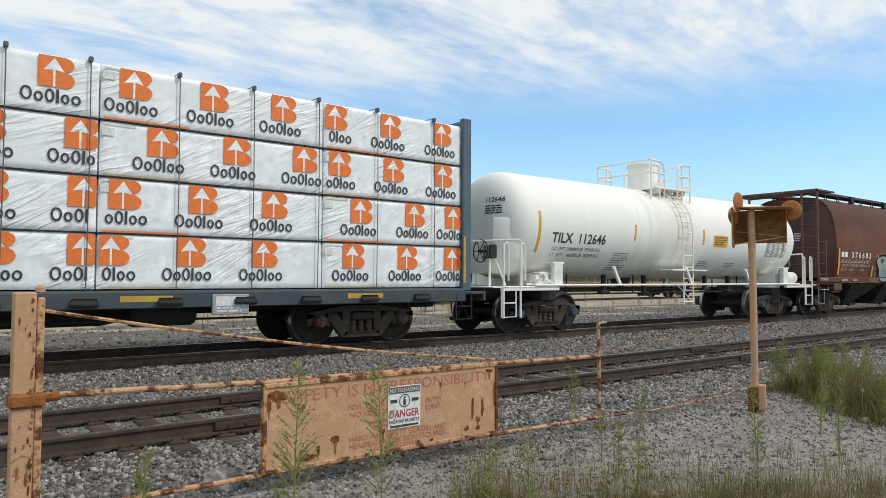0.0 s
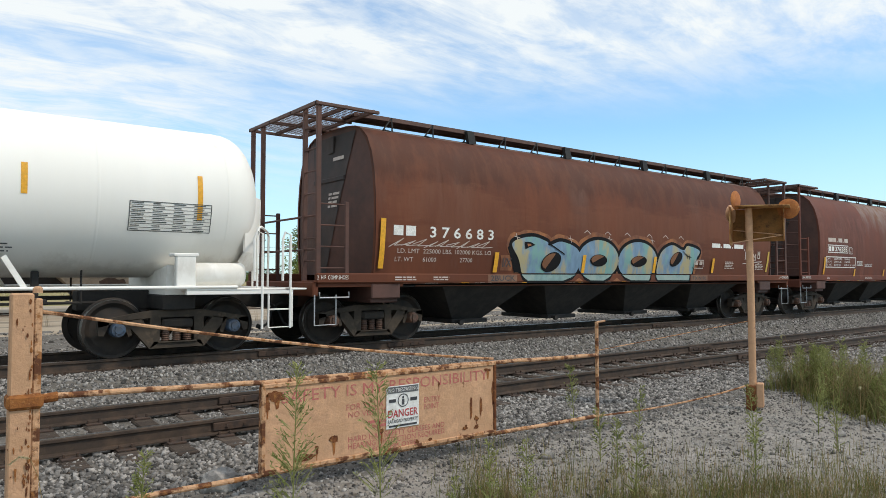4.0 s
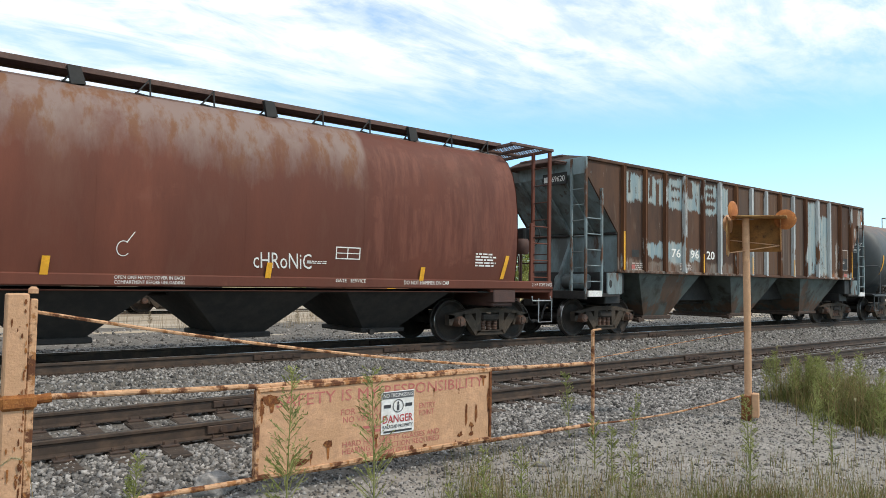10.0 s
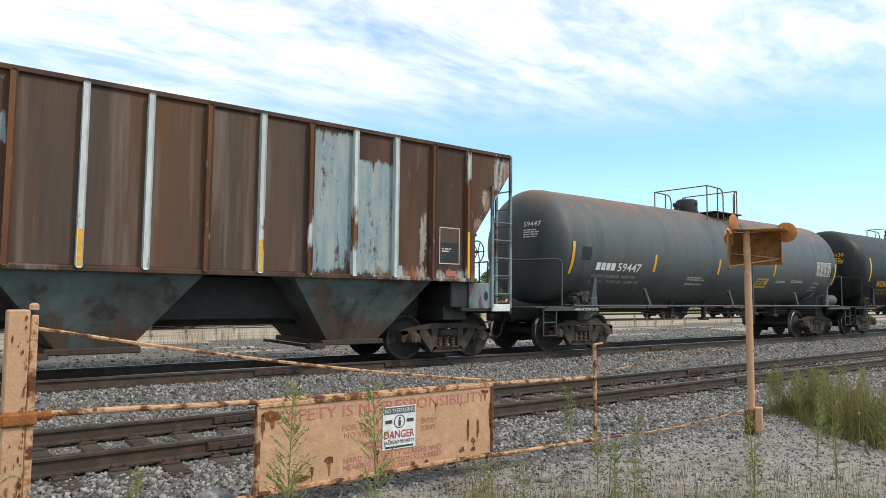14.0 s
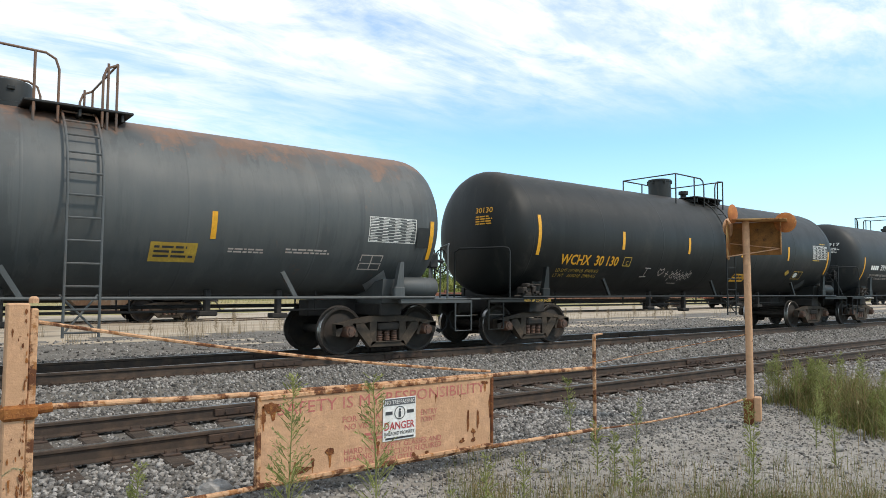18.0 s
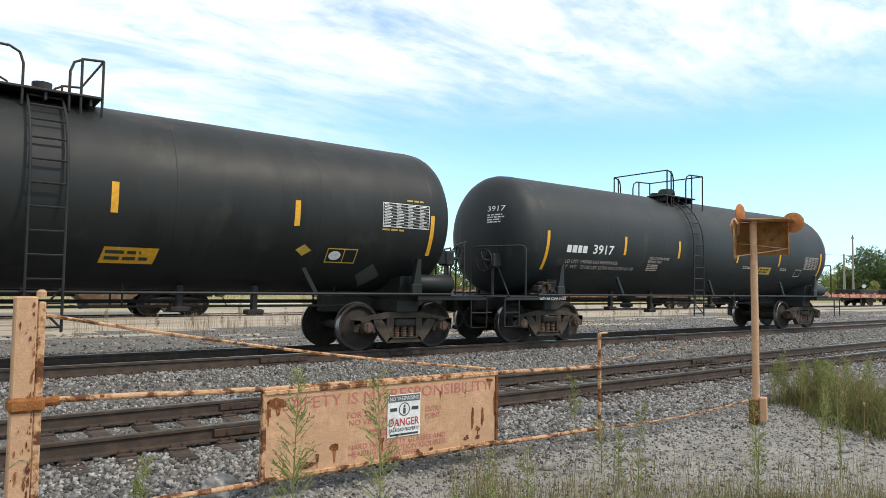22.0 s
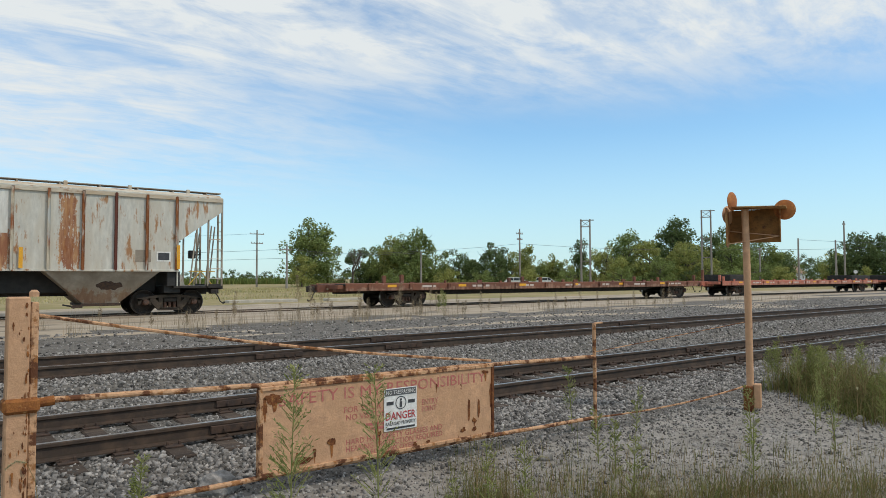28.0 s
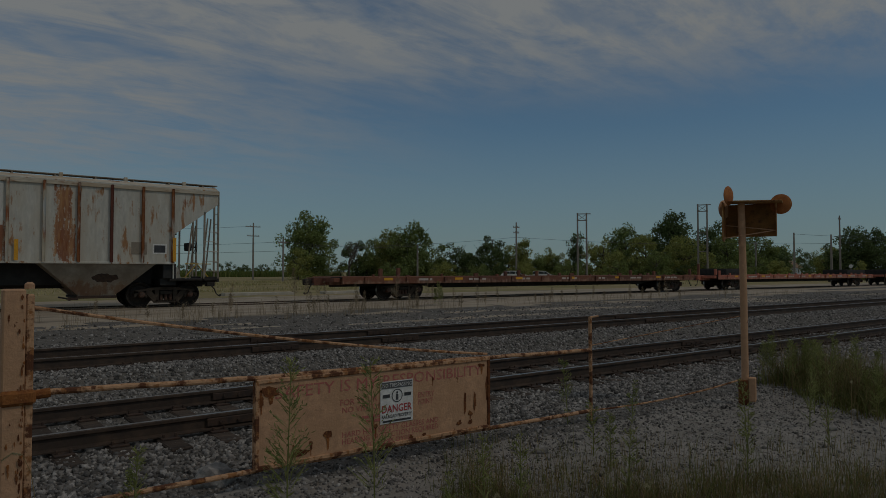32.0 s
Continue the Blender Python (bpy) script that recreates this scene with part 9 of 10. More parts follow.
# ---- trees ----
def tree(label, x, y, h, spread, leaf, seed, clumps=70, bare=0.0, low=0.03):
    rn = random.Random(seed)
    t = thing("tree", label, "tree", at=(x, y, -0.05), group="trees along the field")
    tr = Build()
    tr.tube([(0, 0, 0), (rn.uniform(-.2, .2), rn.uniform(-.2, .2), h * 0.3), (rn.uniform(-.5, .5), rn.uniform(-.5, .5), h * 0.8)], [h * 0.028, h * 0.02, h * 0.006], 8)
    for i in range(9):
        a, z = rn.uniform(0, 6.28), h * rn.uniform(0.22, 0.6)
        L = spread * rn.uniform(0.5, 0.95)
        tr.tube([(0, 0, z), (L * 0.5 * math.cos(a), L * 0.5 * math.sin(a), z + h * 0.1), (L * math.cos(a), L * math.sin(a), z + h * rn.uniform(0.18, 0.32))], [h * 0.012, h * 0.007, h * 0.002], 6)
    part("trunk", tr, M["bark"], t, "tapered trunk with limbs")
    centres = []
    for i in range(int(clumps * 1.35)):
        while True:
            u, v, w = rn.uniform(-1, 1), rn.uniform(-1, 1), rn.uniform(0, 1)
            prof = math.sin(math.pi * (0.22 + 0.74 * w) ** 0.9) ** 0.6
            if u * u + v * v < prof * prof:
                break
        k = 1 + 0.35 * noise.noise((u * 1.3 + seed, v * 1.3, w * 2))
        centres.append((u * spread * k, v * spread * k, h * (low + (0.97 - low) * w)))
    n_leaf = 125
    rs = np.random.RandomState(seed)
    C = np.array(centres)
    R_ = rs.uniform(0.10, 0.20, len(C)) * (h + 2) * 0.62
    D = rs.normal(size=(len(C), n_leaf, 3)) * (1, 1, 0.8)
    D /= np.linalg.norm(D, axis=2)[:, :, None]
    D *= R_[:, None, None] * rs.uniform(0.2, 1.0, (len(C), n_leaf, 1)) ** 0.5
    P = (C[:, None, :] + D).reshape(-1, 3)
    P = P[P[:, 2] > 0.1]
    N = len(P)
    A = rs.normal(size=(N, 3))
    A /= np.linalg.norm(A, axis=1)[:, None]
    Bv = np.cross(A, rs.normal(size=(N, 3)))
    Bv /= np.linalg.norm(Bv, axis=1)[:, None]
    s = rs.uniform(0.09, 0.235, N)[:, None] * (h / 10.0) ** 0.6
    V = np.stack([P - A * s, P + Bv * s * 0.7, P + A * s, P - Bv * s * 0.7], 1).reshape(-1, 3)
    me = bpy.data.meshes.new("crown")
    me.vertices.add(4 * N)
    me.vertices.foreach_set("co", V.reshape(-1))
    me.loops.add(4 * N)
    me.loops.foreach_set("vertex_index", np.arange(4 * N, dtype=np.int32))
    me.polygons.add(N)
    me.polygons.foreach_set("loop_start", np.arange(0, 4 * N, 4, dtype=np.int32))
    me.update(calc_edges=True)
    me.materials.append(M[leaf])
    cr = new("crown", me)
    cr.parent = t
    tagged(cr, "leafy crown with an uneven outline")
    return t


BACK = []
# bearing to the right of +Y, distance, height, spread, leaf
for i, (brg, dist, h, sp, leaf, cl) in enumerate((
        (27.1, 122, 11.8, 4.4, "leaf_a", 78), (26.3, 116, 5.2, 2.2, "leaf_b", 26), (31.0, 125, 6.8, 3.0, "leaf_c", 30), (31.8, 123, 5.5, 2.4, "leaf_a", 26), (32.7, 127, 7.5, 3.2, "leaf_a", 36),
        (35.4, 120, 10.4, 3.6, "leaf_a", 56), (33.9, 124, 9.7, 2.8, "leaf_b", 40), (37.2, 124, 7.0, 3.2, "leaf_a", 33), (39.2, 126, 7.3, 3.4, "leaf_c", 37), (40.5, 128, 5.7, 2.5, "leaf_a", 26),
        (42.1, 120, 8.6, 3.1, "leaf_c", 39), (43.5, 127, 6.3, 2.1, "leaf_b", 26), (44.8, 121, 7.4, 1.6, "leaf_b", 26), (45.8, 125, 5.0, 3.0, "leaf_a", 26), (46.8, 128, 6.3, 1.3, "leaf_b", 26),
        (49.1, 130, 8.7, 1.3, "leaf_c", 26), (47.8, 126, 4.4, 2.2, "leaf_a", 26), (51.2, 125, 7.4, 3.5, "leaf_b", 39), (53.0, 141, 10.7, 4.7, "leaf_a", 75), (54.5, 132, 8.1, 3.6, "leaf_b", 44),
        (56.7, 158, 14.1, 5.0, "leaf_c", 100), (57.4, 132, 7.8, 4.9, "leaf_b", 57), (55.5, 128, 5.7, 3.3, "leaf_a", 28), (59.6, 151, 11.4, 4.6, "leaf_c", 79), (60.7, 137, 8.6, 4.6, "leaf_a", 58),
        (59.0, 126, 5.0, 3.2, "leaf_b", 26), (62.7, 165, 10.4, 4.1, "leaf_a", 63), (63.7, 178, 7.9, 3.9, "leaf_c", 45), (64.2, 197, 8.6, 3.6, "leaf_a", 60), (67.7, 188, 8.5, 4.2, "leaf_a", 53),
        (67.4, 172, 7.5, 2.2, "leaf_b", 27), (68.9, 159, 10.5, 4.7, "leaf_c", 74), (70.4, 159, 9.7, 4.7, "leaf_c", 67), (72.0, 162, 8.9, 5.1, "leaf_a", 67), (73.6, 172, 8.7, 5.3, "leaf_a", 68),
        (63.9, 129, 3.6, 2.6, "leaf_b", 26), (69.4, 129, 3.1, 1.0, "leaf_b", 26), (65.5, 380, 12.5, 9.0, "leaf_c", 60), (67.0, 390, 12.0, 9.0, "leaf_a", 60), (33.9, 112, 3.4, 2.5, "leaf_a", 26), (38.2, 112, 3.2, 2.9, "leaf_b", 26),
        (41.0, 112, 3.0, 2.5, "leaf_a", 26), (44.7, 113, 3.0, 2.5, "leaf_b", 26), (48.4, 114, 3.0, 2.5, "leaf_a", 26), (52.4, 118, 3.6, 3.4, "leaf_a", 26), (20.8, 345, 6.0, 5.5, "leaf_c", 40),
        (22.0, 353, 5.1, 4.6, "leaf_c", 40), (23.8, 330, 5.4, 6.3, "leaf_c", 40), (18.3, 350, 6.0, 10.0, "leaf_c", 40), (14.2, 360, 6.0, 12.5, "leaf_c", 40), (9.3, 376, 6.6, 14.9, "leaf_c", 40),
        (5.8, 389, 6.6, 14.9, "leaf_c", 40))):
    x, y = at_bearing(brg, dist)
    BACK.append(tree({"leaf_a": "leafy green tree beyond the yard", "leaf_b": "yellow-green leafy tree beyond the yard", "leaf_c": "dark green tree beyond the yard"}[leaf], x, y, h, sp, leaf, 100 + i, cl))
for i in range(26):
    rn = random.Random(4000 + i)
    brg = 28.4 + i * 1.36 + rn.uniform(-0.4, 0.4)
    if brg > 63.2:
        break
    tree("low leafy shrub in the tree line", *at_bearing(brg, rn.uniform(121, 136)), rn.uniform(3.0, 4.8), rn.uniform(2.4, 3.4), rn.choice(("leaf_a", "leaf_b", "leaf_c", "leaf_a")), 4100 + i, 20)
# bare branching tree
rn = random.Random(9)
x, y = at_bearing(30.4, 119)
bt = thing("bare_tree", "leafless grey tree among the green ones", "tree", at=(x, y, -0.05), group="trees along the field")
bb = Build()


def limb(p, d, L, r, depth):
    q = p + d * L
    bb.tube([tuple(p), tuple(p + d * L * 0.5 + Vector((rn.uniform(-1, 1), rn.uniform(-1, 1), 0)) * L * 0.06), tuple(q)], [r, r * 0.8, r * 0.6], 5)
    if depth:
        for k in range(3 if depth > 1 else 4):
            e = (d + Vector((rn.gauss(0, 0.5), rn.gauss(0, 0.5), rn.uniform(0.0, 0.5)))).normalized()
            limb(p + d * L * rn.uniform(0.55, 1.0), e, L * rn.uniform(0.55, 0.8), r * 0.55, depth - 1)


limb(Vector((0, 0, 0)), Vector((0, 0, 1)), 3.2, 0.24, 4)
part("branch_work", bb, M["bark"], bt)

for brg, dist, h, arms in ((22.75, 124, 9.9, [(9.2, 2.6), (7.6, 2.2)]), (25.1, 102, 6.2, [(5.6, 1.6)]), (36.05, 112, 5.8, []), (44.25, 112, 9.4, [(8.6, 1.4), (7.7, 1.2)]), (62.6, 130, 6.6, [(6.2, 1.6)]), (65.2, 122, 7.6, []), (67.6, 118, 7.0, []), (68.15, 135, 11.0, [(10.4, 1.0)])):
    utility_pole(*at_bearing(brg, dist), h, arms)
for brg, dist, h in ((49.6, 112, 10.8), (58.85, 120, 12.5)):
    x, y = at_bearing(brg, dist)
    f_ = thing("pole_frame", "two-pole wooden power frame with cross-arms", "pole", at=pose(x, y, 0, 0, 0, -brg), group="poles along the field")
    for s in (-0.7, 0.7):
        part("shaft", Build().tube([(s, 0, -0.4), (s, 0, h)], [0.17, 0.12], 10), M["pole_wood"], f_)
    for z in (h - 0.15, h - 1.2, h * 0.62, h * 0.38):
        part("cross_arm", Build().box(-0.85, 0.85 + (0.5 if z > h - 0.5 else 0), -0.06, 0.06, z - 0.07, z + 0.07, 0.015), M["pole_wood"], f_)
    part("brace", Build().tube([(-0.7, 0.05, h - 0.2), (0.7, 0.05, h - 1.2)], 0.04, 6).tube([(0.7, -0.05, h - 0.2), (-0.7, -0.05, h - 1.2)], 0.04, 6), M["pole_wood"], f_)
for brg, dist, h in ((5, 160, 7.0), (8, 140, 9.8), (4, 150, 5.6), (74, 130, 7.4), (78, 120, 6.8)):
    utility_pole(*at_bearing(brg, dist), h, [(h - 0.4, 1.8)])
for (ba, da, za), (bb_, db, zb) in (((5, 160, 6.6), (25.1, 102, 5.7)), ((25.1, 102, 5.7), (36.05, 112, 5.6)), ((25.1, 102, 5.0), (44.25, 112, 7.0)), ((8, 140, 9.4), (22.75, 124, 9.3)), ((44.25, 112, 7.0), (62.6, 130, 6.3)), ((62.6, 130, 6.3), (74, 130, 7.0)), ((65.2, 122, 7.4), (78, 120, 6.5)), ((4, 150, 5.2), (25.1, 102, 4.4))):
    (xa, ya), (xb, yb) = at_bearing(ba, da), at_bearing(bb_, db)
    pts = [(xa + (xb - xa) * t, ya + (yb - ya) * t, za + (zb - za) * t - 0.5 * 4 * t * (1 - t)) for t in np.linspace(0, 1, 12)]
    thing("power_line", "thin overhead power line", "wire", Build().tube(pts, 0.022, 5), M["wire"], kind="", group="overhead lines")

# house among the trees
x, y = at_bearing(64.45, 238)
hs = thing("house", "small grey house with a brown gabled roof among trees", "house", at=pose(x, y, 0, 0, 0, 2))
part("wall", Build().box(-4.2, 4.2, -3.5, 3.5, 0, 2.9, 0.03), M["siding"], hs, "grey siding walls")
part("gable", Build().prism([(-3.5, 2.9), (3.5, 2.9), (0, 5.2)], -4.2, 4.2, "x"), M["siding"], hs)
for s in (-1, 1):
    rf = Build().add([(-4.6, s * 3.9, 2.66), (4.6, s * 3.9, 2.66), (4.6, 0, 5.36), (-4.6, 0, 5.36), (-4.6, s * 3.9, 2.82), (4.6, s * 3.9, 2.82), (4.6, 0, 5.52), (-4.6, 0, 5.52)], [(0, 1, 2, 3), (4, 5, 6, 7), (0, 1, 5, 4), (1, 2, 6, 5), (2, 3, 7, 6), (3, 0, 4, 7)])
    part("roof", rf, M["shingle"], hs, "brown shingled roof")
for q in (-1.8, 0.2, 2.0):
    w_ = part("window", Build().box(-4.26, -4.2, q - 0.5, q + 0.5, 1.0, 2.1, 0.01), M["white"], hs, "white-framed window")
    part("pane", Build().box(-4.28, -4.262, q - 0.42, q + 0.42, 1.08, 2.02, 0.004), M["dark_glass"], w_)
for q in (-2.5, 0.0, 2.5):
    w_ = part("window", Build().box(q - 0.5, q + 0.5, -3.56, -3.5, 1.0, 2.1, 0.01), M["white"], hs, "white-framed window")
    part("pane", Build().box(q - 0.42, q + 0.42, -3.58, -3.562, 1.08, 2.02, 0.004), M["dark_glass"], w_)


def parked_car(brg, dist, turn, label):
    x, y = at_bearing(brg, dist)
    v = thing("parked_car", label, "car", at=pose(x, y, 0, 0, 0, turn), group="vehicles parked beyond the yard")
    part("body", Build().prism([(-2.25, 0.35), (2.25, 0.35), (2.32, 0.62), (2.15, 0.88), (1.15, 1.0), (-2.2, 1.05), (-2.32, 0.7)], -0.88, 0.88), M["white"], v, "white body")
    part("cabin", Build().prism([(-2.1, 1.05), (1.15, 1.0), (0.35, 1.5), (-0.2, 1.58), (-1.6, 1.56)], -0.78, 0.78), M["white"], v, "white roof")
    for s in (-1, 1):
        for q0, q1 in ((-1.85, -0.85), (-0.78, 0.05), (0.12, 0.80)):
            part("side_window", Build().prism([(q0, 1.08), (q1, 1.06), (min(q1, 0.35), 1.44), (max(q0, -1.55), 1.46)], s * 0.785, s * 0.80), M["dark_glass"], v)
        for q in (-1.45, 1.45):
            w_ = part("wheel", Build().lathe([(0, -0.11), (0.2, -0.11), (0.24, -0.1), (0.32, -0.1), (0.33, 0), (0.32, 0.1), (0, 0.1)], 20, "y"), M["rubber"], v, at=(q, s * 0.82, 0.33))
            part("rim", Build().lathe([(0, -0.13), (0.2, -0.125), (0.2, -0.105)], 14, "y"), M["aluminium"], w_)
    part("windscreen", Build().prism([(1.12, 1.02), (1.16, 1.02), (0.40, 1.49), (0.36, 1.49)], -0.70, 0.70), M["dark_glass"], v)


parked_car(44.15, 112, -46, "white estate car parked beyond the flat cars")
parked_car(46.45, 114, -44, "white estate car parked beyond the flat cars")
# street lamp and crossing sign far to the right
x, y = at_bearing(68.8, 110)
sgn = thing("round_sign", "small round white sign on a post", "sign", at=pose(x, y, 0, 0, 0, -66))
part("post", Build().tube([(0, 0, 0), (0, 0, 2.0)], 0.05), M["pole_wood"], sgn)
part("plate", Build().lathe([(0, -0.02), (0.25, -0.02), (0.25, 0.02), (0, 0.02)], 20, "y", (0, -0.08, 2.2)), M["white"], sgn)

# ---- loose stones, weeds and grass ----
def scatter_mesh(name, base_v, base_f, P, S, Q, mat, squash=None):
    """Copies of a small shape at P, scaled by S (N,3), turned by random matrices Q (N,3,3), as one mesh."""
    N = len(P)
    V = np.einsum("nij,nkj->nki", Q, base_v[None] * S[:, None, :] if base_v.ndim == 2 else base_v * S[:, None, :]) + P[:, None, :]
    nv = V.shape[1]
    F = (np.array(base_f)[None] + (np.arange(N) * nv)[:, None, None]).reshape(-1, len(base_f[0]))
    me = bpy.data.meshes.new(name)
    me.vertices.add(N * nv)
    me.vertices.foreach_set("co", V.reshape(-1))
    k = F.shape[1]
    me.loops.add(F.size)
    me.loops.foreach_set("vertex_index", F.reshape(-1).astype(np.int32))
    me.polygons.add(len(F))
    me.polygons.foreach_set("loop_start", np.arange(0, F.size, k, dtype=np.int32))
    me.update(calc_edges=True)
    me.validate()
    me.materials.append(mat)
    return me


def random_turns(N, rs):
    q = rs.normal(size=(N, 4))
    q /= np.linalg.norm(q, axis=1)[:, None]
    a, b_, c, d = q.T
    return np.stack([np.stack([1 - 2 * (c * c + d * d), 2 * (b_ * c - d * a), 2 * (b_ * d + c * a)], 1), np.stack([2 * (b_ * c + d * a), 1 - 2 * (b_ * b_ + d * d), 2 * (c * d - b_ * a)], 1),
                     np.stack([2 * (b_ * d - c * a), 2 * (c * d + b_ * a), 1 - 2 * (b_ * b_ + c * c)], 1)], 1)


# a crushed stone: eight corners, each pushed about; and a simpler one for fine gravel
lump_v = np.array([(a, b_, c) for a in (-1, 1) for b_ in (-1, 1) for c in (-1, 1)]) * 0.66
lump_f = [(0, 1, 3), (0, 3, 2), (4, 6, 7), (4, 7, 5), (0, 4, 5), (0, 5, 1), (2, 3, 7), (2, 7, 6), (0, 2, 6), (0, 6, 4), (1, 5, 7), (1, 7, 3)]
chip_v = np.array([(1, 0, 0), (-1, 0, 0), (0, 1, 0), (0, -1, 0), (0, 0, 1), (0, 0, -1)]) * 1.1
chip_f = [(0, 2, 4), (2, 1, 4), (1, 3, 4), (3, 0, 4), (2, 0, 5), (1, 2, 5), (3, 1, 5), (0, 3, 5)]


def heights(P):
    return np.array([ground_height(x, y) for x, y in P])


def in_view(X, Y):
    """Keeps stones to the wedge of ground that lies before the gate and tracks."""
    return (X > -0.35 + 0.02 * Y) & (X < 1.5 + 2.95 * Y)


def stones(name, label, zones, seed, shape_v, shape_f):
    rs = np.random.RandomState(seed)
    allP, allS = [], []
    for x0, x1, y0, y1, dens, s0, s1, sink in zones:
        n = int((x1 - x0) * (y1 - y0) * dens)
        X, Y = rs.uniform(x0, x1, n), rs.uniform(y0, y1, n)
        keep = in_view(X, Y)
        for cy in (NEAR_Y, TRAIN_Y):
            for s in (-1, 1):
                keep &= abs(Y - cy - s * HALF) > 0.07
        X, Y = X[keep], Y[keep]
        n = len(X)
        s = s0 * (s1 / s0) ** (rs.uniform(0, 1, n) ** 1.6)
        Z = heights(np.stack([X, Y], 1)) + s * sink
        allP.append(np.stack([X, Y, Z], 1))
        allS.append(s[:, None] * rs.uniform(0.55, 1.15, (n, 3)))
    P, S_ = np.concatenate(allP), np.concatenate(allS)
    N = len(P)
    base = shape_v[None] * (1 + rs.uniform(-0.38, 0.30, (N, len(shape_v), 3)))
    me = scatter_mesh(name, base, shape_f, P, S_, random_turns(N, rs), M["stone"])
    ob = new(name, me)
    return tagged(ob, label, "gravel", kind="stuff"), N


stones("ballast", "loose grey crushed stone ballast beside the rails", [
    (-0.5, 12, 5.7, 7.5, 620, 0.016, 0.040, 0.15), (12, 26, 5.7, 7.5, 240, 0.02, 0.045, 0.15),
    (-0.5, 12, 7.6, 9.0, 300, 0.014, 0.030, 0.0), (12, 30, 7.6, 9.0, 110, 0.02, 0.04, 0.2),
    (-0.5, 12, 9.1, 11.6, 640, 0.016, 0.038, 0.10), (12, 36, 9.1, 11.6, 230, 0.02, 0.045, 0.12),
    (-0.5, 14, 11.7, 13.0, 160, 0.018, 0.036, 0.2), (0, 16, 13.2, 16.4, 300, 0.018, 0.042, 0.12), (16, 48, 13.2, 16.4, 100, 0.022, 0.05, 0.12)], 1, lump_v, lump_f)
stones("gravel", "small loose gravel on the ground by the gate", [
    (0.3, 14, 2.2, 5.7, 330, 0.006, 0.018, 0.2), (0.3, 12, 2.8, 5.2, 40, 0.014, 0.030, 0.2), (1.5, 14, 4.7, 5.7, 330, 0.012, 0.030, 0.15), (2, 14, 3.4, 4.9, 260, 0.008, 0.020, 0.15), (0, 55, 16.4, 20.5, 26, 0.022, 0.055, 0.15)], 2, chip_v, chip_f)
rs = np.random.RandomState(5)
for x, y, s in ((2.05, 5.62, 0.13), (4.9, 4.7, 0.06), (8.2, 3.4, 0.05), (9.3, 3.6, 0.055), (6.0, 4.4, 0.05)):
    bm = bmesh.new()
    bmesh.ops.create_icosphere(bm, subdivisions=3, radius=1)
    for v in bm.verts:
        k = 1 + 0.3 * noise.noise(v.co * 1.3 + Vector((x, y, 0))) + 0.08 * noise.noise(v.co * 4)
        v.co = Vector((v.co.x * s * 1.25, v.co.y * s, v.co.z * s * 0.85)) * k
    me = bpy.data.meshes.new("rock")
    bm.to_mesh(me)
    bm.free()
    me.materials.append(M["stone"])
    rk = new("rock", me)
    rk.location = (x, y, ground_height(x, y) + s * 0.45)
    tagged(rk, "rough grey rock lying on the gravel", "rock", "rocks by the gate")


def blades(name, label, spots, mat, seed, seg=3, bend=0.45):
    """Grass: each blade a narrow bent strip. spots: (x, y, radius, count, h0, h1, width)."""
    rs = np.random.RandomState(seed)
    V, F = [], []
    for cx, cy, rad, cnt, h0, h1, w in spots:
        for _ in range(cnt):
            r, a = rad * math.sqrt(rs.uniform()), rs.uniform(0, 6.283)
            x, y = cx + r * math.cos(a), cy + r * math.sin(a)
            h, d, lean = rs.uniform(h0, h1), rs.uniform(0, 6.283), rs.uniform(0.08, bend)
            px, py = -math.sin(d) * w / 2, math.cos(d) * w / 2
            z = ground_height(x, y)
            o = len(V)
            for i in range(seg + 1):
                t = i / seg
                q = lean * h * t * t
                k = 1 - 0.85 * t
                bx, by, bz = x + math.cos(d) * q, y + math.sin(d) * q, z + h * t * (1 - 0.25 * lean * t)
                V += [(bx + px * k, by + py * k, bz), (bx - px * k, by - py * k, bz)]
            F += [(o + 2 * i, o + 2 * i + 1, o + 2 * i + 3, o + 2 * i + 2) for i in range(seg)]
    me = bpy.data.meshes.new(name)
    me.from_pydata(V, [], F)
    me.materials.append(M[mat])
    return tagged(new(name, me), label, "grass", kind="stuff")


rs = np.random.RandomState(11)
front, dry = [], []
for _ in range(270):
    # a ragged belt of grass that crosses the foreground on a slant, thinning out towards the gate
    along, off = rs.uniform(0.0, 4.6), rs.uniform(0.0, 1.0) ** 1.4 * 2.0
    x, y = 3.1 + 0.79 * along + 0.62 * off, 4.0 - 0.62 * along + 0.79 * off
    d = rs.uniform(0.6, 1.0)
    near = max(0.0, 1.0 - off / 1.3)
    tall = rs.uniform(0.14, 0.42)
    front.append((x, y, 0.20, int(30 * d * (0.15 + near * 1.15)), 0.05, tall, 0.0055))
    dry.append((x + 0.1, y, 0.18, int(46 * d * (0.15 + near * 1.15)), 0.03, tall * 0.8, 0.0048))
blades("grass", "thin green grass across the foreground", front, "blade", 21, 3, 0.9)
blades("dry_grass", "straw-coloured dry grass stems", dry, "straw", 22, 3, 0.8)
bush = []
for _ in range(96):
    y = rs.uniform(3.15, 5.3)
    back = rs.uniform(0.0, 1.9)
    x = 9.0 + (y - 3.15) * 0.72 + back
    thick = min(1.0, 0.35 + back * 1.2) * min(1.0, (2.3 - back) / 0.8)
    bush.append((x, y, 0.24, int(58 * thick) + 4, 0.10, (0.24 + 0.38 * thick) * rs.uniform(0.5, 1.15), 0.012))
blades("tall_grass", "dense clump of tall green grass beyond the signal", bush, "blade", 23, 4, 1.5)
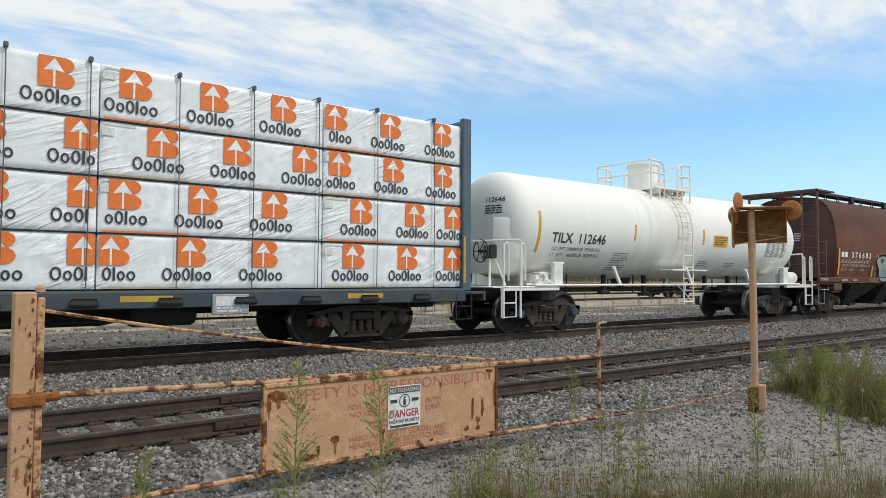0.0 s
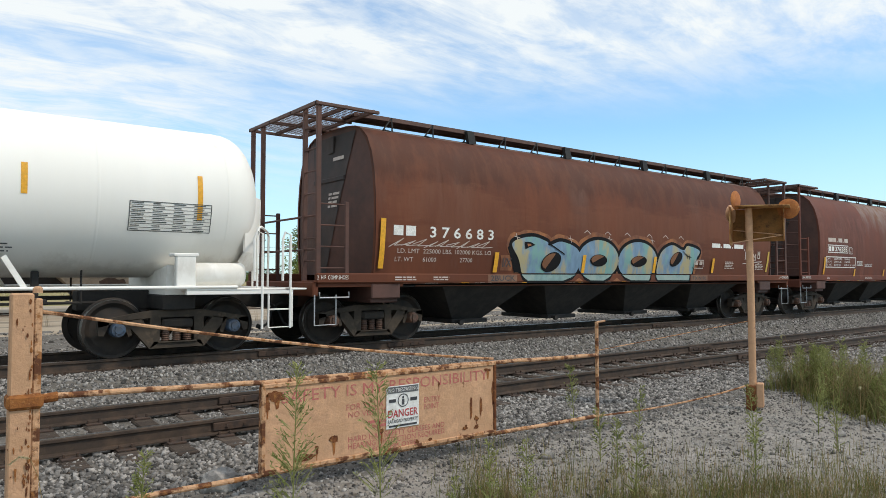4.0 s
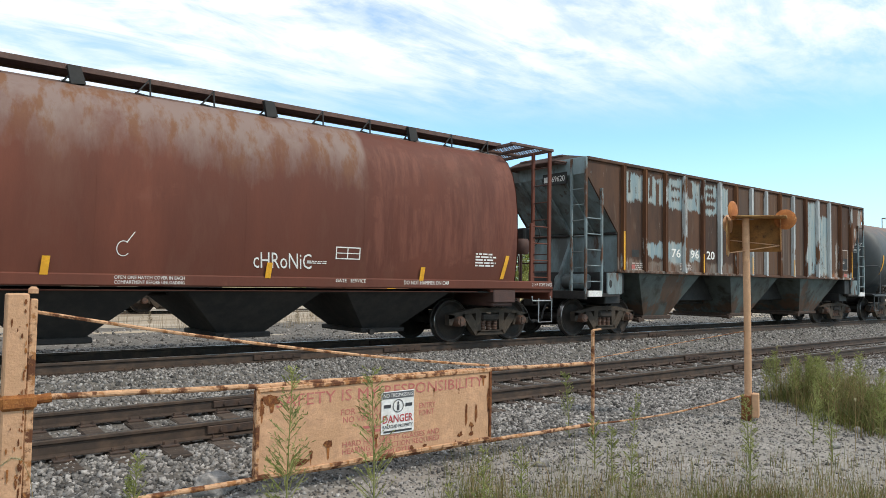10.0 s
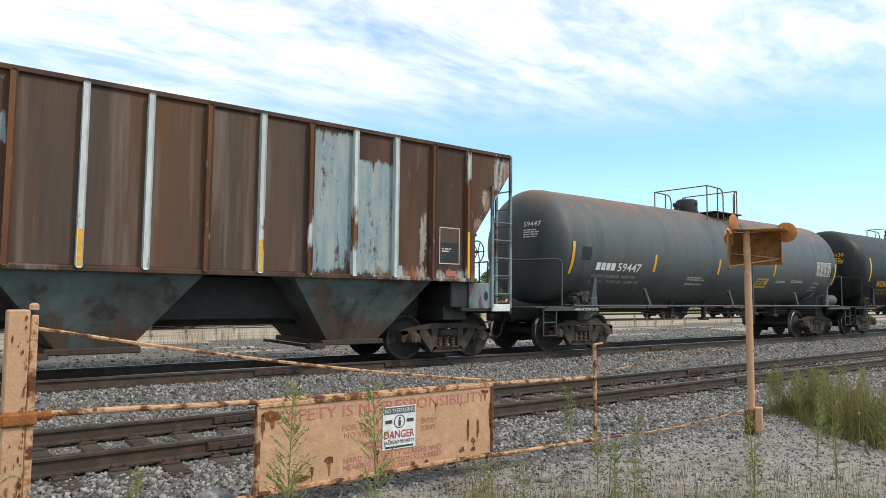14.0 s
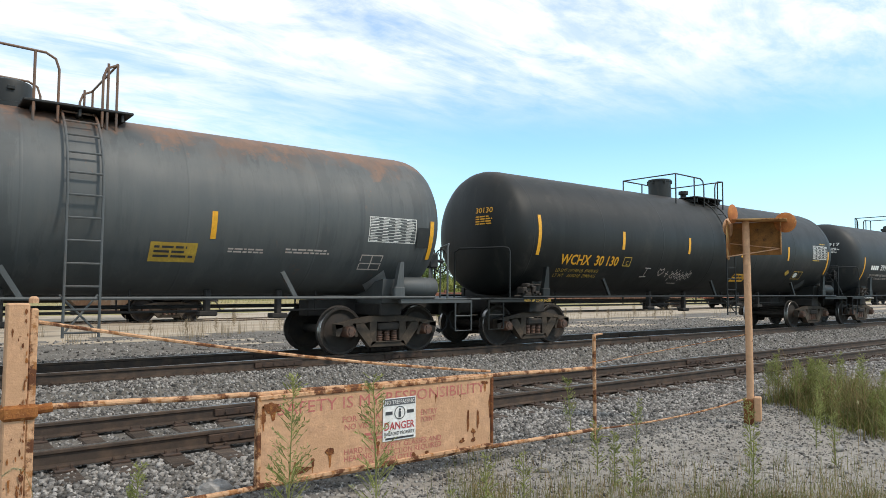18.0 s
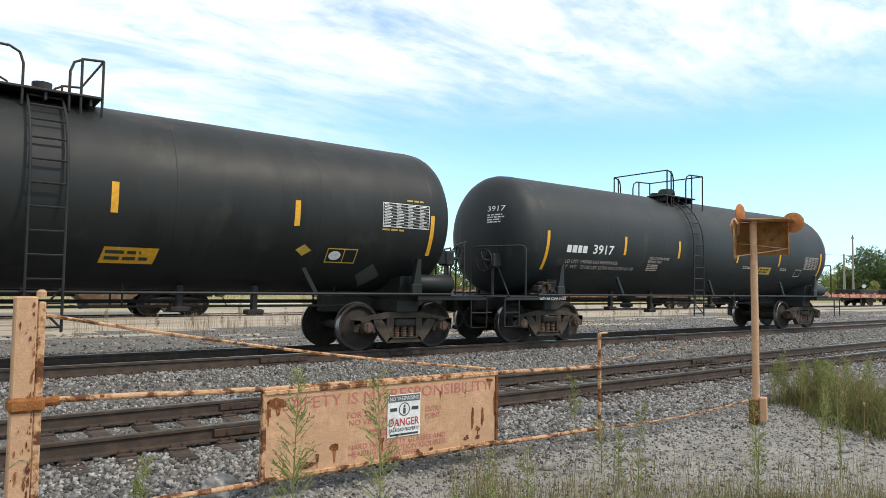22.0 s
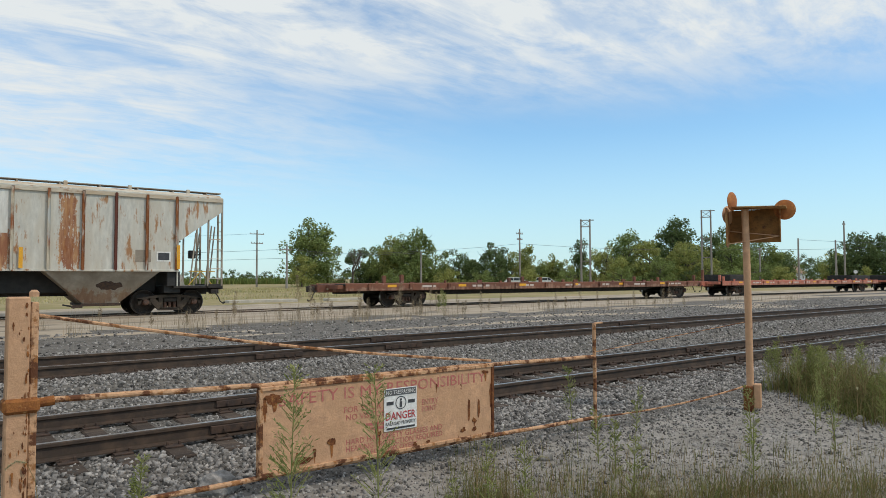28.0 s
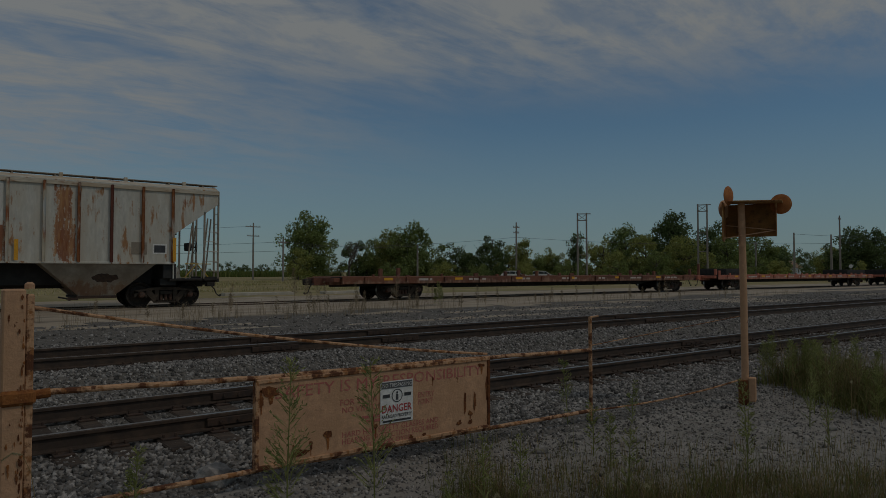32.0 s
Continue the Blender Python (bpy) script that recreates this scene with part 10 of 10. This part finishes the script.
blades("dry_grass", "pale seed stems in the tall grass", [(x, y, 0.3, int(n_ * 0.30) + 1, 0.2, 0.36 + 0.007 * n_, 0.007) for x, y, _r, n_, *_ in bush], "straw", 24, 4, 0.8)
blades("weeds", "dead brown weeds at the edge of the yard", [(rs.uniform(4, 50), rs.uniform(20, 24.5), 0.3, 7, 0.10, 0.55, 0.010) for _ in range(130)] + [(rs.uniform(3, 17), rs.uniform(19.5, 22.5), 0.2, 9, 0.25, 0.75, 0.011) for _ in range(70)], "dead", 25)
blades("field_grass", "dry pale grass along the far side of the yard", [(rs.uniform(-10, 110), rs.uniform(44, 95), 2.2, 60, 0.08, 0.30, 0.06) for _ in range(420)], "field", 26, 2)
blades("corn_field", "distant band of green corn", [(rs.uniform(20, 90), rs.uniform(170, 200), 4, 60, 1.3, 2.0, 0.22) for _ in range(120)], "corn", 27, 2)


def foxtail(x, y, h, turn, seed):
    """A bent grass stem with a drooping bristly head."""
    rn = random.Random(seed)
    w = thing("foxtail_grass", "foxtail grass stem with a drooping pale bristly head", "grass", at=pose(x, y, ground_height(x, y) - 0.01, 0, 0, turn), group="foxtails by the gate")
    arc = [(0.0, 0, 0.0), (0.02 * h, 0, 0.45 * h), (0.08 * h, 0, 0.85 * h), (0.14 * h, 0, h), (0.14 * h + 0.05, 0, h + 0.015), (0.14 * h + 0.10, 0, h - 0.02)]
    part("stem", Build().tube(arc[:4], [0.0028, 0.0025, 0.002, 0.0018], 5), M["straw"], w)
    V, F = [], []
    for i in range(260):
        t = rn.uniform(0, 1.999)
        a, c = Vector(arc[3 + int(t)]), Vector(arc[4 + int(t)])
        p = a.lerp(c, t % 1)
        d = Vector((rn.gauss(0, 1), rn.gauss(0, 1), rn.gauss(0, 1))).normalized() + (c - a).normalized() * 0.7
        n_ = d.orthogonal().normalized() * 0.0012
        e = p + d.normalized() * rn.uniform(0.010, 0.019)
        o = len(V)
        V += [tuple(p - n_), tuple(p + n_), tuple(e)]
        F.append((o, o + 1, o + 2))
    me = bpy.data.meshes.new("seed_head")
    me.from_pydata(V, [], F)
    me.materials.append(M["foxtail"])
    hd = new("seed_head", me)
    hd.parent = w
    tagged(hd, "pale bristly seed head")


def seed_weed(x, y, h, seed, dense=1.0, mat="weed"):
    """A tall slender weed with many fine side sprigs."""
    rn = random.Random(seed)
    w = thing("weed", "tall slender green weed growing in the gravel", "weed", at=(x, y, ground_height(x, y) - 0.01), group="tall weeds by the gate")
    b = Build()
    top = (rn.uniform(-0.06, 0.06) * h, rn.uniform(-0.06, 0.06) * h, h)
    b.tube([(0, 0, 0), (top[0] * 0.3, top[1] * 0.3, h * 0.5), top], [0.006, 0.005, 0.002], 5)
    part("stem", b, M[mat], w)
    V, F = [], []

    def sprig(p, d, L, wd):
        n = Vector((rn.gauss(0, 1), rn.gauss(0, 1), rn.gauss(0, 1))).cross(d).normalized() * wd
        o = len(V)
        V.extend([p + n * 0.3, p + d * L * 0.5 + n, p + d * L, p + d * L * 0.5 - n])
        F.append((o, o + 1, o + 2, o + 3))

    for i in range(int(46 * dense)):
        t = rn.uniform(0.28, 1.0)
        p = Vector((top[0] * t * t, top[1] * t * t, h * t))
        a = rn.uniform(0, 6.28)
        L = h * 0.20 * (1.15 - t) + 0.03
        d = Vector((math.cos(a), math.sin(a), rn.uniform(0.6, 1.4))).normalized()
        sprig(p, d, L, 0.0036)
        for _ in range(5):
            q = p + d * L * rn.uniform(0.3, 1.0)
            e = (d + Vector((rn.gauss(0, 0.6), rn.gauss(0, 0.6), rn.gauss(0, 0.4)))).normalized()
            sprig(q, e, rn.uniform(0.014, 0.042), 0.0044)
    for i in range(10):
        t = rn.uniform(0.03, 0.35)
        a = rn.uniform(0, 6.28)
        sprig(Vector((0, 0, h * t)), Vector((math.cos(a), math.sin(a), 0.7)).normalized(), rn.uniform(0.06, 0.14), 0.007)
    me = bpy.data.meshes.new("foliage")
    me.from_pydata([tuple(v) for v in V], [], F)
    me.materials.append(M[mat])
    lv = new("foliage", me)
    lv.parent = w
    return w


for i, (x, y, h, dn) in enumerate(((1.86, 3.9, 1.22, 2.6), (2.42, 3.78, 1.18, 2.0), (1.28, 5.05, 0.52, 1.4), (6.02, 5.35, 0.72, 1.2), (5.2, 4.3, 0.50, 0.9), (3.2, 3.6, 0.62, 0.9), (3.45, 3.5, 0.6, 0.8), (4.4, 3.3, 0.55, 0.8), (6.9, 3.7, 0.62, 0.9), (8.1, 3.6, 0.7, 1.0),
                                   (8.9, 3.9, 0.85, 1.0), (9.6, 4.0, 0.95, 1.0), (10.2, 3.9, 0.9, 1.0), (7.4, 3.1, 0.6, 0.8), (5.6, 3.0, 0.6, 0.8), (1.05, 4.0, 0.42, 1.0), (0.62, 3.2, 0.40, 1.2), (4.95, 3.9, 0.5, 0.8), (6.6, 4.9, 0.5, 0.7), (2.75, 3.4, 0.5, 0.7))):
    seed_weed(x, y, h, 300 + i, dn)
for i, (x, y, h, turn) in enumerate(((0.66, 4.55, 0.72, 175), (0.60, 4.3, 0.50, 200), (0.70, 4.25, 0.47, 170), (3.62, 3.35, 0.52, 150), (3.95, 2.85, 0.30, 20), (4.02, 2.80, 0.36, 200), (6.9, 2.9, 0.5, 180), (8.2, 3.2, 0.55, 20), (8.7, 3.6, 0.6, 190), (9.0, 4.2, 0.8, 200), (9.6, 4.6, 0.95, 170), (9.9, 4.9, 0.9, 210), (9.2, 3.9, 0.7, 10), (7.6, 2.7, 0.4, 160), (2.9, 3.2, 0.35, 30))):
    foxtail(x, y, h, turn, 1200 + i)
for i in range(22):
    y = random.Random(900 + i).uniform(3.2, 5.7)
    x = 9.1 + (y - 3.15) * 0.72 + random.Random(950 + i).uniform(0.0, 1.6)
    seed_weed(x, y, random.Random(980 + i).uniform(0.40, 0.75), 990 + i, 2.2)
for i in range(48):
    x, y = random.Random(400 + i).uniform(4, 36), random.Random(500 + i).uniform(19.5, 24)
    seed_weed(x, y, random.Random(600 + i).uniform(0.4, 1.0), 700 + i, 1.5, "dead")
seed_weed(17.7, 22.8, 1.0, 801, 4.0)
seed_weed(17.9, 22.9, 0.8, 802, 4.0)
seed_weed(17.55, 22.85, 0.7, 805, 4.0)
seed_weed(12.9, 26.4, 1.5, 803, 4.0, "dead")
seed_weed(13.4, 26.3, 1.1, 804, 3.0, "dead")
seed_weed(16.0, 23.5, 1.2, 806, 3.0, "dead")


def motions():
    """The train rolls along its track, and its wheels turn with it."""
    ts = np.array([t for t, s in GONE], float)
    ss = np.array([s for t, s in GONE])
    fine = [i * 4 / 30 for i in range(0, 241)]
    gone = np.interp(fine, ts, ss)
    for car, x, sets in CARS:
        walk(car, [(t, pose(x - s, TRAIN_Y, TRAIN_Z)) for t, s in GONE])
        for w in sets:
            p = w.location.copy()
            walk(w, [(t, Matrix.Translation(p) @ Matrix.Rotation(-s / WHEEL_R, 4, "Y")) for t, s in zip(fine, gone)])


motions()
